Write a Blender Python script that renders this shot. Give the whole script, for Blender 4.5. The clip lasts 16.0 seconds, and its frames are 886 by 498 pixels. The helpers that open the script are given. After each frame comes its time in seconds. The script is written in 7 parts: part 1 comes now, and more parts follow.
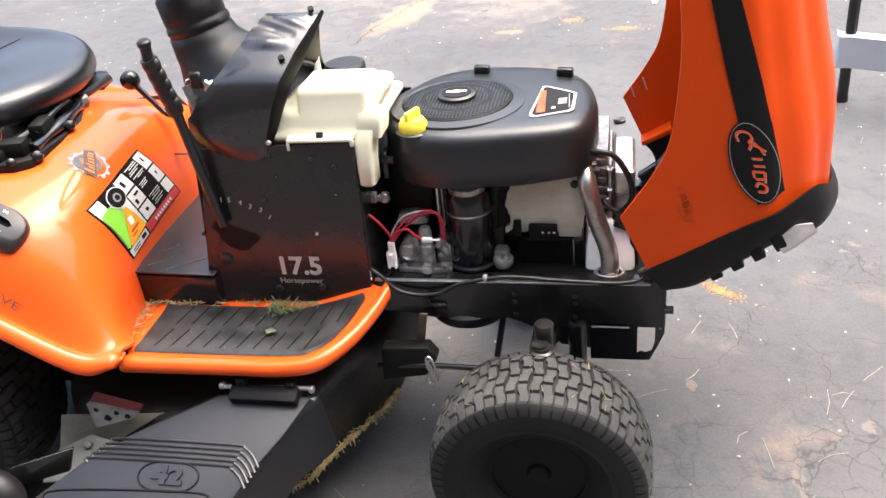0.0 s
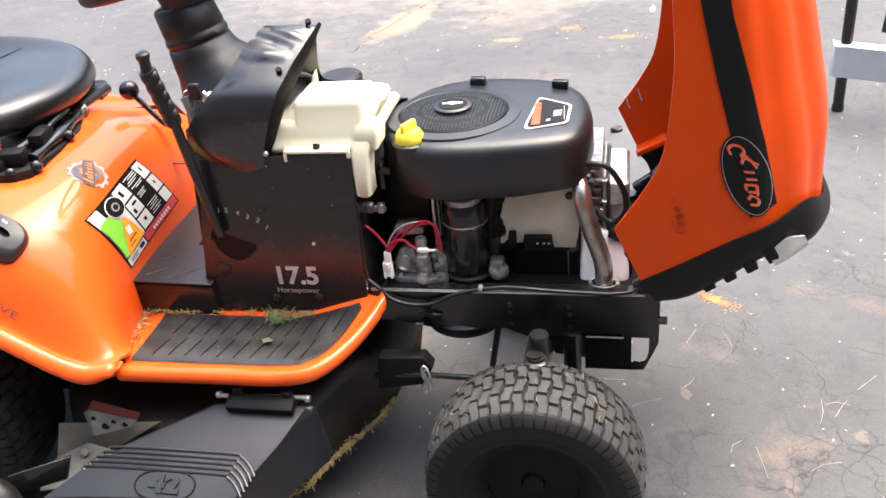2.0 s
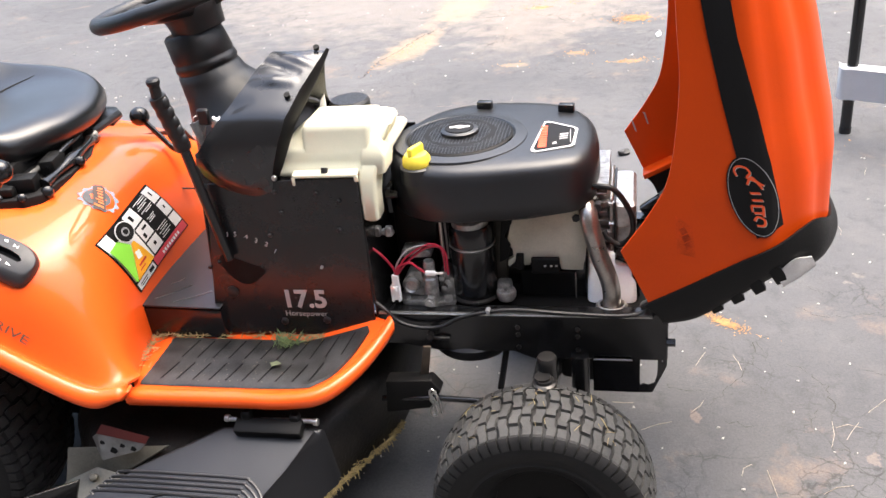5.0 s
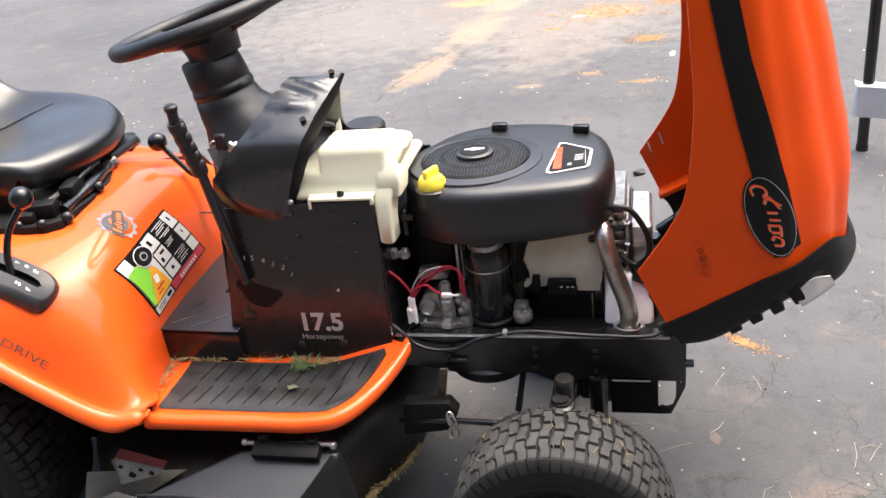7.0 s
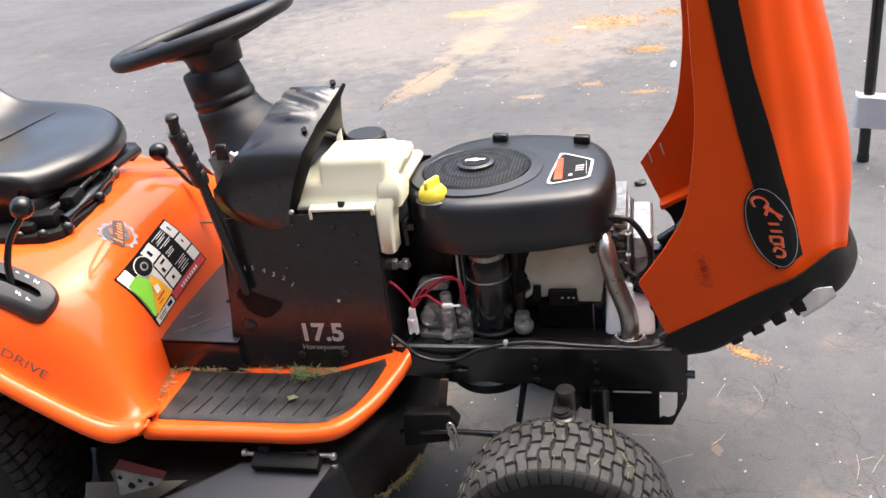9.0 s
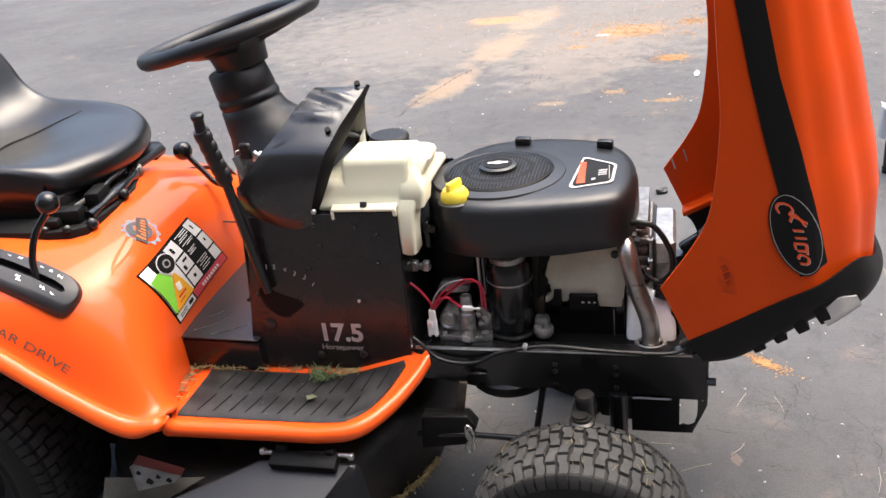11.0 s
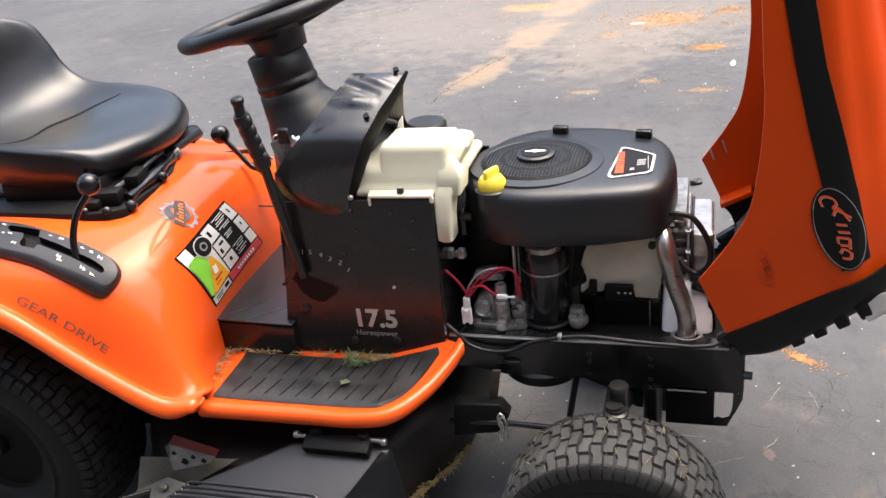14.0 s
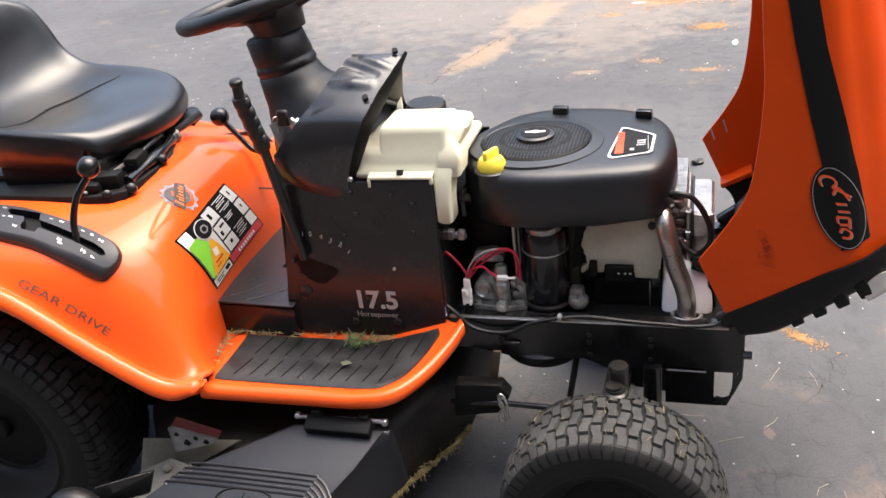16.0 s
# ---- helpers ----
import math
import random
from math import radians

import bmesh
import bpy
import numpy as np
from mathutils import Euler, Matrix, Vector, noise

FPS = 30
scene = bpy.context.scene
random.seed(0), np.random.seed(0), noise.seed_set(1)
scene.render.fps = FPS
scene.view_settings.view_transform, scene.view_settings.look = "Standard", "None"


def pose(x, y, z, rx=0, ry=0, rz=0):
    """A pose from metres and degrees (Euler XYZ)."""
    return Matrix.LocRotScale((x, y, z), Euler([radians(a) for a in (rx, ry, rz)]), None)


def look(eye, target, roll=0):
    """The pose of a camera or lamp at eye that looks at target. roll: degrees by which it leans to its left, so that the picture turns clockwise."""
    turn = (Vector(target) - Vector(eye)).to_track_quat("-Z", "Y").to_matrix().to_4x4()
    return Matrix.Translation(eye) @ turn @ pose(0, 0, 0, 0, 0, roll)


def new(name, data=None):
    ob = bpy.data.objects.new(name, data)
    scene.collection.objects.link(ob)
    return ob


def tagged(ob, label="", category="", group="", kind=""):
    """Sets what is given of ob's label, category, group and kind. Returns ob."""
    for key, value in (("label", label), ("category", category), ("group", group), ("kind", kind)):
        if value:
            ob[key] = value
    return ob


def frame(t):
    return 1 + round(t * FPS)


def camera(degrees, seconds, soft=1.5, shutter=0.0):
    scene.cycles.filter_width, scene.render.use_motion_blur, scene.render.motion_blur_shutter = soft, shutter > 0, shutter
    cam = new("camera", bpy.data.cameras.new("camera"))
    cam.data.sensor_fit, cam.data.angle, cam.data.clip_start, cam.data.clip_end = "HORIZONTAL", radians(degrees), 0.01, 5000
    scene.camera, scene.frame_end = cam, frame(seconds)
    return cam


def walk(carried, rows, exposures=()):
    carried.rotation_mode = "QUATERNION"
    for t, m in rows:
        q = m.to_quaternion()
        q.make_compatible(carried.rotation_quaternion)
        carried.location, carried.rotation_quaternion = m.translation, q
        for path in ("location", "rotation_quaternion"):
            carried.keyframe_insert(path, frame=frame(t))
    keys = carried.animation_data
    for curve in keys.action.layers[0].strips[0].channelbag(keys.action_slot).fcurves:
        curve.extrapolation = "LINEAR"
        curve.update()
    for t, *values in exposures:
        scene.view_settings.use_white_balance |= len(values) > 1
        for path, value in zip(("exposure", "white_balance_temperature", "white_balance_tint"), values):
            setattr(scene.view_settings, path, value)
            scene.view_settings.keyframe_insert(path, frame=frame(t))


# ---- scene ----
cam = camera(53.1, 16.0)
PATH = [
    (0, (0.142, -1.494, 1.288), (-0.264, 0.187, 0.283), -6.3),
    (0.5, (0.144, -1.495, 1.292), (-0.261, 0.187, 0.289), -6.1),
    (1, (0.145, -1.498, 1.296), (-0.257, 0.187, 0.295), -6.0),
    (1.5, (0.149, -1.498, 1.299), (-0.255, 0.187, 0.301), -6.1),
    (2, (0.15, -1.498, 1.302), (-0.254, 0.189, 0.306), -6.1),
    (2.5, (0.152, -1.499, 1.3), (-0.254, 0.192, 0.313), -6.1),
    (3, (0.153, -1.498, 1.301), (-0.254, 0.196, 0.319), -6.1),
    (3.5, (0.153, -1.498, 1.299), (-0.254, 0.2, 0.324), -6.1),
    (4, (0.153, -1.501, 1.3), (-0.254, 0.202, 0.332), -6.1),
    (6.5, (0.155, -1.504, 1.303), (-0.303, 0.218, 0.395), -7.5),
    (7, (0.154, -1.504, 1.304), (-0.305, 0.222, 0.404), -7.5),
    (7.5, (0.153, -1.503, 1.304), (-0.305, 0.226, 0.411), -7.4),
    (8, (0.153, -1.503, 1.304), (-0.305, 0.23, 0.417), -7.4),
    (8.5, (0.153, -1.502, 1.306), (-0.305, 0.232, 0.421), -7.4),
    (9, (0.154, -1.502, 1.304), (-0.307, 0.234, 0.424), -7.4),
    (11.5, (0.146, -1.508, 1.296), (-0.365, 0.224, 0.436), -6.7),
    (12, (0.143, -1.509, 1.298), (-0.378, 0.219, 0.436), -6.5),
    (12.5, (0.14, -1.509, 1.298), (-0.394, 0.214, 0.434), -6.5),
    (13, (0.134, -1.511, 1.298), (-0.408, 0.208, 0.43), -6.5),
    (13.5, (0.132, -1.51, 1.299), (-0.419, 0.202, 0.424), -6.6),
    (14, (0.133, -1.509, 1.298), (-0.425, 0.198, 0.418), -6.8),
    (14.5, (0.133, -1.509, 1.298), (-0.425, 0.193, 0.408), -6.8),
    (15, (0.133, -1.509, 1.298), (-0.425, 0.187, 0.397), -6.8),
    (15.5, (0.132, -1.51, 1.297), (-0.424, 0.182, 0.387), -6.9),
    (16, (0.137, -1.509, 1.298), (-0.425, 0.178, 0.381), -7.2),
]
walk(cam, [(t, look(eye, target, roll)) for t, eye, target, roll in PATH],
     [(0, 2.46, 7120, 10), (4, 2.42, 7120, 10), (6.5, 2.15, 7120, 10), (9, 2.11, 7120, 10), (11.5, 1.88, 7120, 10), (13, 1.84, 7120, 10), (16, 1.94, 7120, 10)])

# ---- world and light ----
world = bpy.data.worlds.new("sky_world")
scene.world = world
world.use_nodes = True
wn = world.node_tree.nodes
sky = wn.new("ShaderNodeTexSky")
sky.sky_type = "NISHITA"
sky.sun_disc = False
sky.sun_elevation, sky.sun_rotation = radians(70), radians(51)
sky.air_density, sky.dust_density = 1.0, 4.0
wn["Background"].inputs["Strength"].default_value = 0.15
world.node_tree.links.new(sky.outputs[0], wn["Background"].inputs["Color"])
sun = new("sun", bpy.data.lights.new("sun", "SUN"))
sun.data.energy, sun.data.angle, sun.data.color = 1.1, radians(58), (0.98, 0.99, 1.0)
sun.matrix_basis = look((0, 0, 0), (-0.27, -0.22, -0.937))


# ---- materials ----
def mat(name, col, rough=0.5, metal=0.0, var=0.12, scale=18.0, bump=0.05, fine=350.0, coat=0.0, spec=0.5):
    """A surface with colour and gloss that vary at a broad and a fine scale, and a fine relief."""
    m = bpy.data.materials.new(name)
    m.use_nodes = True
    n, l = m.node_tree.nodes, m.node_tree.links
    b = n["Principled BSDF"]
    b.inputs["Metallic"].default_value = metal
    b.inputs["Coat Weight"].default_value = coat
    b.inputs["Coat Roughness"].default_value = 0.06
    b.inputs["Specular IOR Level"].default_value = spec
    co = n.new("ShaderNodeTexCoord")
    a, f = n.new("ShaderNodeTexNoise"), n.new("ShaderNodeTexNoise")
    a.inputs["Scale"].default_value, a.inputs["Detail"].default_value = scale, 6
    f.inputs["Scale"].default_value, f.inputs["Detail"].default_value = fine, 3
    l.new(co.outputs["Object"], a.inputs["Vector"])
    l.new(co.outputs["Object"], f.inputs["Vector"])
    mix = n.new("ShaderNodeMath")
    mix.operation = "MULTIPLY_ADD"
    mix.inputs[1].default_value = 0.35
    l.new(f.outputs["Fac"], mix.inputs[0])
    l.new(a.outputs["Fac"], mix.inputs[2])
    ramp = n.new("ShaderNodeValToRGB")
    ramp.color_ramp.elements[0].position, ramp.color_ramp.elements[1].position = 0.45, 0.9
    ramp.color_ramp.elements[0].color = (*[c * (1 - var) for c in col], 1)
    ramp.color_ramp.elements[1].color = (*[min(1, c * (1 + var)) for c in col], 1)
    l.new(mix.outputs[0], ramp.inputs[0])
    l.new(ramp.outputs[0], b.inputs["Base Color"])
    r = n.new("ShaderNodeMapRange")
    r.inputs["To Min"].default_value, r.inputs["To Max"].default_value = max(0.02, rough * 0.8), min(1, rough * 1.25)
    l.new(a.outputs["Fac"], r.inputs["Value"])
    l.new(r.outputs[0], b.inputs["Roughness"])
    if bump:
        k = n.new("ShaderNodeBump")
        k.inputs["Strength"].default_value, k.inputs["Distance"].default_value = bump, 0.002
        l.new(f.outputs["Fac"], k.inputs["Height"])
        l.new(k.outputs[0], b.inputs["Normal"])
    return m


ORANGE = mat("orange_paint", (0.88, 0.106, 0.016), 0.34, var=0.06, scale=6, bump=0.012, coat=0.62, spec=0.15)
HOODO = mat("orange_hood_plastic", (0.64, 0.062, 0.006), 0.36, var=0.06, scale=6, bump=0.015, spec=0.16)
BLACKP = mat("black_gloss_paint", (0.0095, 0.0095, 0.010), 0.19, var=0.3, scale=9, bump=0.03)
COWLP = mat("dented_black_cowl_paint", (0.013, 0.0134, 0.0148), 0.26, var=0.3, scale=9, bump=0.03, spec=0.8)
PANELB = mat("dusty_black_panel_paint", (0.0135, 0.0132, 0.0135), 0.25, var=0.4, scale=8, bump=0.035, spec=0.45)
TUNNELB = mat("scuffed_black_paint", (0.011, 0.0113, 0.0125), 0.34, var=0.6, scale=12, bump=0.06, coat=0.1)
BLACKM = mat("black_matte_plastic", (0.0075, 0.0075, 0.0083), 0.42, var=0.25, scale=14, bump=0.25, fine=700)
COVER = mat("engine_cover_plastic", (0.0115, 0.0125, 0.0148), 0.36, var=0.2, scale=10, bump=0.15, fine=800, spec=0.6)
VINYL = mat("black_vinyl", (0.0055, 0.0058, 0.0068), 0.31, var=0.2, scale=10, bump=0.12, fine=500, spec=0.7)
# front tread tops: top light is mixed into this paler rubber
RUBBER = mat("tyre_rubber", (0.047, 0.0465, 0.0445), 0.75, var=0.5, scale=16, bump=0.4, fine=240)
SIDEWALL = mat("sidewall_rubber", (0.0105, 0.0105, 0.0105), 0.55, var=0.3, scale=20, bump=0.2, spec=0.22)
PADRUB = mat("foot_pad_rubber", (0.020, 0.0197, 0.020), 0.5, var=0.8, scale=30, bump=0.3)
CREAM = mat("cream_polyethylene", (0.77, 0.745, 0.56), 0.36, var=0.05, scale=9, bump=0.05)
YELLOW = mat("yellow_plastic", (0.80, 0.64, 0.07), 0.35, var=0.08)
STEEL = mat("zinc_steel", (0.55, 0.54, 0.52), 0.32, 0.9, var=0.25, scale=40, bump=0.1)
ALU = mat("cast_aluminium", (0.33, 0.325, 0.315), 0.34, 0.7, var=0.5, scale=60, bump=0.2, fine=300)
COVERALU = mat("bright_cast_aluminium", (0.48, 0.475, 0.46), 0.34, 0.7, var=0.3, scale=45, bump=0.2, fine=260)
# muffler metal with the sky's white reflection put into its base colour
SHINY = mat("sky_white_muffler", (0.93, 0.93, 0.92), 0.3, 0.1, var=0.1, scale=12)
PIPE = mat("exhaust_pipe_steel", (0.40, 0.37, 0.34), 0.28, 0.9, var=0.3, scale=22)
SHROUD = mat("grey_shroud_metal", (0.58, 0.545, 0.44), 0.45, 0.0, var=0.18, scale=14)
WHITE = mat("white_print", (0.80, 0.79, 0.77), 0.45, var=0.05)
GREYP = mat("grey_print", (0.30, 0.30, 0.30), 0.5, var=0.08)
REDP = mat("red_print", (0.62, 0.045, 0.035), 0.45, var=0.08)
GREENP = mat("green_print", (0.22, 0.60, 0.06), 0.45, var=0.06)
AMBERP = mat("amber_print", (0.90, 0.42, 0.03), 0.45, var=0.06)
INK = mat("black_print", (0.009, 0.0085, 0.0085), 0.55, var=0.1, spec=0.15)
ORANGEP = mat("orange_red_print", (0.80, 0.09, 0.02), 0.4, var=0.06)
REDWIRE = mat("red_wire", (0.36, 0.012, 0.035), 0.4, var=0.15)
LENS = mat("clear_grey_lens", (0.50, 0.48, 0.46), 0.16, 0.25, var=0.15, scale=25)
STANDG = mat("grey_painted_steel", (0.46, 0.46, 0.46), 0.5, var=0.1, scale=6)
RIMP = mat("dull_black_rim_paint", (0.007, 0.007, 0.007), 0.5, var=0.3, spec=0.14)
SELECTG = mat("dark_grey_moulded_plastic", (0.025, 0.025, 0.028), 0.45, var=0.2, scale=12, bump=0.15, fine=600)
NOSEB = mat("black_grille_plastic", (0.007, 0.0068, 0.0066), 0.5, var=0.3, scale=12, bump=0.2, fine=500, spec=0.2)
GREASE = mat("greasy_steel", (0.016, 0.015, 0.0145), 0.3, 0.0, var=0.5, scale=50)
PRINTW = mat("worn_white_print", (0.42, 0.41, 0.40), 0.5, var=0.12, scale=60)
DECKP = mat("dusty_black_deck_paint", (0.014, 0.012, 0.010), 0.5, var=0.8, scale=14, bump=0.5, fine=150, spec=0.3)
CHUTE = mat("black_chute_plastic", (0.0125, 0.0131, 0.0152), 0.38, var=0.25, scale=8, bump=0.10, fine=420)
DRYGRASS = mat("dried_grass", (0.29, 0.225, 0.105), 0.85, var=0.5, scale=60)
FRESHGRASS = mat("green_grass", (0.15, 0.22, 0.10), 0.6, var=0.4, scale=80)
LEAFM = mat("fallen_leaf", (0.36, 0.18, 0.068), 0.8, var=0.5, scale=25)
NEEDLE = mat("dry_pine_needle", (0.34, 0.29, 0.235), 0.75, var=0.4, scale=30)
PEBBLE = mat("pale_pebble", (0.42, 0.40, 0.37), 0.8, var=0.4, scale=60)
TANBOARD = mat("dusty_tan_metal", (0.18, 0.168, 0.135), 0.5, 0.3, var=0.4, scale=14)


# ---- building helpers ----
WORLD_OF = {}


def thing(name, at, label, category, group=""):
    ob = new(name)
    ob.location = at
    ob.empty_display_size = 0.1
    WORLD_OF[ob.name] = Matrix.Translation(at)
    return tagged(ob, label, category, group)


def part(name, bm, material, parent, label="", at=None, sharp=38, data=None):
    """Links a bmesh as one mesh object under a thing or a part; the mesh is in world metres unless a pose is given."""
    if data is None:
        bmesh.ops.recalc_face_normals(bm, faces=bm.faces)
        for f in bm.faces:
            f.smooth = True
        lim = radians(sharp)
        for e in bm.edges:
            if len(e.link_faces) == 2 and e.calc_face_angle(0) > lim:
                e.smooth = False
        data = bpy.data.meshes.new(name)
        bm.to_mesh(data)
        bm.free()
        for m in material if isinstance(material, (list, tuple)) else [material]:
            data.materials.append(m)
    ob = new(name, data)
    at = at or Matrix()
    if parent is not None:
        ob.parent = parent
        ob.matrix_parent_inverse = WORLD_OF[parent.name].inverted()
    ob.matrix_basis = at
    WORLD_OF[ob.name] = at
    if label:
        ob["label"] = label
    return ob


def V(*a):
    return Vector(a)


def curve_pts(pts, n=6, closed=False):
    """A smooth line through the points."""
    p = [Vector(q) for q in pts]
    m, out = len(p), []
    for i in range(m if closed else m - 1):
        a = p[(i - 1) % m] if closed or i else p[0] * 2 - p[1]
        b, c = p[i], p[(i + 1) % m]
        d = p[(i + 2) % m] if closed or i + 2 < m else p[-1] * 2 - p[-2]
        for k in range(n):
            t = k / n
            out.append(0.5 * (2 * b + (c - a) * t + (2 * a - 5 * b + 4 * c - d) * t * t + (3 * b - a - 3 * c + d) * t ** 3))
    if not closed:
        out.append(p[-1])
    return out


def tube(bm, pts, r, seg=10, closed=False, flat=1.0):
    """A round bar along the points; r may be one radius for each."""
    p = [Vector(q) for q in pts]
    n = len(p)
    rs = r if isinstance(r, (list, tuple)) else [r] * n
    up, rings = None, []
    for i in range(n):
        d = (p[(i + 1) % n] - p[i - 1]) if closed else (p[min(i + 1, n - 1)] - p[max(i - 1, 0)])
        d.normalize()
        if up is None:
            up = d.orthogonal().normalized()
        up = (up - d * up.dot(d)).normalized()
        side = d.cross(up)
        rings.append([bm.verts.new(p[i] + (up * math.cos(a) + side * math.sin(a) * flat) * rs[i])
                      for a in [2 * math.pi * k / seg for k in range(seg)]])
    for i in range(n if closed else n - 1):
        a, b = rings[i], rings[(i + 1) % n]
        for k in range(seg):
            bm.faces.new((a[k], a[(k + 1) % seg], b[(k + 1) % seg], b[k]))
    if not closed:
        bm.faces.new(rings[0][::-1])
        bm.faces.new(rings[-1])
    return bm


def rod(bm, a, b, r, seg=12, r2=None):
    return tube(bm, [a, b], [r, r if r2 is None else r2], seg)


def box(bm, c, s, rot=None, bev=0.003, segs=1):
    m = Matrix.Translation(c) @ (rot.to_4x4() if rot else Matrix()) @ Matrix.Diagonal((*s, 1))
    g = bmesh.ops.create_cube(bm, size=1, matrix=m)["verts"]
    if bev:
        es = list({e for v in g for e in v.link_edges})
        bmesh.ops.bevel(bm, geom=es, offset=bev, segments=segs, affect="EDGES", profile=0.5)
    return bm


def prism(bm, poly, vec, bev=0.0, segs=2):
    """A flat outline given in space, pushed along a vector."""
    vec = Vector(vec)
    a = [bm.verts.new(Vector(q)) for q in poly]
    b = [bm.verts.new(Vector(q) + vec) for q in poly]
    n = len(a)
    fs = [bm.faces.new(a[::-1]), bm.faces.new(b)]
    fs += [bm.faces.new((a[i], a[(i + 1) % n], b[(i + 1) % n], b[i])) for i in range(n)]
    bmesh.ops.recalc_face_normals(bm, faces=fs)
    if bev:
        es = list({e for f in fs for e in f.edges})
        bmesh.ops.bevel(bm, geom=es, offset=bev, segments=segs, affect="EDGES", profile=0.5)
    return bm


def revolve(bm, prof, o, axis, seg=32, closed=False):
    """A profile of (radius, height) turned about an axis at o."""
    ax = Vector(axis).normalized()
    u = ax.orthogonal().normalized()
    w = ax.cross(u)
    o = Vector(o)
    rings = []
    for r, h in prof:
        if r < 1e-5:
            rings.append([bm.verts.new(o + ax * h)])
        else:
            rings.append([bm.verts.new(o + ax * h + (u * math.cos(a) + w * math.sin(a)) * r)
                          for a in [2 * math.pi * k / seg for k in range(seg)]])
    pairs = list(zip(rings, rings[1:])) + ([(rings[-1], rings[0])] if closed else [])
    for a, b in pairs:
        for k in range(seg):
            q = [a[k % len(a)], a[(k + 1) % len(a)], b[(k + 1) % len(b)], b[k % len(b)]]
            q = list(dict.fromkeys(q))
            if len(q) > 2:
                bm.faces.new(q)
    if not closed:
        for rg in (rings[0], rings[-1]):
            if len(rg) > 2:
                bm.faces.new(rg)
    return bm


def spline_rows(rows, nu=6, nv=5):
    """A dense grid through rows of points, smooth both ways."""
    fine = [curve_pts(r, nv) for r in rows]
    cols = [curve_pts([r[j] for r in fine], nu) for j in range(len(fine[0]))]
    return [[cols[j][i] for j in range(len(cols))] for i in range(len(cols[0]))]


def sheet(bm, grid, thick=0.0, closed=False):
    vs = [[bm.verts.new(p) for p in r] for r in grid]
    fs = []
    for a, b in zip(vs, vs[1:]):
        n = len(a)
        for k in range(n if closed else n - 1):
            fs.append(bm.faces.new((a[k], a[(k + 1) % n], b[(k + 1) % n], b[k])))
    bmesh.ops.recalc_face_normals(bm, faces=fs)
    if thick:
        bmesh.ops.solidify(bm, geom=fs, thickness=thick)
    return vs


def rings_solid(bm, rings):
    """Closed rings stacked into a solid with caps."""
    vs = sheet(bm, rings, 0, True)
    bm.faces.new(vs[0][::-1])
    bm.faces.new(vs[-1])
    return vs


def text_mesh(body, size, bold=0.0):
    """The outlines of a word as a list of (points, faces), centred."""
    c = bpy.data.curves.new("word", "FONT")
    c.body, c.size, c.align_x, c.align_y, c.offset = body, size, "CENTER", "CENTER", bold
    c.resolution_u = 3
    o = bpy.data.objects.new("word", c)
    me = bpy.data.meshes.new_from_object(o)
    pts = [v.co.copy() for v in me.vertices]
    faces = [tuple(p.vertices) for p in me.polygons]
    bpy.data.objects.remove(o)
    bpy.data.meshes.remove(me)
    bpy.data.curves.remove(c)
    return pts, faces


def word(bm, body, size, o, right, up, depth=0.0, bold=0.0, stretch=1.0):
    """A word in a plane, with o at its middle; depth raises it."""
    right, up = Vector(right).normalized(), Vector(up).normalized()
    nrm = right.cross(up)
    pts, faces = text_mesh(body, size, bold)
    vs = [bm.verts.new(Vector(o) + right * p.x * stretch + up * p.y) for p in pts]
    fs = []
    for f in faces:
        try:
            fs.append(bm.faces.new([vs[i] for i in f]))
        except ValueError:
            pass
    if depth:
        g = bmesh.ops.extrude_face_region(bm, geom=fs)["geom"]
        bmesh.ops.translate(bm, verts=[v for v in g if isinstance(v, bmesh.types.BMVert)], vec=nrm * depth)
    return bm


def quad(bm, o, right, up, x0, y0, x1, y1, lift=0.0):
    """A flat mark in a plane."""
    right, up = Vector(right).normalized(), Vector(up).normalized()
    n = right.cross(up) * lift
    return bm.faces.new([bm.verts.new(Vector(o) + right * x + up * y + n) for x, y in ((x0, y0), (x1, y0), (x1, y1), (x0, y1))])


def poly_mark(bm, o, right, up, pts, lift=0.0):
    right, up = Vector(right).normalized(), Vector(up).normalized()
    n = right.cross(up) * lift
    return bm.faces.new([bm.verts.new(Vector(o) + right * x + up * y + n) for x, y in pts])


def drape(bm, tree, along, lift=0.0012, cuts=0):
    """Lays flat marks onto a shell by pushing each point along a direction until it meets it."""
    if cuts:
        bmesh.ops.subdivide_edges(bm, edges=bm.edges[:], cuts=cuts, use_grid_fill=True)
    along = Vector(along).normalized()
    for v in bm.verts:
        p, n, _, _ = tree.ray_cast(v.co - along * 0.3, along)
        if p is not None:
            if n.dot(along) > 0:
                n = -n
            v.co = p + n * lift
    return bm


def B():
    return bmesh.new()


def ellipse(rx, ry, n=28):
    return [(rx * math.cos(2 * math.pi * k / n), ry * math.sin(2 * math.pi * k / n)) for k in range(n)]

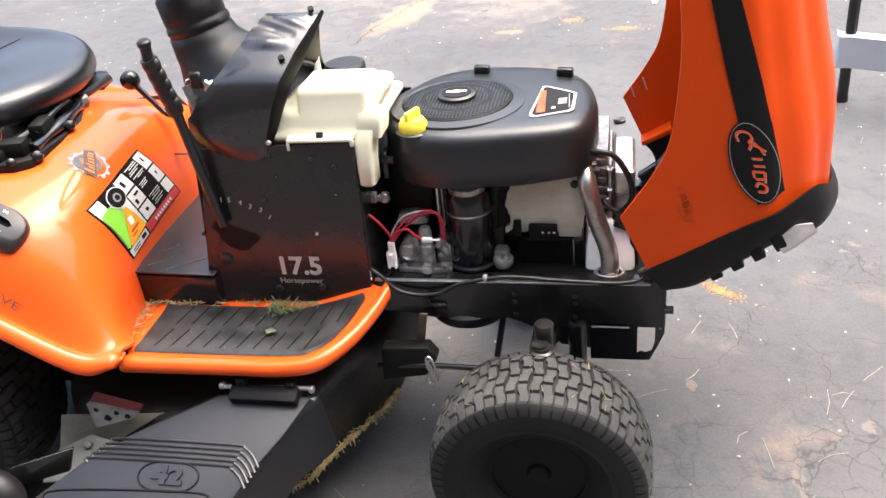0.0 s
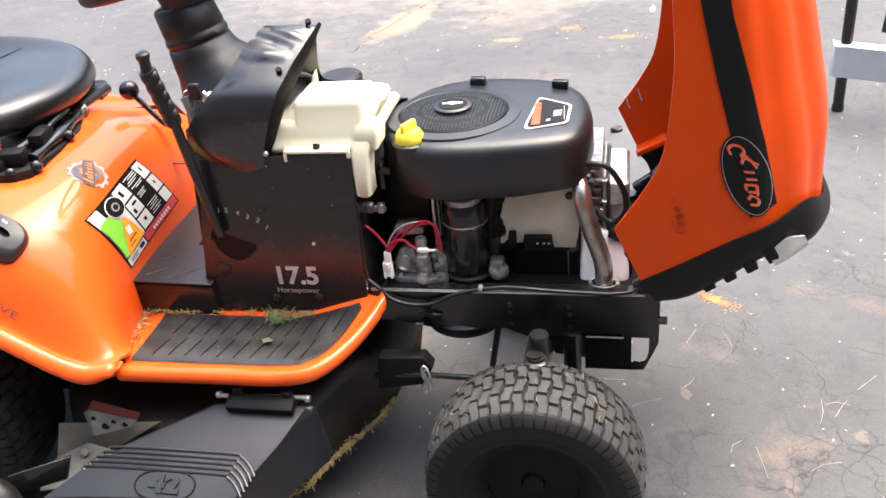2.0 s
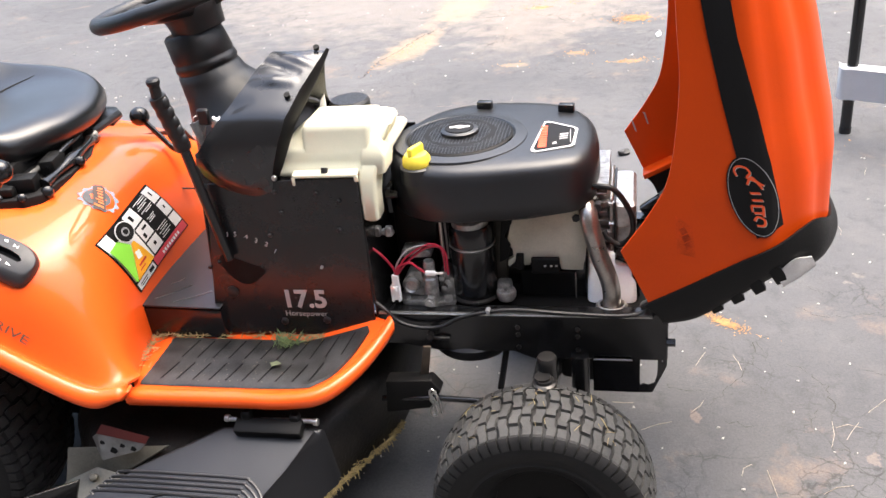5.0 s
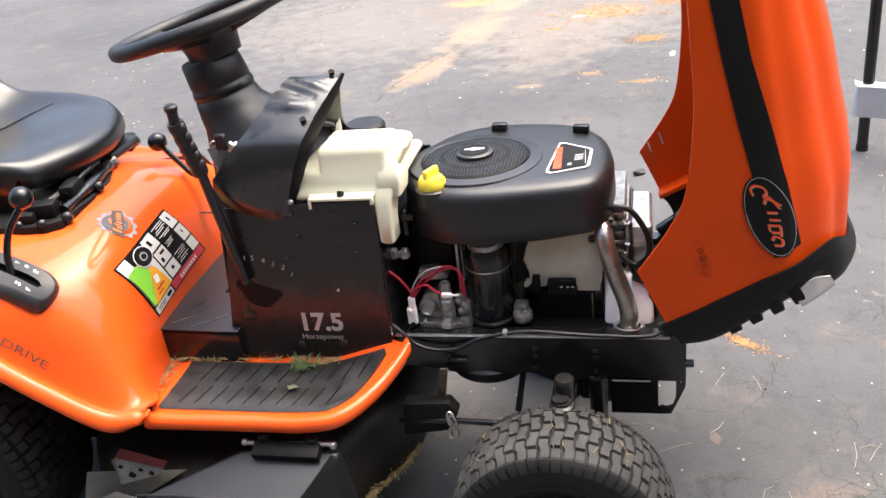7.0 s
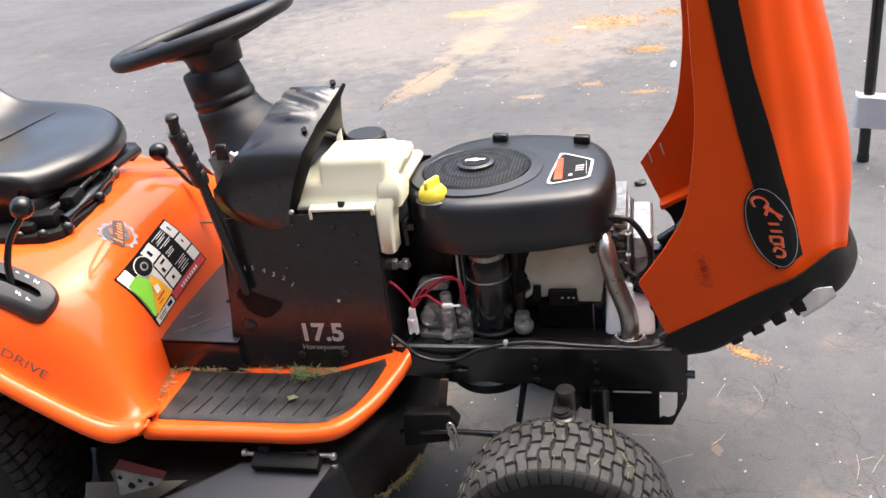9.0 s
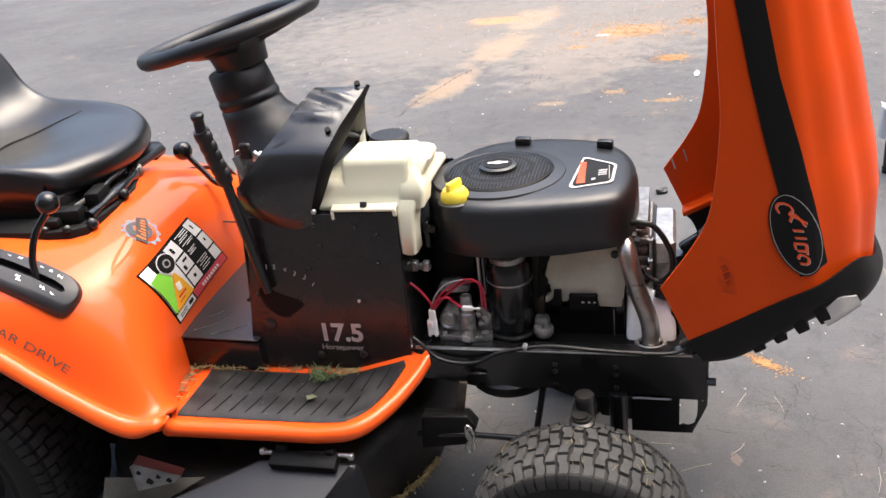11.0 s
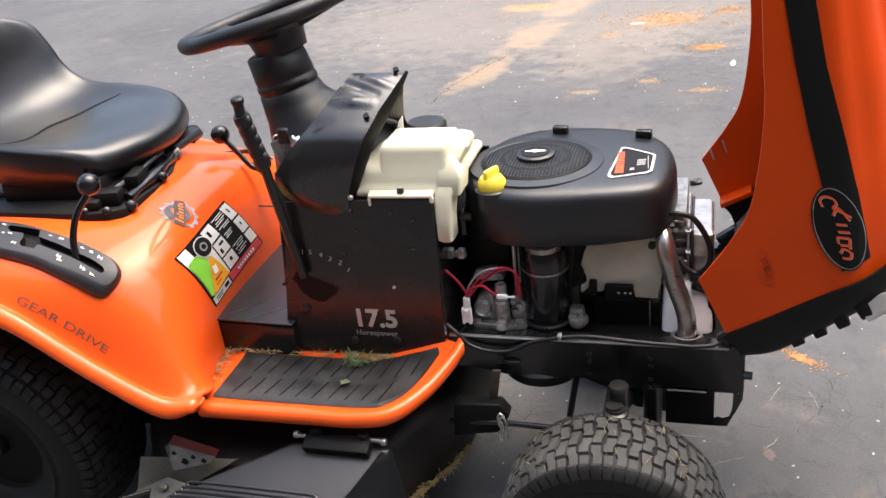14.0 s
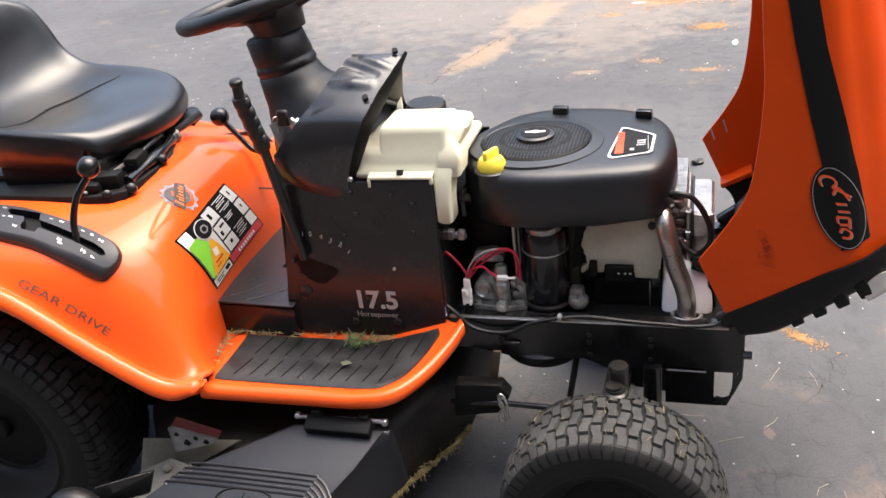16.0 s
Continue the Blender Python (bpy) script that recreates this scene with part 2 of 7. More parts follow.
# ---- ground ----
def asphalt():
    m = bpy.data.materials.new("weathered_asphalt")
    m.use_nodes = True
    n, l = m.node_tree.nodes, m.node_tree.links
    b = n["Principled BSDF"]
    co = n.new("ShaderNodeTexCoord")

    def noise_tex(scale, detail=6, rough=0.55):
        t = n.new("ShaderNodeTexNoise")
        t.inputs["Scale"].default_value, t.inputs["Detail"].default_value, t.inputs["Roughness"].default_value = scale, detail, rough
        l.new(co.outputs["Object"], t.inputs["Vector"])
        return t

    def ramp(src, a, b_, ca, cb):
        r = n.new("ShaderNodeValToRGB")
        r.color_ramp.elements[0].position, r.color_ramp.elements[1].position = a, b_
        r.color_ramp.elements[0].color, r.color_ramp.elements[1].color = (*ca, 1), (*cb, 1)
        l.new(src, r.inputs[0])
        return r

    def blend(fac, a, c):
        x = n.new("ShaderNodeMix")
        x.data_type = "RGBA"
        l.new(fac, x.inputs[0])
        for s, i in ((a, 6), (c, 7)):
            if isinstance(s, tuple):
                x.inputs[i].default_value = (*s, 1)
            else:
                l.new(s, x.inputs[i])
        return x.outputs[2]

    broad = noise_tex(0.9, 5)
    base = ramp(broad.outputs["Fac"], 0.35, 0.7, (0.068, 0.0685, 0.0725), (0.112, 0.111, 0.113))
    mid = noise_tex(6, 8, 0.65)
    col = blend(ramp(mid.outputs["Fac"], 0.50, 0.75, (0, 0, 0), (0.6,) * 3).outputs[0], base.outputs[0], (0.135, 0.131, 0.128))
    dark = noise_tex(11, 7, 0.7)
    col = blend(ramp(dark.outputs["Fac"], 0.53, 0.70, (0, 0, 0), (0.55,) * 3).outputs[0], col, (0.042, 0.043, 0.046))
    rust = noise_tex(3.1, 9, 0.75)
    col = blend(ramp(rust.outputs["Fac"], 0.57, 0.72, (0, 0, 0), (0.65,) * 3).outputs[0], col, (0.22, 0.155, 0.118))
    # sandy tracks worn into the surface, stains and a broad paler wash: long ovals with frayed edges
    fray = noise_tex(7, 8, 0.65)
    for x, y, rx, ry, turn, colour, most in SAND_AND_WASH + STAINS:
        soft = y > 2
        mp = n.new("ShaderNodeMapping")
        mp.vector_type = "TEXTURE"
        mp.inputs["Location"].default_value = (x, y, 0)
        mp.inputs["Rotation"].default_value = (0, 0, radians(turn))
        mp.inputs["Scale"].default_value = (rx, ry, 1)
        l.new(co.outputs["Object"], mp.inputs["Vector"])
        g = n.new("ShaderNodeVectorMath")
        g.operation = "LENGTH"
        l.new(mp.outputs[0], g.inputs[0])
        s = n.new("ShaderNodeMath")
        s.operation = "MULTIPLY_ADD"
        s.inputs[1].default_value = 0.9 if soft else 1.8
        l.new(fray.outputs["Fac"], s.inputs[0])
        l.new(g.outputs["Value"], s.inputs[2])
        col = blend(ramp(s.outputs[0], 0.75 if soft else 0.95, 1.65 if soft else 2.0, (most,) * 3, (0, 0, 0)).outputs[0], col, colour)
    # hairline cracks between uneven plates, broken up along their length
    warp = noise_tex(9, 4, 0.6)
    wm = n.new("ShaderNodeMix")
    wm.data_type = "VECTOR"
    wm.inputs[0].default_value = 0.085
    l.new(co.outputs["Object"], wm.inputs[4])
    l.new(warp.outputs["Color"], wm.inputs[5])
    gaps = noise_tex(2.6, 3, 0.6)
    for scale, width in ((5.5, 0.016), (13.0, 0.026)):
        vo = n.new("ShaderNodeTexVoronoi")
        vo.feature = "DISTANCE_TO_EDGE"
        vo.inputs["Scale"].default_value = scale
        l.new(wm.outputs[1], vo.inputs["Vector"])
        thin = ramp(vo.outputs["Distance"], 0.0, width, (1, 1, 1), (0, 0, 0))
        some = ramp(gaps.outputs["Fac"], 0.47, 0.64, (0, 0, 0), (0.6,) * 3)
        both = n.new("ShaderNodeMath")
        both.operation = "MULTIPLY"
        l.new(thin.outputs[0], both.inputs[0])
        l.new(some.outputs[0], both.inputs[1])
        col = blend(both.outputs[0], col, (0.026, 0.025, 0.025))
    grain = noise_tex(170, 4, 0.7)
    col2 = n.new("ShaderNodeMix")
    col2.data_type, col2.blend_type = "RGBA", "MULTIPLY"
    col2.inputs[0].default_value = 0.5
    l.new(col, col2.inputs[6])
    l.new(ramp(grain.outputs["Fac"], 0.3, 0.7, (0.62,) * 3, (1.25,) * 3).outputs[0], col2.inputs[7])
    l.new(col2.outputs[2], b.inputs["Base Color"])
    b.inputs["Specular IOR Level"].default_value = 0.35
    rr = ramp(mid.outputs["Fac"], 0.3, 0.7, (0.7,) * 3, (0.92,) * 3)
    l.new(rr.outputs[0], b.inputs["Roughness"])
    k = n.new("ShaderNodeBump")
    k.inputs["Strength"].default_value, k.inputs["Distance"].default_value = 0.5, 0.003
    l.new(grain.outputs["Fac"], k.inputs["Height"])
    k2 = n.new("ShaderNodeBump")
    k2.inputs["Strength"].default_value, k2.inputs["Distance"].default_value = 0.4, 0.012
    l.new(mid.outputs["Fac"], k2.inputs["Height"])
    l.new(k.outputs[0], k2.inputs["Normal"])
    l.new(k2.outputs[0], b.inputs["Normal"])
    return m


# the first oval is a broad wash that makes the far ground paler
SAND_AND_WASH = [(-0.9, 4.6, 4.2, 2.9, 0, (0.188, 0.168, 0.15), 0.75), (-0.38, 3.6, 0.80, 1.6, -9, (0.24, 0.20, 0.165), 0.38), (-1.04, 3.10, 0.24, 0.70, -14, (0.29, 0.215, 0.15), 0.75),
        (-0.90, 3.95, 0.36, 0.85, -12, (0.28, 0.21, 0.15), 0.8), (-0.80, 4.75, 0.36, 0.8, -8, (0.29, 0.22, 0.16), 0.8), (-1.05, 4.75, 0.42, 0.26, 0, (0.36, 0.225, 0.12), 0.9),
        (-0.10, 4.19, 0.46, 0.36, 0, (0.33, 0.205, 0.11), 0.85), (0.14, 3.49, 0.17, 0.13, 0, (0.36, 0.20, 0.085), 0.9), (0.285, 4.37, 0.16, 0.16, 0, (0.25, 0.155, 0.08), 0.8), (-0.41, 3.84, 0.11, 0.10, 0, (0.33, 0.21, 0.11), 0.8),
        (0.13, 2.71, 0.15, 0.06, 5, (0.28, 0.19, 0.11), 0.7), (-0.143, 2.88, 0.11, 0.07, 0, (0.28, 0.19, 0.115), 0.7), (-0.435, 2.72, 0.16, 0.07, 0, (0.25, 0.19, 0.135), 0.7), (-0.286, 4.12, 0.10, 0.05, 10, (0.55, 0.53, 0.50), 0.95)]
STAINS = [(0.285, 0.09, 0.05, 0.16, 5, (0.21, 0.155, 0.13), 0.55), (0.385, -0.09, 0.06, 0.22, 0, (0.19, 0.15, 0.13), 0.55), (0.47, -0.20, 0.05, 0.22, 4, (0.20, 0.155, 0.13), 0.5),
          (0.62, -0.02, 0.09, 0.16, -10, (0.21, 0.165, 0.14), 0.5), (0.39, 0.455, 0.10, 0.05, -40, (0.34, 0.21, 0.12), 0.6), (0.75, 0.75, 0.2, 0.35, -10, (0.21, 0.18, 0.16), 0.5)]
bm = B()
ring = [0.0, 3.0, 8.0, 30.0, 150.0, 900.0, 4000.0]
pr = [[V(r * math.cos(a), r * math.sin(a), 0) for a in [2 * math.pi * j / 48 for j in range(48)]] for r in ring[1:]]
vs = sheet(bm, pr, 0, True)
bm.faces.new(vs[0])
ground = part("ground", bm, asphalt(), None)
tagged(ground, "grey weathered asphalt driveway with cracks and sandy streaks", "ground", kind="structure")

# ---- unseen wall added behind the camera to block the sky there ----
bm = B()
box(bm, (0, -3.1, 2.1), (14, 0.2, 4.2), bev=0)
tagged(part("wall_south", bm, mat("dark_brown_blocker", (0.055, 0.047, 0.042), 0.8), None), "unseen dark brown wall added to block light", "wall", kind="structure")

# ---- dark ring like woods, added far outside the view to darken low reflections ----
bm = B()
random.seed(5)
ridge = [10.0 + 7.0 * math.cos(2 * math.pi * k / 64 - 0.5) + random.uniform(-1.5, 1.5) for k in range(64)]
sheet(bm, [[V(34 * math.cos(2 * math.pi * k / 64), 34 * math.sin(2 * math.pi * k / 64), -0.2 + ridge[k] * t) for k in range(64)] for t in (0, 0.5, 1)], 0, True)
bmesh.ops.solidify(bm, geom=bm.faces[:], thickness=0.3)
tagged(part("backdrop", bm, mat("dark_horizon_ring", (0.035, 0.045, 0.022), 0.9, var=0.7, scale=0.8), None), "unseen dark green ring added to darken low reflections", "backdrop", kind="structure")

# ---- mower ----
mower = thing("riding_mower", (-0.6, 0, 0), "orange and black riding lawn mower with its hood tilted open", "lawn mower")


# ---- wheels ----
def tyre_mesh(R, half, rim, lug, count, rows):
    """A turf tyre: carcass with rounded shoulders and staggered tread blocks; its axle lies along y at the origin."""
    bm = B()
    crown = R - lug
    prof = [(rim, -half * 0.50), (rim + 0.010, -half * 0.68), (rim + (R - rim) * 0.30, -half * 0.90), (rim + (R - rim) * 0.37, -half * 0.985), (rim + (R - rim) * 0.43, -half * 0.96), (rim + (R - rim) * 0.55, -half * 1.0), (R - 0.030, -half * 0.985),
            (R - 0.016, -half * 0.86), (crown, -half * 0.55), (crown + 0.002, 0)]
    prof = prof + [(r, -h) for r, h in prof[-2::-1]]
    sm = curve_pts([(r, h, 0) for r, h in prof], 3)
    revolve(bm, [(p.x, p.y) for p in sm], (0, 0, 0), (0, 1, 0), 72, True)
    tread, lugs = B(), B()

    def surf(y):
        q = abs(y) / half
        return crown - max(0, q - 0.35) ** 2 * 0.052

    def block(a0, y0, pts):
        low, top = [], []
        for da, dy in pts:
            for lst, h, s in ((low, -0.004, 1.0), (top, lug, 0.90)):
                yy, aa = y0 + dy * s, a0 + da * s
                r = surf(yy) + h
                lst.append(tread.verts.new((r * math.sin(aa), yy, r * math.cos(aa))))
        n = len(low)
        tread.faces.new(top)
        for k in range(n):
            tread.faces.new((low[k], low[(k + 1) % n], top[(k + 1) % n], top[k]))

    step = 2 * math.pi / count
    for k in range(count):
        for y0, z, w, off in rows:
            h = half * w
            L = 0.208
            e = [(-L + z, -h), (-L + z, -0.25 * h), (-L - z, 0.25 * h), (-L - z, h), (L - z, h), (L - z, 0.25 * h), (L + z, -0.25 * h), (L + z, -h)]
            block((k + off) * step, y0 * half, [(a * step, b) for a, b in e])
        for s, half_step in ((-1, 0), (-1, 0.5), (1, 0.25), (1, 0.75)):
            a = (k + half_step) * step
            r0 = R - 0.030
            w = step * 0.19
            pts = []
            for aa in (a - w, a + w):
                pts.append([V(math.sin(aa) * r, s * y, math.cos(aa) * r) for r, y in
                            ((surf(0.80 * half) + lug, half * 0.80), (R - 0.009, half * 0.90), (R - 0.015, half * 0.965), (r0, half * 1.0), (r0, half * 0.92),
                             (surf(0.80 * half) - 0.006, half * 0.80))])
            A = [lugs.verts.new(p) for p in pts[0]]
            Cc = [lugs.verts.new(p) for p in pts[1]]
            n = len(A)
            lugs.faces.new(A)
            lugs.faces.new(Cc[::-1])
            for j in range(n):
                lugs.faces.new((A[j], A[(j + 1) % n], Cc[(j + 1) % n], Cc[j]))
    return bm, tread, lugs


def rim_mesh(r, half, dish):
    bm = B()
    prof = [(r + 0.004, -half * 0.46), (r + 0.003, -half * 0.56), (r - 0.004, -half * 0.52), (r - 0.008, -half * 0.30), (r - 0.014, -half + dish * 0.9),
            (r - 0.026, -half + dish), (r * 0.55, -half + dish * 1.05), (r * 0.42, -half + dish * 0.92), (0.030, -half + dish * 0.9), (0.030, half * 0.5),
            (r - 0.012, half * 0.5), (r + 0.004, half * 0.74)]
    revolve(bm, prof, (0, 0, 0), (0, 1, 0), 48)
    for rr_, yy_, th in ((r * 0.70, -half + dish * 0.99, 0.0035), (r - 0.006, -half * 0.42, 0.003)):
        tube(bm, [V(rr_ * math.cos(a), yy_, rr_ * math.sin(a)) for a in [2 * math.pi * k / 40 for k in range(40)]], th, 8, True)
    for k in range(5):
        a = 2 * math.pi * k / 5
        o = V(math.cos(a) * r * 0.48, -half + dish * 0.98, math.sin(a) * r * 0.48)
        rod(bm, o, o + V(0, -0.006, 0), 0.006, 6)
    return bm


FRONT_ROWS = [(-0.60, 0.05, 0.225, 0.0), (-0.10, -0.05, 0.225, 0.0), (0.40, 0.05, 0.225, 0.0), (0.76, 0.0, 0.10, 0.0), (-0.73, 0.0, 0.10, 0.5), (-0.35, -0.05, 0.225, 0.5), (0.15, 0.05, 0.225, 0.5), (0.65, -0.05, 0.20, 0.5)]
REAR_ROWS = FRONT_ROWS
# shoulder lugs: darker copy of the rubber, side shade put into the colour
SHOULDER = mat("shaded_shoulder_rubber", (0.021, 0.0207, 0.0205), 0.6, var=0.4, scale=20, bump=0.3, spec=0.3)
# rear tread, darker than the front one
TREADR = mat("darker_tread_rubber", (0.030, 0.029, 0.0275), 0.6, var=0.5, scale=16, bump=0.4, fine=240)
for kind, x, R, half, rim, dish, count, rows, ys in (("front", 0.0, 0.19, 0.076, 0.084, 0.080, 30, FRONT_ROWS, 0.36),
                                                     ("rear", -1.215, 0.255, 0.098, 0.104, 0.085, 34, REAR_ROWS, 0.345)):
    tmesh, rmesh, cmesh, lmesh, gmesh = None, None, None, None, None
    for s in (1, -1):
        at = pose(x, -ys * s, R, 0, 7 if kind == "front" else 13, 0 if s > 0 else 180)
        rb = part(kind + "_wheel", rim_mesh(rim, half, dish) if not rmesh else None, RIMP, mower, "black painted steel wheel rim" if s > 0 else "", at, 30, rmesh)
        rmesh = rb.data
        cb_, lb_, gb_ = tyre_mesh(R, half, rim, 0.008, count, rows) if not tmesh else (None, None, None)
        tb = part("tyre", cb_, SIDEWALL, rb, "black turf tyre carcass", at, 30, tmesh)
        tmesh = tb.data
        lb = part("tyre_tread", lb_, RUBBER if kind == "front" else TREADR, rb, "dusty interlocking block tread, lightened as if lit from above" if kind == "front" else "dark interlocking block tread", at, 30, lmesh)
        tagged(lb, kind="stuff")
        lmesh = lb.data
        gb = part("shoulder_tread", gb_, SHOULDER, rb, "black rubber shoulder tread with shade in its colour", at, 30, gmesh)
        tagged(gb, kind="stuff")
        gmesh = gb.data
        if not cmesh:
            bm = B()
            revolve(bm, [(0.021, -half + dish * 0.5 + 0.02), (0.021, -half + dish * 0.5), (0.017, -half + dish * 0.5 - 0.006), (0, -half + dish * 0.5 - 0.008)], (0, 0, 0), (0, 1, 0), 24)
        cb = part("axle_cap", bm if not cmesh else None, RIMP, rb, "", at, 38, cmesh)
        cmesh = cb.data

random.seed(77)
bm = B()
for k in range(30):
    a, y = random.uniform(-0.9, 0.9), random.uniform(-0.05, 0.05)
    r = 0.1915 - max(0, abs(y) / 0.076 - 0.35) ** 2 * 0.052
    o = V(r * math.sin(a), -0.36 + y, 0.19 + r * math.cos(a))
    t_ = V(math.cos(a), 0, -math.sin(a))
    d = (t_ * random.uniform(-1, 1) + V(0, random.uniform(-1, 1), 0)).normalized() * random.uniform(0.004, 0.011)
    tube(bm, [o - d, o + V(0, 0, 0.001), o + d], 0.0005, 4)
tagged(part("tread_grass", bm, DRYGRASS, mower, "bits of dry grass stuck in the tread"), kind="stuff")

# ---- chassis ----
bm = B()
for s in (-1, 1):
    poly = [(-1.42, 0.445), (0.208, 0.447), (0.208, 0.36), (0.05, 0.36), (-0.02, 0.355), (-0.06, 0.372), (-0.20, 0.37), (-0.26, 0.382), (-0.34, 0.385), (-1.42, 0.37)]
    prism(bm, [(x, s * 0.2 - 0.002, z) for x, z in poly], (0, 0.004, 0), 0.0012, 1)
    prism(bm, [(-1.42, s * 0.2, 0.449), (0.208, s * 0.2, 0.449), (0.208, s * 0.17, 0.449), (-1.42, s * 0.17, 0.449)], (0, 0, -0.004))
frame_rail = part("chassis_frame", bm, BLACKP, mower, "black painted steel frame rails")
# pale steel strip paints the sky's highlight along the rail's top edge
bm = B()
box(bm, (-0.088, -0.2005, 0.4495), (0.585, 0.008, 0.0034), bev=0.0008)
part("edge_highlight", bm, STEEL, frame_rail, "bright strip standing in for the highlight on the frame edge")
bm = B()
box(bm, (-0.11, 0, 0.436), (0.62, 0.36, 0.005), bev=0.001)
part("engine_plate", bm, RIMP, frame_rail)
bm = B()
box(bm, (0.206, 0, 0.403), (0.006, 0.40, 0.086), bev=0.002)
part("front_plate", bm, BLACKP, frame_rail)
for x, z in ((-0.05, 0.425), (-0.05, 0.41), (-0.05, 0.383), (0.055, 0.423), (0.055, 0.408), (0.055, 0.38)):
    bm = B()
    rod(bm, (x, -0.199, z), (x, -0.2065, z), 0.0046, 6)
    part("frame_bolt", bm, GREASE, frame_rail)
bm = B()
rod(bm, (0.206, -0.205, 0.401), (0.221, -0.205, 0.401), 0.007, 6)
part("side_bolt", bm, BLACKP, frame_rail)
bm = B()
for poly in ([(0.080, 0.374), (0.162, 0.374), (0.162, 0.285), (0.080, 0.285)], [(0.162, 0.300), (0.168, 0.304), (0.177, 0.301), (0.187, 0.306), (0.200, 0.324), (0.184, 0.286), (0.162, 0.285)],
             [(0.187, 0.306), (0.192, 0.325), (0.1925, 0.374), (0.199, 0.374), (0.200, 0.350), (0.206, 0.370), (0.2085, 0.374), (0.2085, 0.346), (0.200, 0.324)]):
    prism(bm, [(x, -0.197, z) for x, z in poly], (0, 0.004, 0), 0.0006, 1)
part("bumper_bracket", bm, BLACKP, frame_rail, "black open steel front bracket")
bm = B()
rod(bm, (0.058, -0.203, 0.37), (0.058, -0.203, 0.25), 0.016, 28)
part("pivot_tube", bm, BLACKP, mower)
bm = B()
prism(bm, [(-0.03, -0.11, 0.372), (0.10, -0.11, 0.372), (0.10, -0.11, 0.24), (0.02, -0.11, 0.25), (-0.02, -0.11, 0.30)], (0, 0.004, 0), 0.001, 1)
part("axle_plate", bm, BLACKM, frame_rail)
bm = B()
box(bm, (0.115, -0.2, 0.362), (0.068, 0.004, 0.012), bev=0.002)
part("cross_bar", bm, STANDG, frame_rail, "grey steel cross bar")
bm = B()
revolve(bm, [(0.0, 0), (0.072, 0), (0.078, 0.008), (0.078, 0.022), (0.07, 0.03), (0.0, 0.03)], (-0.145, -0.13, 0.347), (0, 0, 1), 36)
part("engine_pulley", bm, BLACKM, mower, "black engine pulley under the frame")
bm = B()
prism(bm, [(-0.02, -0.30, 0.37), (0.02, -0.30, 0.37), (0.025, 0.0, 0.31), (-0.025, 0.0, 0.31)], (0, 0, -0.04), 0.004)
prism(bm, [(-0.02, 0.30, 0.37), (0.02, 0.30, 0.37), (0.025, 0.0, 0.31), (-0.025, 0.0, 0.31)], (0, 0, -0.04), 0.004)
axle = part("front_axle", bm, BLACKP, mower)
for s in (-1, 1):
    bm = B()
    rod(bm, (0, s * 0.29, 0.16), (0, s * 0.29, 0.385), 0.014, 20)
    revolve(bm, [(0.016, 0), (0.0165, 0.042), (0.0175, 0.048), (0.015, 0.053), (0, 0.054)], (0.006, s * 0.266, 0.356), (0, 0, 1), 28)
    revolve(bm, [(0.020, 0), (0.0225, 0.002), (0.0225, 0.005), (0.018, 0.007), (0.0215, 0.009), (0.0215, 0.012), (0.016, 0.014), (0.015, 0.019), (0, 0.020)], (0.003, s * 0.292, 0.362), (0, 0, 1), 28)
    rod(bm, (0, s * 0.29, 0.19), (0, s * 0.40, 0.19), 0.0095, 16)
    part("spindle", bm, GREASE, axle, "greasy steel steering spindle")
bm = B()
tube(bm, [(-0.30, -0.26, 0.30), (-0.20, -0.272, 0.315), (-0.08, -0.285, 0.322), (0.02, -0.29, 0.31)], 0.0055, 10)
part("drag_link", bm, BLACKP, mower)
bm = B()
rod(bm, (-0.075, -0.18, 0.37), (-0.09, -0.20, 0.285), 0.006, 10)
part("support_rod", bm, BLACKM, mower)
bm = B()
clip = curve_pts([(-0.192, -0.283, 0.335), (-0.199, -0.283, 0.342), (-0.204, -0.283, 0.332), (-0.196, -0.283, 0.315), (-0.205, -0.283, 0.298), (-0.203, -0.283, 0.284), (-0.195, -0.283, 0.287),
                  (-0.196, -0.283, 0.305), (-0.203, -0.283, 0.32), (-0.198, -0.283, 0.334), (-0.19, -0.283, 0.326), (-0.186, -0.283, 0.29)], 5)
tube(bm, clip, 0.0021, 8)
part("retaining_clip", bm, STEEL, mower, "bright zinc hairpin clip")

# ---- rear body, fenders and foot rests ----
COLS = [(-0.440, -0.020), (-0.454, -0.030), (-0.472, -0.030), (-0.484, -0.018), (-0.482, -0.001), (-0.470, 0.009), (-0.458, 0.005)]
PROF = [(-0.449, [(-0.702, 0.434), (-0.758, 0.440), (-0.860, 0.513), (-0.985, 0.610), (-1.1, 0.655), (-1.2, 0.668), (-1.35, 0.640), (-1.5, 0.55)]),
        (-0.405, [(-0.706, 0.418), (-0.752, 0.505), (-0.825, 0.592), (-0.93, 0.652), (-1.08, 0.690), (-1.2, 0.698), (-1.35, 0.675), (-1.5, 0.59)]),
        (-0.330, [(-0.728, 0.405), (-0.742, 0.510), (-0.785, 0.605), (-0.855, 0.660), (-1.02, 0.695), (-1.2, 0.702), (-1.35, 0.68), (-1.5, 0.60)]),
        (-0.230, [(-0.755, 0.400), (-0.758, 0.510), (-0.775, 0.605), (-0.815, 0.668), (-0.92, 0.690), (-1.2, 0.695), (-1.35, 0.68), (-1.5, 0.60)]),
        (-0.120, [(-0.765, 0.430), (-0.768, 0.530), (-0.783, 0.620), (-0.825, 0.683), (-0.92, 0.700), (-1.2, 0.700), (-1.35, 0.68), (-1.5, 0.60)])]
rows = []
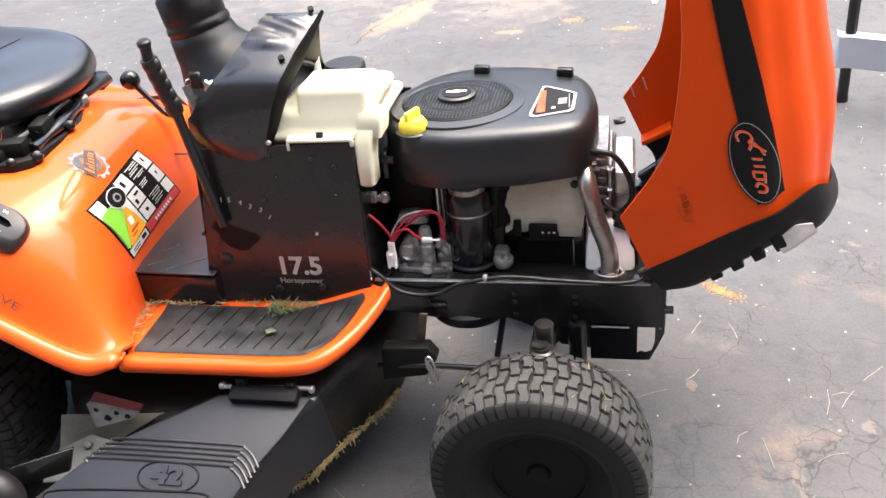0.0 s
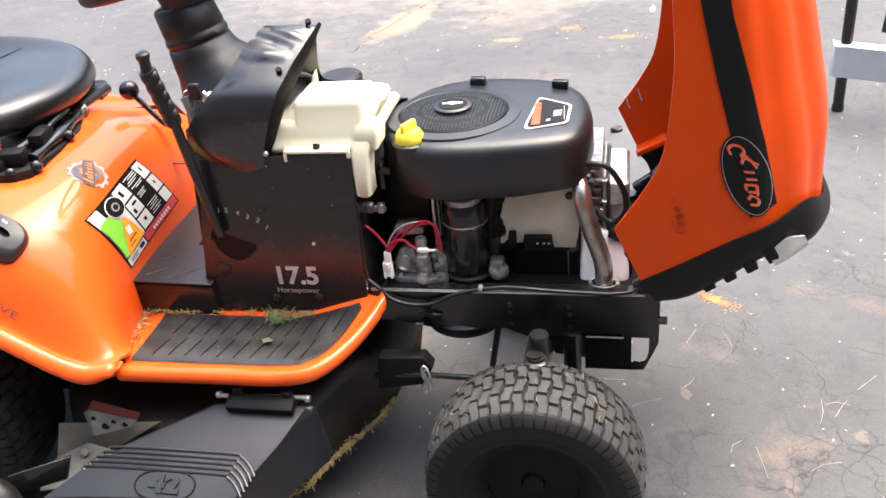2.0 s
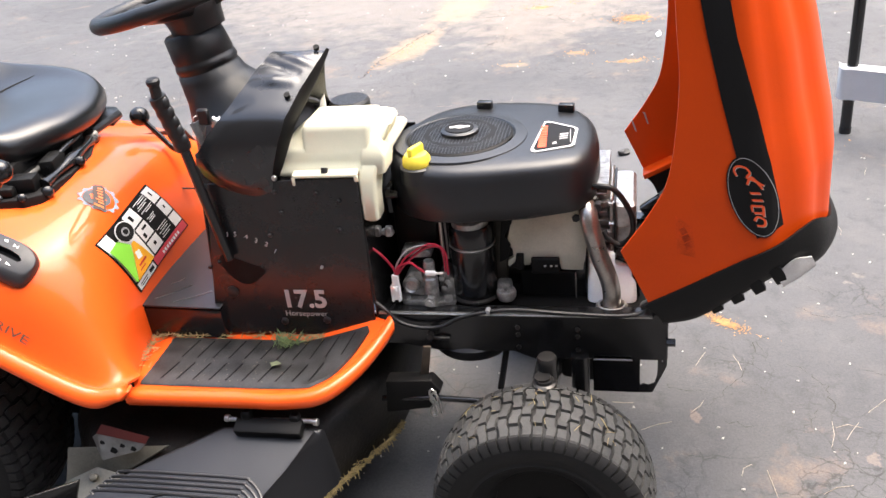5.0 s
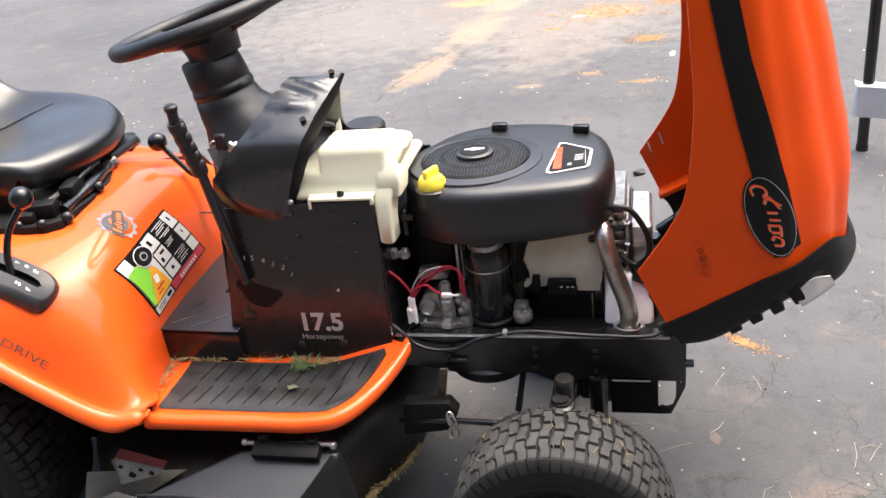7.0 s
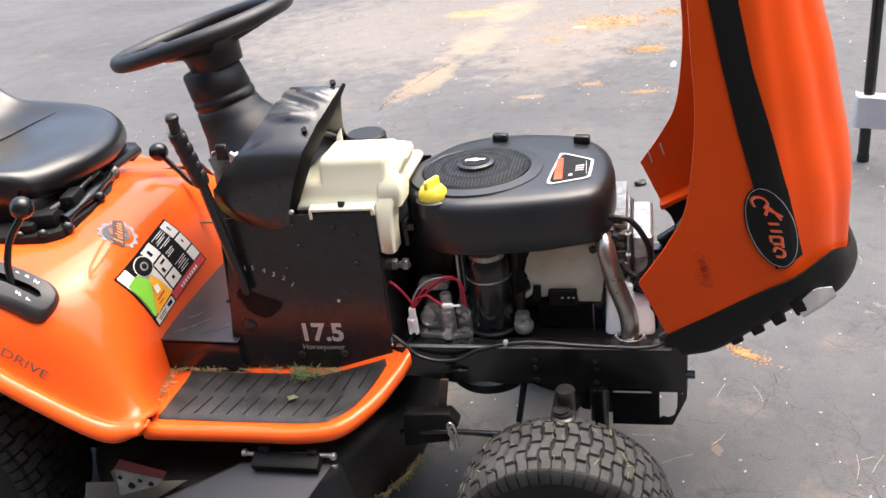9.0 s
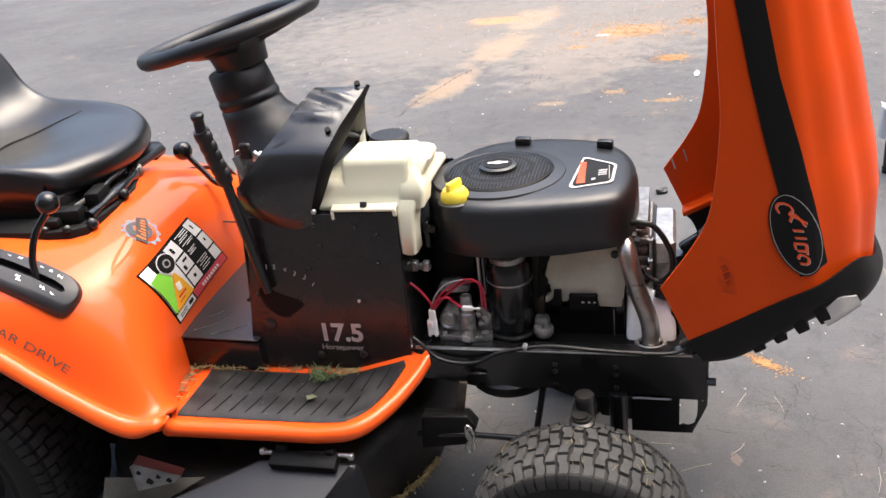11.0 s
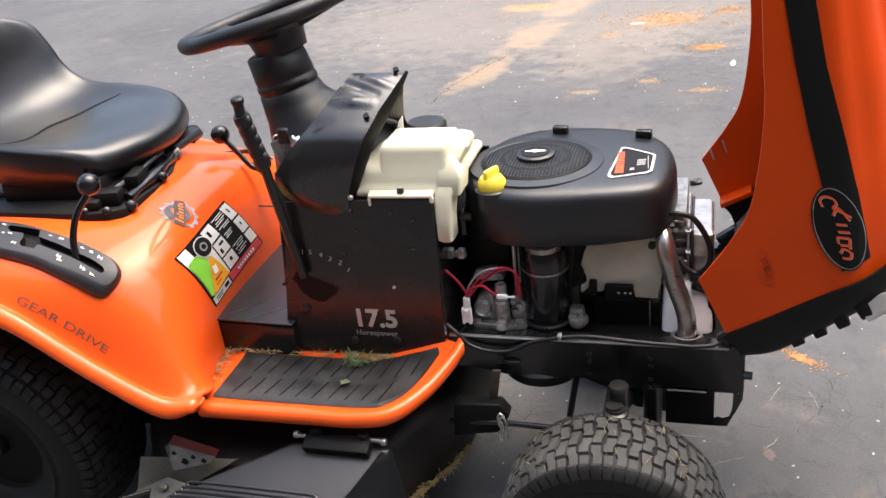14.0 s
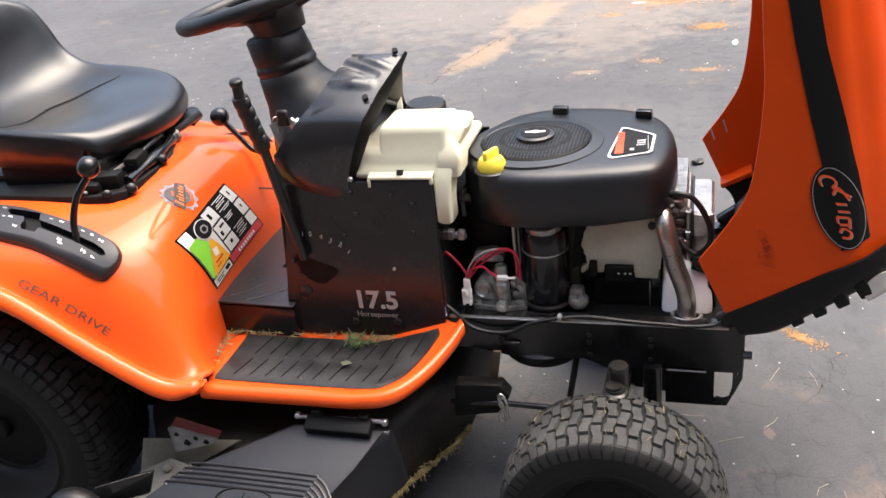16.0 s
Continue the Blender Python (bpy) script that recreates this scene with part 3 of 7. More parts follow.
for i in range(8):
    out = (0.036, 0.020, 0.008, 0, 0, 0, 0, 0)[i]
    half = [V(PROF[0][1][i][0] - (0.0 if i else -0.004), y + out, PROF[0][1][i][1] + dz * (0.6 if i == 0 else 1)) for y, dz in COLS]
    half += [V(p[i][0], y + (out if y < -0.4 else 0), p[i][1]) for y, p in PROF]
    mid = V(PROF[-1][1][i][0] - 0.002, 0, PROF[-1][1][i][1] + 0.002)
    dip = (0, 0.2, 0.7, 1, 1, 1, 1, 1)[i]
    rows.append(half + [mid] + [V(p.x, -p.y, p.z - dip * 0.085 * min(1, max(0, (-p.y - 0.06) / 0.30))) for p in half[::-1]])
bm = B()
g = spline_rows(rows, 8, 5)
end = sum(g[0][:36], V(0, 0, 0)) / 36
g.insert(0, [p + V(0.006, 0, 0) + (V(p.x, end.y, end.z) - p) * 0.96 if k < 36 else p + V(0.002, 0, 0) for k, p in enumerate(g[0])])
for r in g:
    for p in r:
        p.z = min(p.z, 0.704)
sheet(bm, g)
from mathutils.bvhtree import BVHTree
FENDER = BVHTree.FromBMesh(bm)
bmesh.ops.solidify(bm, geom=bm.faces[:], thickness=0.004)
for v in bm.verts:
    v.co.z = min(v.co.z, 0.706)
fender = part("rear_body", bm, ORANGE, mower, "glossy orange rear body with fenders", sharp=60)

FLOOR = 0.400


def foot_rest(s):
    bm = B()
    outer = curve_pts([(-0.714, -0.400, FLOOR), (-0.52, -0.397, FLOOR), (-0.42, -0.397, FLOOR + 0.002), (-0.360, -0.380, FLOOR + 0.006), (-0.315, -0.325, FLOOR + 0.018),
                       (-0.285, -0.265, FLOOR + 0.036), (-0.272, -0.225, FLOOR + 0.048)], 6)
    rows = []
    for p in outer:
        d = V(0, 1, 0) if p.x < -0.42 else V(-0.5, 0.85, 0).normalized()
        ix = p.x - 0.035 * (1 if p.x > -0.42 else 0)
        inner = V(min(ix, -0.30) if p.x > -0.42 else p.x - 0.080 * max(0, (-0.5 - p.x) / 0.2), -0.205, FLOOR + max(0, p.x + 0.40) * 0.34)
        q = p + (inner - p) * 0.10
        rows.append([p + V(0, 0, -0.026) + (inner - p) * 0.06, p + V(0, 0, -0.020) - d * 0.006, p - d * 0.013 + V(0, 0, -0.010), p - d * 0.012 + V(0, 0, 0.003), p - d * 0.004 + V(0, 0, 0.009), p + d * 0.010 + V(0, 0, 0.007),
                     p + d * 0.022 + V(0, 0, -0.001), p.lerp(inner, 0.3) + V(0, 0, -0.002), inner.lerp(p, 0.3) + V(0, 0, -0.002), inner])
    rows = [[V(v.x, v.y * s, v.z) for v in r] for r in rows]
    sheet(bm, rows)
    rest_bm = bm.copy()
    rest = part("foot_rest", bm, ORANGE, mower, "orange foot rest with a rolled outer lip", sharp=70)
    tree = BVHTree.FromBMesh(rest_bm)
    rest_bm.free()

    def floor_z(x, y):
        p, _, _, _ = tree.ray_cast(V(x, y, 0.9), V(0, 0, -1))
        return p.z if p is not None else FLOOR
    bm = B()
    out = curve_pts([(-0.706, -0.372, 0), (-0.56, -0.372, 0), (-0.41, -0.371, 0), (-0.380, -0.362, 0), (-0.350, -0.335, 0), (-0.328, -0.290, 0), (-0.312, -0.240, 0)], 5)
    grid = []
    for p in out:
        q = V(min(p.x, -0.318), -0.226, 0)
        row = [p.lerp(q, t) for t in (0, 0.04, 0.3, 0.6, 0.96, 1)]
        grid.append([V(v.x, v.y * s, floor_z(v.x, v.y * s) + (0.0055 if 0 < j < 5 else 0.001)) for j, v in enumerate(row)])
    sheet(bm, grid)
    top = part("foot_pad", bm, PADRUB, rest, "black rubber foot pad with strips for its dark grooves")
    # thin black strips stand in for the shade inside the pad's grooves
    for k in range(12):
        x = -0.672 + k * 0.031
        for y0, y1, sh in ((-0.358, -0.308, 0.0), (-0.292, -0.238, 0.010)):
            xx = x + sh
            if xx > -0.375 and y0 < -0.31 or xx > -0.34:
                continue
            bm = B()
            prism(bm, [(a, b * s, floor_z(a, b * s) + 0.0050) for a, b in ((xx - 0.0012, y0), (xx + 0.0012, y0), (xx + 0.0134, y1), (xx + 0.011, y1))], (0, 0, 0.0014))
            part("groove_shade", bm, INK, top)
    return rest


foot_rest(1)
foot_rest(-1)

# black walls added inside the wheel wells to block light from behind
for s in (-1, 1):
    bm = B()
    prism(bm, [(-0.78, s * 0.225, 0.36), (-0.785, s * 0.225, 0.58), (-0.84, s * 0.225, 0.655), (-1.48, s * 0.225, 0.59), (-1.48, s * 0.225, 0.20), (-0.95, s * 0.225, 0.20)], (0, 0.004, 0), 0.001, 1)
    part("wheel_well_blocker", bm, BLACKM, fender)
bm = B()
box(bm, (-1.26, 0, 0.25), (0.26, 0.36, 0.16), bev=0.03, segs=3)
rod(bm, (-1.215, -0.33, 0.255), (-1.215, 0.33, 0.255), 0.03, 20)
part("transaxle", bm, BLACKM, mower, "black rear transaxle housing")

# ---- black tunnel and pedestal ----
bm = B()
prism(bm, [(-0.80, -0.226, 0.468), (-0.60, -0.226, 0.463), (-0.60, -0.226, 0.40), (-0.78, -0.226, 0.40)], (0, 0.452, 0), 0.004)
box(bm, (-0.46, 0, 0.412), (0.36, 0.405, 0.05), bev=0.003)
tunnel = part("tunnel_cover", bm, BLACKP, mower, "black sheet metal tunnel cover")
bm = B()
prism(bm, [(-0.80, -0.228, 0.475), (-0.60, -0.228, 0.470), (-0.60, 0.228, 0.470), (-0.80, 0.228, 0.475)], (0, 0, -0.004), 0.001, 1)
part("tunnel_top", bm, TUNNELB, tunnel, "scuffed dusty black top plate")
for a, b in (((-0.742, -0.205, 0.4744), (-0.690, -0.150, 0.4728)), ((-0.700, -0.215, 0.4732), (-0.640, -0.170, 0.4716)), ((-0.735, -0.150, 0.4742), (-0.715, -0.125, 0.4736))):
    bm = B()
    tube(bm, [V(*a), V(*a).lerp(V(*b), 0.5) + V(0.003, -0.002, 0), V(*b)], 0.0006, 4)
    part("scratch", bm, STEEL, tunnel, "bare bright scratch")
bm = B()
side = [(-0.585, 0.715), (-0.588, 0.634), (-0.619, 0.453), (-0.622, 0.405), (-0.308, 0.405), (-0.300, 0.7225)]
for y in (-0.212, 0.208):
    prism(bm, [(x, y, z if y < 0 else min(z, 0.66)) for x, z in side], (0, 0.004, 0), 0.001, 1)
box(bm, (-0.303, -0.06, 0.56), (0.004, 0.296, 0.30), bev=0.001)
box(bm, (-0.303, 0.149, 0.52), (0.004, 0.118, 0.22), bev=0.001)
box(bm, (-0.600, 0, 0.59), (0.004, 0.416, 0.36), Matrix.Rotation(radians(6), 3, "Y"), bev=0.001)
pedestal = part("pedestal", bm, PANELB, mower, "black sheet metal pedestal")

# ---- dash cowl and steering ----
cr = [  # rows from the driver's edge to the engine side; columns from the near skirt over the top to the far skirt
    [(-0.574, -0.2115, 0.730), (-0.580, -0.2215, 0.765), (-0.553, -0.2175, 0.797), (-0.522, -0.204, 0.834), (-0.488, -0.162, 0.870), (-0.476, -0.130, 0.889), (-0.450, -0.090, 0.914)],
    [(-0.540, -0.2115, 0.704), (-0.542, -0.2260, 0.738), (-0.518, -0.2230, 0.793), (-0.490, -0.208, 0.834), (-0.455, -0.160, 0.867), (-0.443, -0.128, 0.890), (-0.424, -0.085, 0.912)],
    [(-0.490, -0.2115, 0.690), (-0.488, -0.2220, 0.718), (-0.470, -0.2215, 0.793), (-0.448, -0.208, 0.832), (-0.423, -0.160, 0.864), (-0.409, -0.124, 0.888), (-0.394, -0.078, 0.909)],
    [(-0.452, -0.2125, 0.700), (-0.446, -0.2155, 0.735), (-0.424, -0.2185, 0.790), (-0.408, -0.207, 0.828), (-0.393, -0.160, 0.860), (-0.377, -0.120, 0.884), (-0.366, -0.070, 0.904)]]


def folded(pts, near=0.38):
    """Keeps the stretches between the points flat and only the folds rounded."""
    out = [pts[0]]
    for a, b, c in zip(pts, pts[1:], pts[2:]):
        p, q = b.lerp(a, near), b.lerp(c, near)
        out += [b.lerp(a, 0.5), p] + [p.lerp(b, t).lerp(b.lerp(q, t), t) for t in (0.25, 0.5, 0.75)] + [q]
    return out + [pts[-1]]


rows = [folded([V(*p) for p in r] + [V(r[-1][0] - 0.012, r[-1][1] + 0.008, r[-1][2] - 0.03), V(r[-1][0] - 0.03, r[-1][1] + 0.04, 0.80), V(r[-1][0] - 0.04, 0.08, 0.72)]) for r in cr]
g = spline_rows(rows, 14, 3)
for r in g:  # creases and shallow dents pressed into the cowl's upper side
    for p in r:
        for a, b, rad, d in ((V(-0.470, -0.150, 0.876), V(-0.410, -0.148, 0.872), 0.016, -0.005), (V(-0.462, -0.118, 0.898), V(-0.405, -0.130, 0.882), 0.012, 0.004), (V(-0.430, -0.100, 0.902), V(-0.380, -0.112, 0.888), 0.012, -0.004),
                             (V(-0.450, -0.095, 0.912), V(-0.395, -0.088, 0.904), 0.010, 0.003), (V(-0.520, -0.200, 0.842), V(-0.480, -0.185, 0.850), 0.018, 0.003)):
            t = max(0, min(1, (p - a).dot(b - a) / (b - a).length_squared))
            q = (p - a.lerp(b, t)).length
            if q < rad:
                p += V(0, 0.5, -0.86) * d * (1 - (q / rad) ** 2) ** 2 * (1 - 0.6 * abs(2 * t - 1))
bm = B()
sheet(bm, g)
bmesh.ops.solidify(bm, geom=bm.faces[:], thickness=0.003)
cowl = part("dash_cowl", bm, COWLP, mower, "glossy black dented dash cowl", sharp=60)
bm = B()
rim_line = [V(*p) for p in cr[3][1:]]
sheet(bm, [[p, p + V(0.003, 0.002, -0.003) * w, p + V(0.009, 0.014, -0.014) * w, p + V(0.006, 0.026, -0.020) * w] for p, w in zip(rim_line, (0.8, 1.0, 1.0, 1.0, 0.7, 0.3))])
bmesh.ops.solidify(bm, geom=bm.faces[:], thickness=0.002)
part("cowl_flange", bm, RIMP, cowl)
bm = B()
prism(bm, [(-0.583, -0.2, 0.768), (-0.552, -0.2, 0.806), (-0.492, -0.160, 0.852), (-0.470, -0.09, 0.900), (-0.475, -0.04, 0.880), (-0.585, 0.12, 0.74)], (0.006, 0, -0.006), 0.001, 1)
part("dash_panel", bm, BLACKM, cowl)
bm = B()
prism(bm, [(-0.592, -0.2108, 0.690), (-0.580, -0.2108, 0.752), (-0.445, -0.2108, 0.752), (-0.445, -0.2108, 0.690)], (0, 0.02, 0))
part("cowl_backing", bm, PANELB, cowl)
for p in ((-0.410, -0.175, 0.857), (-0.381, -0.080, 0.908)):
    bm = B()
    d = V(0.1, -0.5, 0.86).normalized()
    rod(bm, V(*p) - d * 0.004, V(*p) + d * 0.0025, 0.0052, 12)
    part("push_fastener", bm, RIMP, cowl)
bm = B()
revolve(bm, [(0.012, 0), (0.012, 0.008), (0.006, 0.008), (0.006, 0.016), (0, 0.016)], (-0.572, -0.12, 0.790), (-0.7, 0, 0.7), 16)
part("ignition_switch", bm, STEEL, cowl)
bm = B()
for dy, dz in ((0.0, 0.0), (-0.010, -0.012)):
    tube(bm, [(-0.600 - abs(dy), -0.125 + dy, 0.80), (-0.604, -0.126 + dy, 0.77 + dz), (-0.603, -0.127 + dy, 0.745 + dz)], [0.009, 0.004, 0.0035], 8, flat=0.3)
tube(bm, curve_pts([(-0.596, -0.12, 0.80), (-0.608, -0.135, 0.81), (-0.613, -0.14, 0.785), (-0.602, -0.13, 0.775)], 5, True), 0.0012, 6, True)
part("ignition_key", bm, STEEL, cowl, "bright keys hanging from the ignition")
bm = B()
box(bm, (-0.592, -0.13, 0.808), (0.022, 0.010, 0.030), bev=0.003)
part("key_head", bm, BLACKM, cowl)

AX = V(-0.22, 0, 1).normalized()
base = V(-0.606, 0, 0.780)
bm = B()
rings = []
for h, rx, ry, c in ((-0.06, 0.140, 0.13, 0.055), (-0.01, 0.128, 0.112, 0.054), (0.015, 0.110, 0.092, 0.040), (0.035, 0.086, 0.076, 0.020), (0.052, 0.070, 0.067, 0.004), (0.065, 0.063, 0.062, -0.002), (0.080, 0.060, 0.060, -0.004), (0.082, 0.0578, 0.0575, -0.004), (0.087, 0.0578, 0.0575, -0.004),
                     (0.089, 0.060, 0.059, -0.004), (0.099, 0.059, 0.058, -0.004), (0.101, 0.0568, 0.0565, -0.004), (0.106, 0.0568, 0.0565, -0.004), (0.108, 0.058, 0.057, -0.004), (0.150, 0.055, 0.054, -0.006), (0.155, 0.050, 0.05, -0.006)):
    o = base + AX * h + V(c, 0, 0)
    rings.append([o + V(0.98, 0, 0.2).normalized() * rx * math.cos(a) + V(0, 1, 0) * ry * math.sin(a) for a in [2 * math.pi * k / 32 for k in range(32)]])
rings_solid(bm, rings)
column = part("steering_column", bm, BLACKM, mower, "black plastic steering column boot", sharp=50)
hub = V(-0.640, 0, 0.985)
SX, SY = V(0.975, 0, 0.222), V(0, 1, 0)
bm = B()
tube(bm, [hub + (SX * math.cos(a) + SY * math.sin(a)) * 0.162 + AX * 0.012 for a in [2 * math.pi * k / 56 for k in range(56)]], 0.0145, 14, True)
wheel = part("steering_wheel", bm, BLACKM, mower, "black plastic steering wheel")
bm = B()
rings = []
for h, r in ((-0.056, 0.049), (-0.03, 0.053), (-0.014, 0.060), (0.0, 0.056), (0.010, 0.040)):
    rings.append([hub + AX * h + (SX * math.cos(a) * 1.0 + SY * math.sin(a)) * r for a in [2 * math.pi * k / 28 for k in range(28)]])
rings_solid(bm, rings)
part("hub", bm, BLACKM, wheel, sharp=50)
for a in (radians(20), radians(160), radians(270)):
    bm = B()
    d = SX * math.cos(a) + SY * math.sin(a)
    w = AX.cross(d)
    sec = []
    for t, wd, hh, th in ((0.02, 0.042, -0.012, 0.016), (0.08, 0.032, -0.008, 0.010), (0.13, 0.026, 0.0, 0.008), (0.158, 0.024, 0.010, 0.008)):
        o = hub + d * t + AX * hh
        sec.append([o + w * wd, o + w * wd * 0.7 + AX * th, o - w * wd * 0.7 + AX * th, o - w * wd, o - w * wd * 0.7 - AX * th, o + w * wd * 0.7 - AX * th])
    rings_solid(bm, sec)
    part("spoke", bm, BLACKM, wheel, sharp=60)

# ---- fuel tank ----
def slab_ring(x0, x1, y0, y1, z, r, n=5):
    out = []
    for cx, cy, a0 in ((x1 - r, y1 - r, 0), (x0 + r, y1 - r, 90), (x0 + r, y0 + r, 180), (x1 - r, y0 + r, 270)):
        for k in range(n + 1):
            a = radians(a0 + 90 * k / n)
            out.append(V(cx + r * math.cos(a), cy + r * math.sin(a), z))
    return out


bm = B()
rings_solid(bm, [slab_ring(-0.441, -0.272, -0.198, 0.035, 0.720, 0.010), slab_ring(-0.446, -0.268, -0.203, 0.04, 0.725, 0.010), slab_ring(-0.446, -0.268, -0.203, 0.04, 0.732, 0.010), slab_ring(-0.441, -0.270, -0.198, 0.035, 0.737, 0.010),
                 slab_ring(-0.439, -0.270, -0.196, 0.0, 0.748, 0.010), slab_ring(-0.438, -0.271, -0.194, -0.03, 0.760, 0.010), slab_ring(-0.436, -0.272, -0.191, -0.035, 0.768, 0.010), slab_ring(-0.428, -0.275, -0.182, -0.045, 0.772, 0.010)])
tank = part("fuel_tank", bm, CREAM, mower, "translucent cream plastic fuel tank", sharp=50)
bm = B()
rings_solid(bm, [slab_ring(-0.400, -0.280, -0.199, -0.10, 0.734, 0.008), slab_ring(-0.395, -0.277, -0.1945, -0.10, 0.741, 0.008), slab_ring(-0.391, -0.274, -0.1925, -0.10, 0.797, 0.008), slab_ring(-0.388, -0.273, -0.190, -0.102, 0.807, 0.008),
                 slab_ring(-0.384, -0.274, -0.186, -0.106, 0.811, 0.008), slab_ring(-0.378, -0.277, -0.178, -0.112, 0.813, 0.008)])
part("tank_dome", bm, CREAM, tank, sharp=50)
bm = B()
rings_solid(bm, [slab_ring(-0.300, -0.285, -0.178, -0.105, 0.748, 0.007), slab_ring(-0.297, -0.264, -0.176, -0.105, 0.762, 0.008), slab_ring(-0.292, -0.252, -0.172, -0.105, 0.776, 0.008), slab_ring(-0.290, -0.243, -0.164, -0.105, 0.797, 0.008),
                 slab_ring(-0.298, -0.2455, -0.150, -0.108, 0.805, 0.008), slab_ring(-0.294, -0.256, -0.142, -0.114, 0.810, 0.007)])
part("tank_neck", bm, CREAM, tank, sharp=50)
bm = B()
rings_solid(bm, [slab_ring(-0.292, -0.262, -0.196, -0.14, 0.720, 0.006), slab_ring(-0.296, -0.254, -0.200, -0.14, 0.724, 0.006), slab_ring(-0.295, -0.250, -0.199, -0.14, 0.752, 0.006), slab_ring(-0.293, -0.252, -0.196, -0.14, 0.762, 0.006),
                 slab_ring(-0.291, -0.259, -0.190, -0.14, 0.774, 0.006), slab_ring(-0.288, -0.266, -0.182, -0.14, 0.786, 0.006)])
part("tank_shoulder", bm, CREAM, tank, sharp=50)
bm = B()
rings_solid(bm, [slab_ring(-0.295, -0.278, -0.203, -0.178, 0.637, 0.006), slab_ring(-0.300, -0.272, -0.210, -0.168, 0.643, 0.007), slab_ring(-0.3005, -0.272, -0.2105, -0.165, 0.680, 0.007), slab_ring(-0.3005, -0.268, -0.2085, -0.155, 0.722, 0.007), slab_ring(-0.297, -0.262, -0.199, -0.155, 0.740, 0.008)])
part("tank_leg", bm, CREAM, tank, sharp=50)
bm = B()
prism(bm, [(-0.413, -0.2150, 0.729), (-0.298, -0.2150, 0.730), (-0.298, -0.2150, 0.7245), (-0.413, -0.2150, 0.7235)], (0, 0.025, 0.008), 0.0015)
box(bm, (-0.4115, -0.2135, 0.718), (0.005, 0.004, 0.016), bev=0.001)
box(bm, (-0.3005, -0.2135, 0.722), (0.007, 0.004, 0.012), bev=0.001)
part("tank_flange", bm, CREAM, tank)
bm = B()
for k in range(2):
    revolve(bm, [(0.036, 0), (0.038, 0.005), (0.038, 0.028), (0.034, 0.033), (0, 0.034)] if k == 0 else [(0.028, -0.02), (0.028, 0)], (-0.364, 0.0, 0.755), (0, 0, 1), 40)
part("fuel_cap", bm, BLACKM, tank, "black ribbed fuel cap")
bm = B()
rod(bm, (-0.356, -0.2085, 0.730), (-0.356, -0.2045, 0.7385), 0.0060, 12)
part("tank_screw", bm, BLACKM, tank)
bm = B()
rod(bm, (-0.386, -0.095, 0.800), (-0.386, -0.095, 0.814), 0.011, 14)
tube(bm, curve_pts([(-0.386, -0.095, 0.814), (-0.394, -0.100, 0.821), (-0.412, -0.115, 0.832), (-0.425, -0.12, 0.838)], 5), 0.005, 8)
part("vent_hose", bm, BLACKM, tank, "black vent hose in a grommet")
bm = B()
prism(bm, [(-0.384, -0.106, 0.810), (-0.371, -0.106, 0.810), (-0.371, -0.106, 0.834), (-0.379, -0.106, 0.824)], (0, 0.002, 0), 0.0005, 1)
part("hose_tag", bm, WHITE, tank, "small white plastic tag")

# ---- pedestal details ----
PY = -0.2132
bm = B()
word(bm, "17.5", 0.051, (-0.436, PY, 0.482), (1, 0, 0), (0, 0, 1), 0.0004, 0.0016, 1.0)
part("power_number", bm, PRINTW, pedestal, "white printed 17.5")
bm = B()
word(bm, "Horsepower", 0.0158, (-0.437, PY, 0.452), (1, 0, 0), (0, 0, 1), 0.0003, 0.0, 1.0)
part("power_word", bm, GREYP, pedestal, "grey printed word Horsepower")
for ch, x, z, tilt in (("1", -0.556, 0.617, -6), ("5", -0.541, 0.617, -10), ("4", -0.521, 0.612, -15), ("3", -0.504, 0.604, -22), ("2", -0.486, 0.597, -28), ("1", -0.472, 0.583, -34)):
    bm = B()
    a = radians(tilt)
    word(bm, ch, 0.0135, (x, PY, z), (math.cos(a), 0, math.sin(a)), (-math.sin(a), 0, math.cos(a)), 0.0003)
    part("height_number", bm, PRINTW, pedestal)
for x, z, r, m in ((-0.573, 0.497, 0.012, GREASE), (-0.610, 0.466, 0.005, GREASE), (-0.482, 0.435, 0.007, BLACKM), (-0.399, 0.439, 0.007, BLACKM), (-0.585, 0.56, 0.004, BLACKM), (-0.605, 0.55, 0.004, BLACKM),
                   (-0.475, 0.615, 0.004, BLACKM), (-0.345, 0.625, 0.005, BLACKM), (-0.45, 0.70, 0.0045, GREASE), (-0.445, 0.725, 0.005, STEEL), (-0.390, 0.551, 0.003, STEEL), (-0.338, 0.68, 0.004, BLACKM), (-0.375, 0.695, 0.004, BLACKM), (-0.445, 0.66, 0.004, BLACKM)):
    bm = B()
    revolve(bm, [(r, 0), (r, 0.003), (r * 0.7, 0.005), (0, 0.005)], (x, -0.2118, z), (0, -1, 0), 12)
    part("bolt", bm, m, pedestal)
# flat dull patch paints the dark reflection on the pedestal's side
bm = B()
prism(bm, curve_pts([(-0.578, PY + 0.0009, 0.575), (-0.54, PY + 0.0009, 0.563), (-0.50, PY + 0.0009, 0.545), (-0.512, PY + 0.0009, 0.528), (-0.535, PY + 0.0009, 0.514), (-0.56, PY + 0.0009, 0.522), (-0.577, PY + 0.0009, 0.545)], 5, True), (0, -0.0006, 0))
part("dark_reflection_patch", bm, RIMP, pedestal)

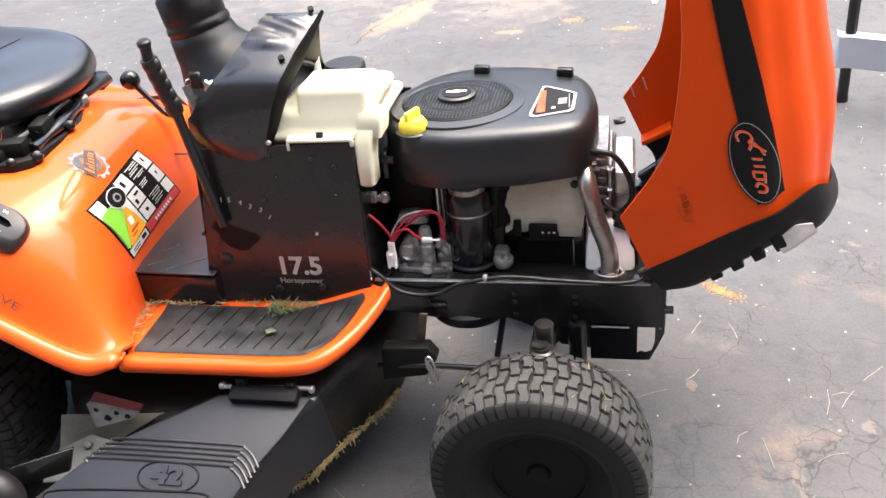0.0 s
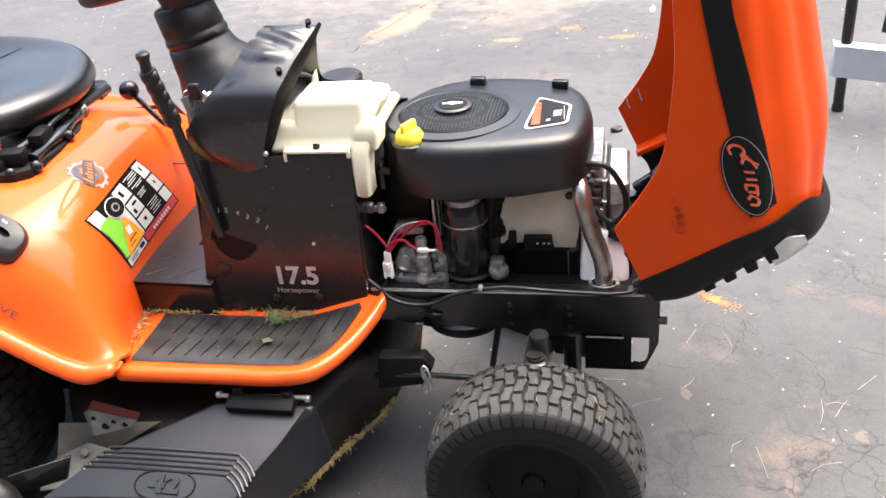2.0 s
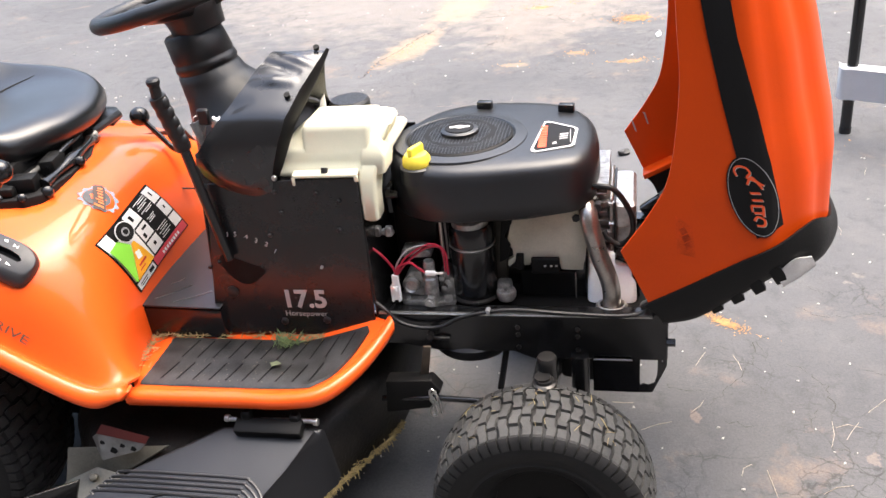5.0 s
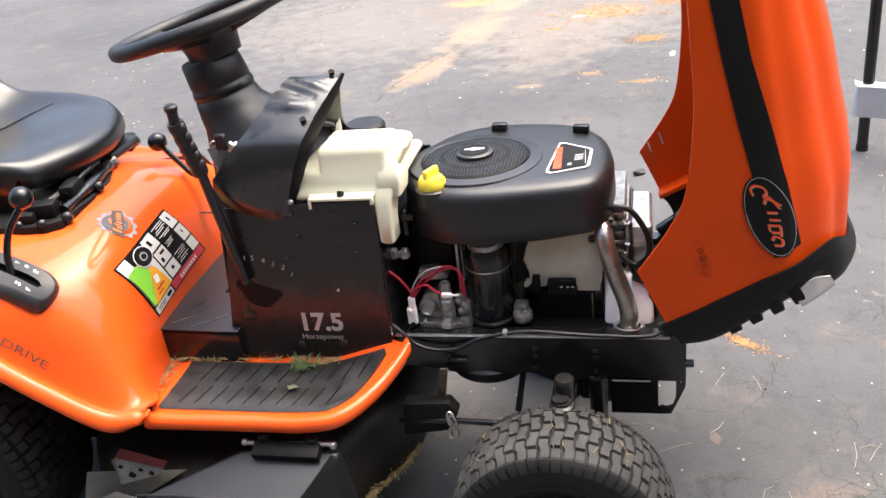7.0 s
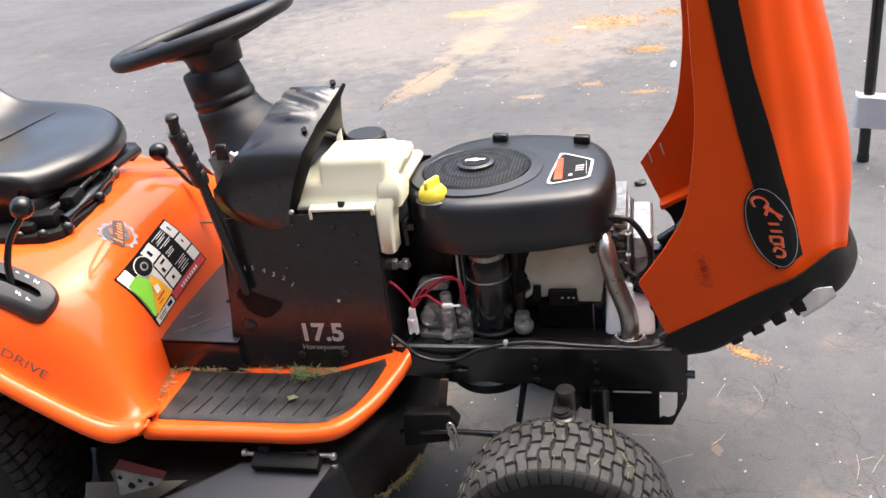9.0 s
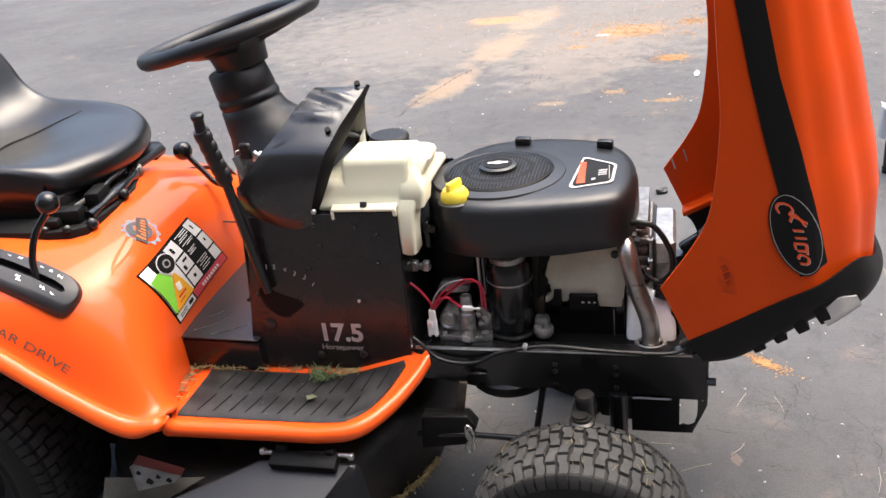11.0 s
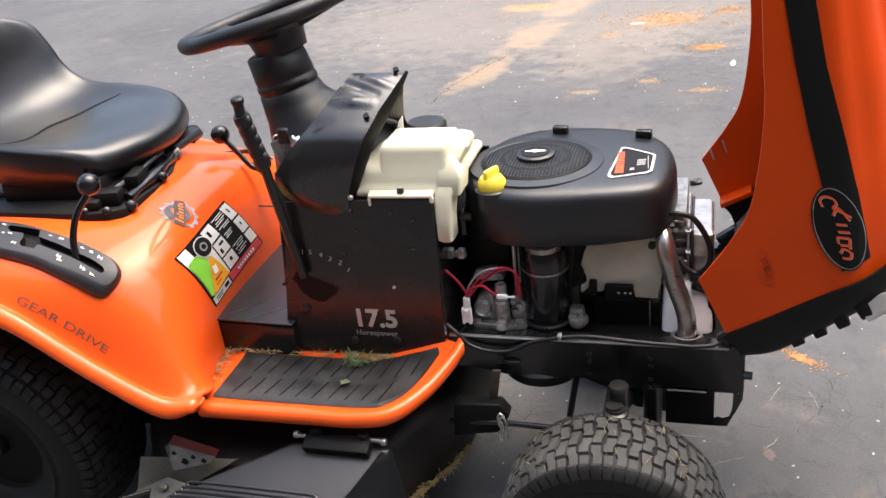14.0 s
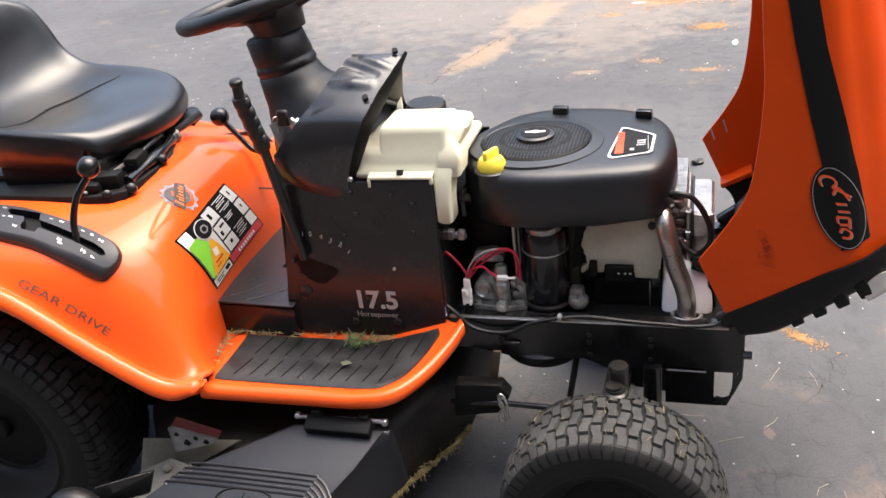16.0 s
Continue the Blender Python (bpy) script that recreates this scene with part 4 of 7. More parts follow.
# lift lever with finger grip
bm = B()
tube(bm, curve_pts([(-0.558, -0.222, 0.572), (-0.566, -0.227, 0.641), (-0.572, -0.235, 0.709), (-0.578, -0.248, 0.805)], 6), 0.0088, 12)
lever = part("lift_lever", bm, BLACKP, mower, "black deck lift lever with a ridged grip")
bm = B()
a, b = V(-0.577, -0.247, 0.795), V(-0.590, -0.266, 0.893)
pts, rs = [], []
for k in range(25):
    t = k / 24
    pts.append(a.lerp(b, t))
    rs.append(0.0128 + 0.0018 * abs(math.sin(t * math.pi * 5)) if t < 0.98 else 0.014)
tube(bm, pts, rs, 16)
for k in range(5):
    p = a.lerp(b, 0.16 + k * 0.175) + V(0.008, -0.003, 0.003)
    bmesh.ops.create_icosphere(bm, subdivisions=3, radius=0.0102, matrix=Matrix.Translation(p) @ Matrix.Diagonal((0.85, 0.85, 1.2, 1)))
part("grip", bm, BLACKM, lever, sharp=60)
bm = B()
rod(bm, b, b + V(0.001, -0.002, 0.020), 0.009, 14)
revolve(bm, [(0.009, 0), (0.011, 0.003), (0.011, 0.009), (0.008, 0.012), (0, 0.012)], b + V(0.001, -0.002, 0.019), (0, -0.1, 1), 16)
part("release_button", bm, BLACKM, lever)

# parking brake rod with ball knob
bm = B()
tube(bm, curve_pts([(-0.842, 0.08, 0.728), (-0.815, 0.08, 0.695), (-0.79, 0.078, 0.667), (-0.765, 0.075, 0.655), (-0.74, 0.07, 0.60)], 5), 0.0058, 10)
brake = part("brake_rod", bm, BLACKP, mower, "black parking brake rod with a ball knob")
bm = B()
bmesh.ops.create_uvsphere(bm, u_segments=24, v_segments=16, radius=0.020, matrix=Matrix.Translation((-0.849, 0.08, 0.738)))
part("ball_knob", bm, BLACKP, brake)

# ---- engine ----
OUT = [(-0.284, -0.03), (-0.272, -0.105), (-0.235, -0.155), (-0.165, -0.180), (-0.06, -0.172), (0.03, -0.155), (0.074, -0.130), (0.090, -0.075), (0.090, 0.01), (0.072, 0.085),
       (0.025, 0.145), (-0.06, 0.172), (-0.15, 0.170), (-0.22, 0.138), (-0.268, 0.065)]
ol = curve_pts([(x, y, 0) for x, y in OUT], 6, True)
cen = V(-0.10, -0.005, 0)
bm = B()
rings = []
for z, inset in ((0.618, 0.006), (0.625, 0.0), (0.655, 0.0), (0.688, 0.001), (0.701, 0.004), (0.709, 0.009), (0.7135, 0.016), (0.7165, 0.026), (0.719, 0.050)):
    rings.append([p + (cen - p).normalized() * inset + V(0, 0, z + (0.004 if p.x > -0.02 and z < 0.63 else 0)) for p in ol])
rings_solid(bm, rings)
engine = part("engine_cover", bm, COVER, mower, "dark grey plastic engine blower cover", sharp=50)
SC = V(-0.155, -0.033, 0.7195)
bm = B()
revolve(bm, [(0.122, -0.004), (0.120, 0.001), (0.100, 0.004), (0.097, 0.001), (0.097, -0.004)], SC, (0, 0, 1), 64)
part("screen_ring", bm, COVER, engine)
bm = B()
revolve(bm, [(0.0955, -0.003), (0.0955, 0.003), (0.092, 0.0055), (0.06, 0.009), (0.0, 0.010)], SC, (0, 0, 1), 64)
screen = part("rotating_screen", bm, INK, engine, "black perforated rotating screen")
bm = B()
for k in range(-15, 16):
    w = k * 0.006
    L = math.sqrt(max(0, 0.0915 ** 2 - w * w))
    def sz(x, y):
        r = math.hypot(x, y)
        return 0.0102 - 0.0045 * (r / 0.092) ** 2
    for a in (0, 1):
        pts = [(t * L, w) if a == 0 else (w, t * L) for t in (-1, -0.5, 0, 0.5, 1)]
        tube(bm, [SC + V(x, y, sz(x, y)) for x, y in pts], 0.0009, 4)
part("screen_mesh", bm, COVER, screen)
bm = B()
revolve(bm, [(0.034, 0.006), (0.034, 0.015), (0.031, 0.017), (0.0, 0.018)], SC, (0, 0, 1), 40)
part("screen_cap", bm, COVER, screen)
bm = B()
revolve(bm, [(0.026, 0.0172), (0.026, 0.0187), (0.0, 0.0192)], SC, (0, 0, 1), 36)
part("emblem_disc", bm, INK, screen)
bm = B()
poly_mark(bm, SC + V(0, 0, 0.0197), (1, 0.1, 0), (-0.1, 1, 0), [(-0.018, -0.003), (-0.008, -0.003), (0.0, -0.008), (0.009, -0.003), (0.018, -0.003), (0.018, 0.004), (0.008, 0.004), (0.0, 0.009), (-0.009, 0.004), (-0.018, 0.004)])
part("emblem_mark", bm, WHITE, screen)
bm = B()
revolve(bm, [(0.030, -0.03), (0.030, -0.002), (0.026, 0.0), (0.02, 0.002)], (-0.213, -0.14, 0.7135), (0, 0, 1), 28)
neck = part("oil_filler", bm, COVER, engine)
bm = B()
revolve(bm, [(0.0235, -0.004), (0.025, 0.0), (0.024, 0.012), (0.019, 0.019), (0, 0.022)], (-0.213, -0.14, 0.7145), (0, 0, 1), 28)
box(bm, (-0.213, -0.14, 0.736), (0.038, 0.011, 0.026), Matrix.Rotation(radians(65), 3, "Z"), 0.005, 2)
part("oil_cap", bm, YELLOW, neck, "yellow plastic oil filler cap")
for x, y in ((-0.132, 0.117), (0.027, 0.088)):
    bm = B()
    box(bm, (x, y, 0.724), (0.030, 0.016, 0.018), Matrix.Rotation(radians(-8), 3, "Z"), 0.003, 2)
    part("cover_clip", bm, BLACKP, engine)
LZ = 0.7205
shape = [(-0.013, -0.113), (0.046, -0.090), (0.052, -0.082), (0.054, -0.008), (0.048, 0.0), (0.0, 0.031), (-0.009, 0.030), (-0.021, -0.096), (-0.020, -0.107)]
lc = (sum(p[0] for p in shape) / 9, sum(p[1] for p in shape) / 9)


def label_part(name, polys, m, lift, parent, label=""):
    bm = B()
    for poly in polys:
        bm.faces.new([bm.verts.new((x, y, LZ + lift)) for x, y in poly])
    return part(name, bm, m, parent, label)


label = label_part("cover_label", [shape], WHITE, 0, engine, "black label with white border and red band")
label_part("label_field", [[(lc[0] + (x - lc[0]) * 0.88, lc[1] + (y - lc[1]) * 0.92) for x, y in shape]], INK, 0.0006, label)
BAND = [(0.0, 0.012), (0.012, 0.022), (0.023, 0.033), (0.034, 0.042), (0.044, 0.052), (0.054, 0.064), (0.066, 0.078), (0.080, 0.088), (0.090, 0.100)]
label_part("label_band", [[(-0.010 - 0.02 * a, -0.096 + a), (0.0045 - 0.05 * a, -0.094 + a), (0.0045 - 0.05 * b, -0.0945 + b), (-0.010 - 0.02 * b, -0.0965 + b)] for a, b in BAND], ORANGEP, 0.0012, label, "worn red lettering band")
label_part("label_bars", [[(0.024, y), (0.0385, y + 0.004), (0.0385, y + 0.004 + h), (0.024, y + h)] for y, h in ((-0.060, 0.005), (-0.051, 0.006), (-0.041, 0.007))] +
           [[(0.014, -0.082), (0.021, -0.080), (0.021, -0.070), (0.014, -0.072)], [(0.0440, -0.076), (0.0452, -0.075), (0.0412, -0.012), (0.0400, -0.012)]], PRINTW, 0.0012, label)

# engine block under the cover
bm = B()
rings_solid(bm, [slab_ring(-0.25, 0.03, -0.11, 0.12, 0.439, 0.03), slab_ring(-0.25, 0.03, -0.115, 0.12, 0.462, 0.03), slab_ring(-0.22, 0.03, -0.09, 0.12, 0.468, 0.03), slab_ring(-0.21, 0.03, -0.075, 0.12, 0.61, 0.03)])
block = part("engine_block", bm, BLACKM, mower, "cast engine block with a dark grey shroud")
bm = B()
prism(bm, [(-0.053, -0.122, 0.625), (0.078, -0.120, 0.625), (0.072, -0.120, 0.56), (0.064, -0.120, 0.494), (0.024, -0.122, 0.496), (0.021, -0.122, 0.512), (-0.030, -0.122, 0.511), (-0.032, -0.122, 0.505),
           (-0.072, -0.122, 0.503), (-0.071, -0.122, 0.515), (-0.060, -0.122, 0.521), (-0.062, -0.122, 0.540), (-0.074, -0.122, 0.546), (-0.066, -0.122, 0.570), (-0.060, -0.122, 0.60)], (0, 0.012, 0), 0.0015)
part("side_shroud", bm, SHROUD, block, "dusty beige metal cylinder shroud")
bm = B()
box(bm, (-0.003, -0.130, 0.510), (0.050, 0.012, 0.030), bev=0.002)
for x in (-0.003, 0.007, 0.016):
    box(bm, (x, -0.137, 0.512), (0.006, 0.004, 0.006), bev=0.001)
prism(bm, [(-0.068, -0.128, 0.503), (-0.047, -0.128, 0.503), (-0.047, -0.128, 0.526), (-0.055, -0.128, 0.528), (-0.058, -0.128, 0.512)], (0, 0.006, 0), 0.001)
box(bm, (-0.048, -0.129, 0.517), (0.013, 0.010, 0.030), bev=0.001)
prism(bm, [(-0.056, -0.125, 0.612), (-0.076, -0.125, 0.612), (-0.084, -0.125, 0.545), (-0.086, -0.125, 0.512), (-0.070, -0.125, 0.520), (-0.064, -0.125, 0.548), (-0.074, -0.125, 0.566), (-0.059, -0.125, 0.592)], (0, 0.005, 0), 0.001)
part("shroud_bracket", bm, RIMP, block)
bm = B()
prism(bm, [(-0.098, -0.112, 0.450), (-0.076, -0.112, 0.450), (-0.072, -0.112, 0.620), (-0.096, -0.112, 0.620)], (0, 0.03, 0), 0.006)
part("crankcase_rib", bm, mat("oily_olive_casting", (0.060, 0.056, 0.044), 0.45, 0.2, var=0.4, scale=50, bump=0.2), block)
bm = B()
for x in (-0.003, 0.008, 0.017):
    box(bm, (x, -0.1392, 0.5135), (0.0045, 0.001, 0.003), bev=0.0003)
part("bracket_tabs", bm, STEEL, block)
# dull black box stands in for the dark void below the shroud
bm = B()
box(bm, (0.0, -0.110, 0.465), (0.10, 0.02, 0.055), bev=0.003)
part("void_filler", bm, RIMP, block)
bm = B()
box(bm, (0.049, -0.122, 0.464), (0.0022, 0.003, 0.052), bev=0.0006)
part("filler_edge", bm, STEEL, block)
SX, SY = -0.132, -0.130
bm = B()
revolve(bm, [(0.0, 0.0), (0.0385, 0.0), (0.041, 0.004), (0.041, 0.103), (0.0388, 0.105), (0.0388, 0.108), (0.041, 0.110), (0.041, 0.140), (0.038, 0.146), (0.0, 0.147)], (SX, SY, 0.452), (0, 0, 1), 40)
starter = part("starter_motor", bm, BLACKP, block, "glossy black starter motor cylinder")
bm = B()
revolve(bm, [(0.033, 0.0), (0.033, 0.014), (0.03, 0.016), (0.0, 0.03)], (SX, SY - 0.004, 0.598), (0, -0.12, 1), 32)
part("starter_cap", bm, ALU, starter, "pale aluminium end cap")
bm = B()
revolve(bm, [(0.0388, 0.1045), (0.0418, 0.1055), (0.0418, 0.1075), (0.0388, 0.1085)], (SX, SY, 0.452), (0, 0, 1), 40)
part("starter_band", bm, STEEL, starter)
bm = B()
revolve(bm, [(0.043, 0.0), (0.046, 0.002), (0.046, 0.006), (0.042, 0.008)], (SX, SY, 0.450), (0, 0, 1), 32)
box(bm, (SX + 0.006, SY - 0.047, 0.456), (0.010, 0.004, 0.006), bev=0.001)
part("starter_foot", bm, GREASE, starter)
bm = B()
rod(bm, (-0.187, -0.13, 0.50), (-0.187, -0.13, 0.615), 0.0035, 10)
rod(bm, (-0.180, -0.125, 0.52), (-0.180, -0.125, 0.615), 0.002, 8)
part("control_rod", bm, STEEL, block)
# rough castings beside the starter
bm = B()
prism(bm, [(-0.272, -0.150, 0.446), (-0.262, -0.172, 0.446), (-0.20, -0.178, 0.446), (-0.165, -0.168, 0.446), (-0.165, -0.10, 0.446), (-0.27, -0.10, 0.446)], (0, 0, 0.012), 0.003)
part("casting_flange", bm, ALU, block, "rough cast aluminium flange")
bm = B()
prism(bm, [(-0.262, -0.150, 0.540), (-0.258, -0.150, 0.552), (-0.226, -0.150, 0.555), (-0.206, -0.150, 0.548), (-0.205, -0.150, 0.536), (-0.24, -0.150, 0.534)], (0, 0.03, 0), 0.003)
rod(bm, (-0.250, -0.148, 0.546), (-0.250, -0.160, 0.546), 0.005, 6)
part("casting", bm, ALU, block, "rough cast aluminium lug")
bm = B()
prism(bm, [(-0.262, -0.157, 0.458), (-0.264, -0.157, 0.486), (-0.252, -0.157, 0.506), (-0.225, -0.157, 0.512), (-0.218, -0.157, 0.458)], (0, 0.045, 0), 0.005)
revolve(bm, [(0.017, 0), (0.017, 0.008), (0.013, 0.011), (0.010, 0.008), (0, 0.008)], (-0.245, -0.156, 0.484), (0, -1, 0), 24)
part("casting", bm, ALU, block, "rough cast aluminium lug")
bm = B()
prism(bm, [(-0.196, -0.150, 0.458), (-0.196, -0.150, 0.500), (-0.184, -0.150, 0.508), (-0.168, -0.150, 0.492), (-0.166, -0.150, 0.458)], (0, 0.04, 0), 0.004)
for x, z in ((-0.189, 0.497), (-0.178, 0.490), (-0.185, 0.478)):
    rod(bm, (x, -0.149, z), (x, -0.160, z), 0.0052, 6)
part("casting", bm, ALU, block, "rough cast aluminium lug")
bm = B()
revolve(bm, [(0.0, 0), (0.0135, 0), (0.0135, 0.055), (0.011, 0.058), (0.011, 0.086), (0.009, 0.090), (0, 0.091)], (-0.207, -0.168, 0.450), (0, 0, 1), 22)
rod(bm, (-0.207, -0.180, 0.466), (-0.207, -0.192, 0.466), 0.0105, 6)
rod(bm, (-0.207, -0.190, 0.466), (-0.207, -0.197, 0.466), 0.0055, 12)
part("casting_post", bm, ALU, block, "aluminium post with a bolt")
bm = B()
revolve(bm, [(0.0, 0), (0.0150, 0), (0.0178, 0.006), (0.0182, 0.014), (0.0165, 0.0175), (0.012, 0.0165), (0, 0.0165)], (-0.074, -0.150, 0.452), (0, 0, 1), 28)
box(bm, (-0.078, -0.135, 0.466), (0.026, 0.026, 0.030), bev=0.006, segs=2)
for x, y in ((-0.080, -0.156), (-0.068, -0.157)):
    rod(bm, (x, y, 0.467), (x, y, 0.474), 0.0038, 6)
part("mount_lug", bm, ALU, block, "rounded aluminium mounting lug")
for x, y in ((-0.258, -0.162), (-0.178, -0.166)):
    bm = B()
    rod(bm, (x, y, 0.456), (x, y, 0.464), 0.0085, 6)
    part("mount_bolt", bm, STEEL, block)
bm = B()
box(bm, (-0.245, 0.05, 0.53), (0.10, 0.22, 0.18), bev=0.012, segs=2)
part("intake_housing", bm, BLACKM, block)
# cylinder head, spark lead and exhaust
bm = B()
box(bm, (0.098, -0.01, 0.575), (0.022, 0.13, 0.14), bev=0.006, segs=2)
head = part("cylinder_head", bm, ALU, block, "finned aluminium cylinder head")
for k in range(9):
    bm = B()
    box(bm, (0.080, -0.012, 0.506 + k * 0.0175), (0.058 - 0.006 * (k % 2), 0.152, 0.0045), bev=0.001)
    part("cooling_fin", bm, ALU, head)
bm = B()
box(bm, (0.1125, -0.018, 0.560), (0.006, 0.150, 0.124), bev=0.002)
part("head_plate", bm, COVERALU, head, "bright aluminium head plate")
bm = B()
rings_solid(bm, [slab_ring(0.117, 0.149, -0.084, 0.046, 0.509, 0.006), slab_ring(0.116, 0.1545, -0.090, 0.052, 0.514, 0.008), slab_ring(0.116, 0.1545, -0.090, 0.052, 0.531, 0.008), slab_ring(0.117, 0.151, -0.087, 0.050, 0.534, 0.008),
                 slab_ring(0.117, 0.151, -0.087, 0.050, 0.563, 0.008), slab_ring(0.116, 0.1555, -0.092, 0.052, 0.567, 0.008), slab_ring(0.116, 0.1555, -0.092, 0.052, 0.606, 0.008), slab_ring(0.118, 0.150, -0.086, 0.048, 0.612, 0.007)])
valve = part("valve_cover", bm, COVERALU, head, "bright cast valve cover")
bm = B()
box(bm, (0.1185, -0.020, 0.560), (0.005, 0.152, 0.112), bev=0.0015)
part("cover_gasket", bm, GREASE, head)
for y, z in ((-0.094, 0.612), (-0.094, 0.572), (-0.094, 0.515)):
    bm = B()
    rod(bm, (0.108, y + 0.004, z), (0.118, y + 0.004, z), 0.0048, 6)
    part("head_bolt", bm, STEEL, head)
bm = B()
box(bm, (0.105, -0.088, 0.548), (0.020, 0.012, 0.020), bev=0.002)
part("spark_plug", bm, STEEL, head)
bm = B()
tube(bm, curve_pts([(0.072, -0.108, 0.652), (0.095, -0.118, 0.658), (0.118, -0.120, 0.652), (0.137, -0.120, 0.626), (0.149, -0.118, 0.594), (0.147, -0.116, 0.562), (0.128, -0.112, 0.542), (0.108, -0.108, 0.551), (0.100, -0.100, 0.562)], 6), 0.0050, 10)
part("spark_lead", bm, BLACKM, head, "black rubber spark plug lead")
bm = B()
box(bm, (0.070, -0.105, 0.612), (0.044, 0.024, 0.046), bev=0.008, segs=2)
rod(bm, (0.090, -0.112, 0.622), (0.090, -0.130, 0.622), 0.008, 6)
rod(bm, (0.053, -0.112, 0.600), (0.053, -0.126, 0.600), 0.007, 6)
part("exhaust_flange", bm, BLACKM, block)
bm = B()
tube(bm, curve_pts([(0.066, -0.095, 0.618), (0.073, -0.124, 0.618), (0.079, -0.142, 0.594), (0.091, -0.146, 0.545), (0.108, -0.152, 0.497), (0.113, -0.156, 0.470), (0.113, -0.158, 0.445)], 7), 0.0160, 20)
pipe = part("exhaust_pipe", bm, PIPE, block, "bare steel exhaust pipe")
bm = B()
rings_solid(bm, [slab_ring(0.070, 0.156, -0.142, 0.1, 0.44, 0.012), slab_ring(0.070, 0.156, -0.140, 0.1, 0.448, 0.012), slab_ring(0.070, 0.154, -0.104, 0.1, 0.512, 0.014), slab_ring(0.076, 0.148, -0.092, 0.1, 0.519, 0.014)])
muffler = part("muffler", bm, SHINY, block, "bright aluminised muffler")
bm = B()
prism(bm, [(0.050, -0.12, 0.44), (0.067, -0.12, 0.44), (0.067, -0.12, 0.512), (0.060, -0.12, 0.514), (0.050, -0.12, 0.504)], (0, 0.2, 0), 0.001)
prism(bm, [(0.150, -0.12, 0.44), (0.162, -0.12, 0.44), (0.152, -0.12, 0.515), (0.122, -0.12, 0.525), (0.118, -0.12, 0.516), (0.146, -0.12, 0.505)], (0, 0.16, 0), 0.001)
part("muffler_bracket", bm, BLACKP, muffler)
bm = B()
tube(bm, curve_pts([(0.113 + 0.024 * math.cos(a), -0.16 + 0.018 * math.sin(a), 0.446) for a in [k * math.pi / 4 for k in range(8)]], 3, True), 0.004, 8, True)
part("pipe_gasket", bm, STEEL, pipe)
# carburettor bits behind the tank
bm = B()
for x in (-0.298, -0.277):
    box(bm, (x, -0.150, 0.590), (0.013, 0.014, 0.018), bev=0.002)
box(bm, (-0.287, -0.144, 0.584), (0.034, 0.010, 0.007), bev=0.001)
rod(bm, (-0.287, -0.145, 0.590), (-0.287, -0.156, 0.590), 0.004, 6)
part("linkage_bracket", bm, ALU, block)
bm = B()
rod(bm, (-0.277, -0.135, 0.655), (-0.255, -0.135, 0.655), 0.008, 10)
box(bm, (-0.272, -0.125, 0.645), (0.01, 0.03, 0.05), bev=0.002)
part("throttle_bracket", bm, BLACKP, block)

# wiring
def wire(name, pts, r, m, label=""):
    bm = B()
    tube(bm, curve_pts(pts, 7), r, 8)
    return part(name, bm, m, mower, label)


wire("wire", [(-0.308, -0.180, 0.576), (-0.287, -0.180, 0.556), (-0.270, -0.181, 0.532), (-0.266, -0.182, 0.518)], 0.0023, REDWIRE, "red insulated wire")
wire("wire", [(-0.264, -0.182, 0.518), (-0.246, -0.178, 0.539), (-0.222, -0.176, 0.560), (-0.200, -0.176, 0.572), (-0.181, -0.175, 0.571), (-0.173, -0.174, 0.556), (-0.172, -0.172, 0.540), (-0.173, -0.168, 0.512)], 0.0024, REDWIRE, "red insulated wire")
wire("wire", [(-0.262, -0.184, 0.522), (-0.250, -0.181, 0.546), (-0.226, -0.179, 0.566), (-0.204, -0.178, 0.577), (-0.186, -0.177, 0.576), (-0.177, -0.175, 0.560), (-0.177, -0.172, 0.520)], 0.0018, REDWIRE, "red insulated wire")
wire("wire", [(-0.266, -0.183, 0.520), (-0.258, -0.182, 0.536), (-0.237, -0.181, 0.542), (-0.225, -0.180, 0.532), (-0.212, -0.180, 0.522)], 0.0024, REDWIRE, "red insulated wire")
wire("wire", [(-0.271, -0.180, 0.514), (-0.259, -0.178, 0.544), (-0.238, -0.178, 0.567), (-0.212, -0.178, 0.576), (-0.190, -0.174, 0.574)], 0.0019, GREYP, "grey insulated wire")
bm = B()
box(bm, (-0.202, -0.181, 0.5215), (0.020, 0.008, 0.009), bev=0.002)
rod(bm, (-0.193, -0.181, 0.521), (-0.180, -0.178, 0.520), 0.0022, 8)
part("wire_splice", bm, WHITE, mower, "white crimped wire splice")
bm = B()
box(bm, (-0.270, -0.182, 0.482), (0.0175, 0.010, 0.030), bev=0.0015)
box(bm, (-0.268, -0.182, 0.506), (0.012, 0.008, 0.024), bev=0.0015)
box(bm, (-0.276, -0.182, 0.470), (0.005, 0.0115, 0.012), bev=0.001)
box(bm, (-0.264, -0.182, 0.470), (0.005, 0.0115, 0.012), bev=0.001)
box(bm, (-0.270, -0.188, 0.490), (0.006, 0.003, 0.010), bev=0.001)
part("wire_connector", bm, WHITE, mower, "white plastic wire connector")
wire("wiring_harness", [(-0.305, -0.205, 0.475), (-0.285, -0.210, 0.460), (-0.262, -0.212, 0.437), (-0.225, -0.214, 0.427), (-0.185, -0.213, 0.430), (-0.150, -0.210, 0.447), (-0.10, -0.205, 0.457), (-0.05, -0.203, 0.461),
      (0.02, -0.203, 0.456), (0.08, -0.203, 0.453), (0.13, -0.203, 0.452), (0.165, -0.20, 0.458), (0.178, -0.19, 0.475)], 0.0036, BLACKM, "black sleeved wiring harness")
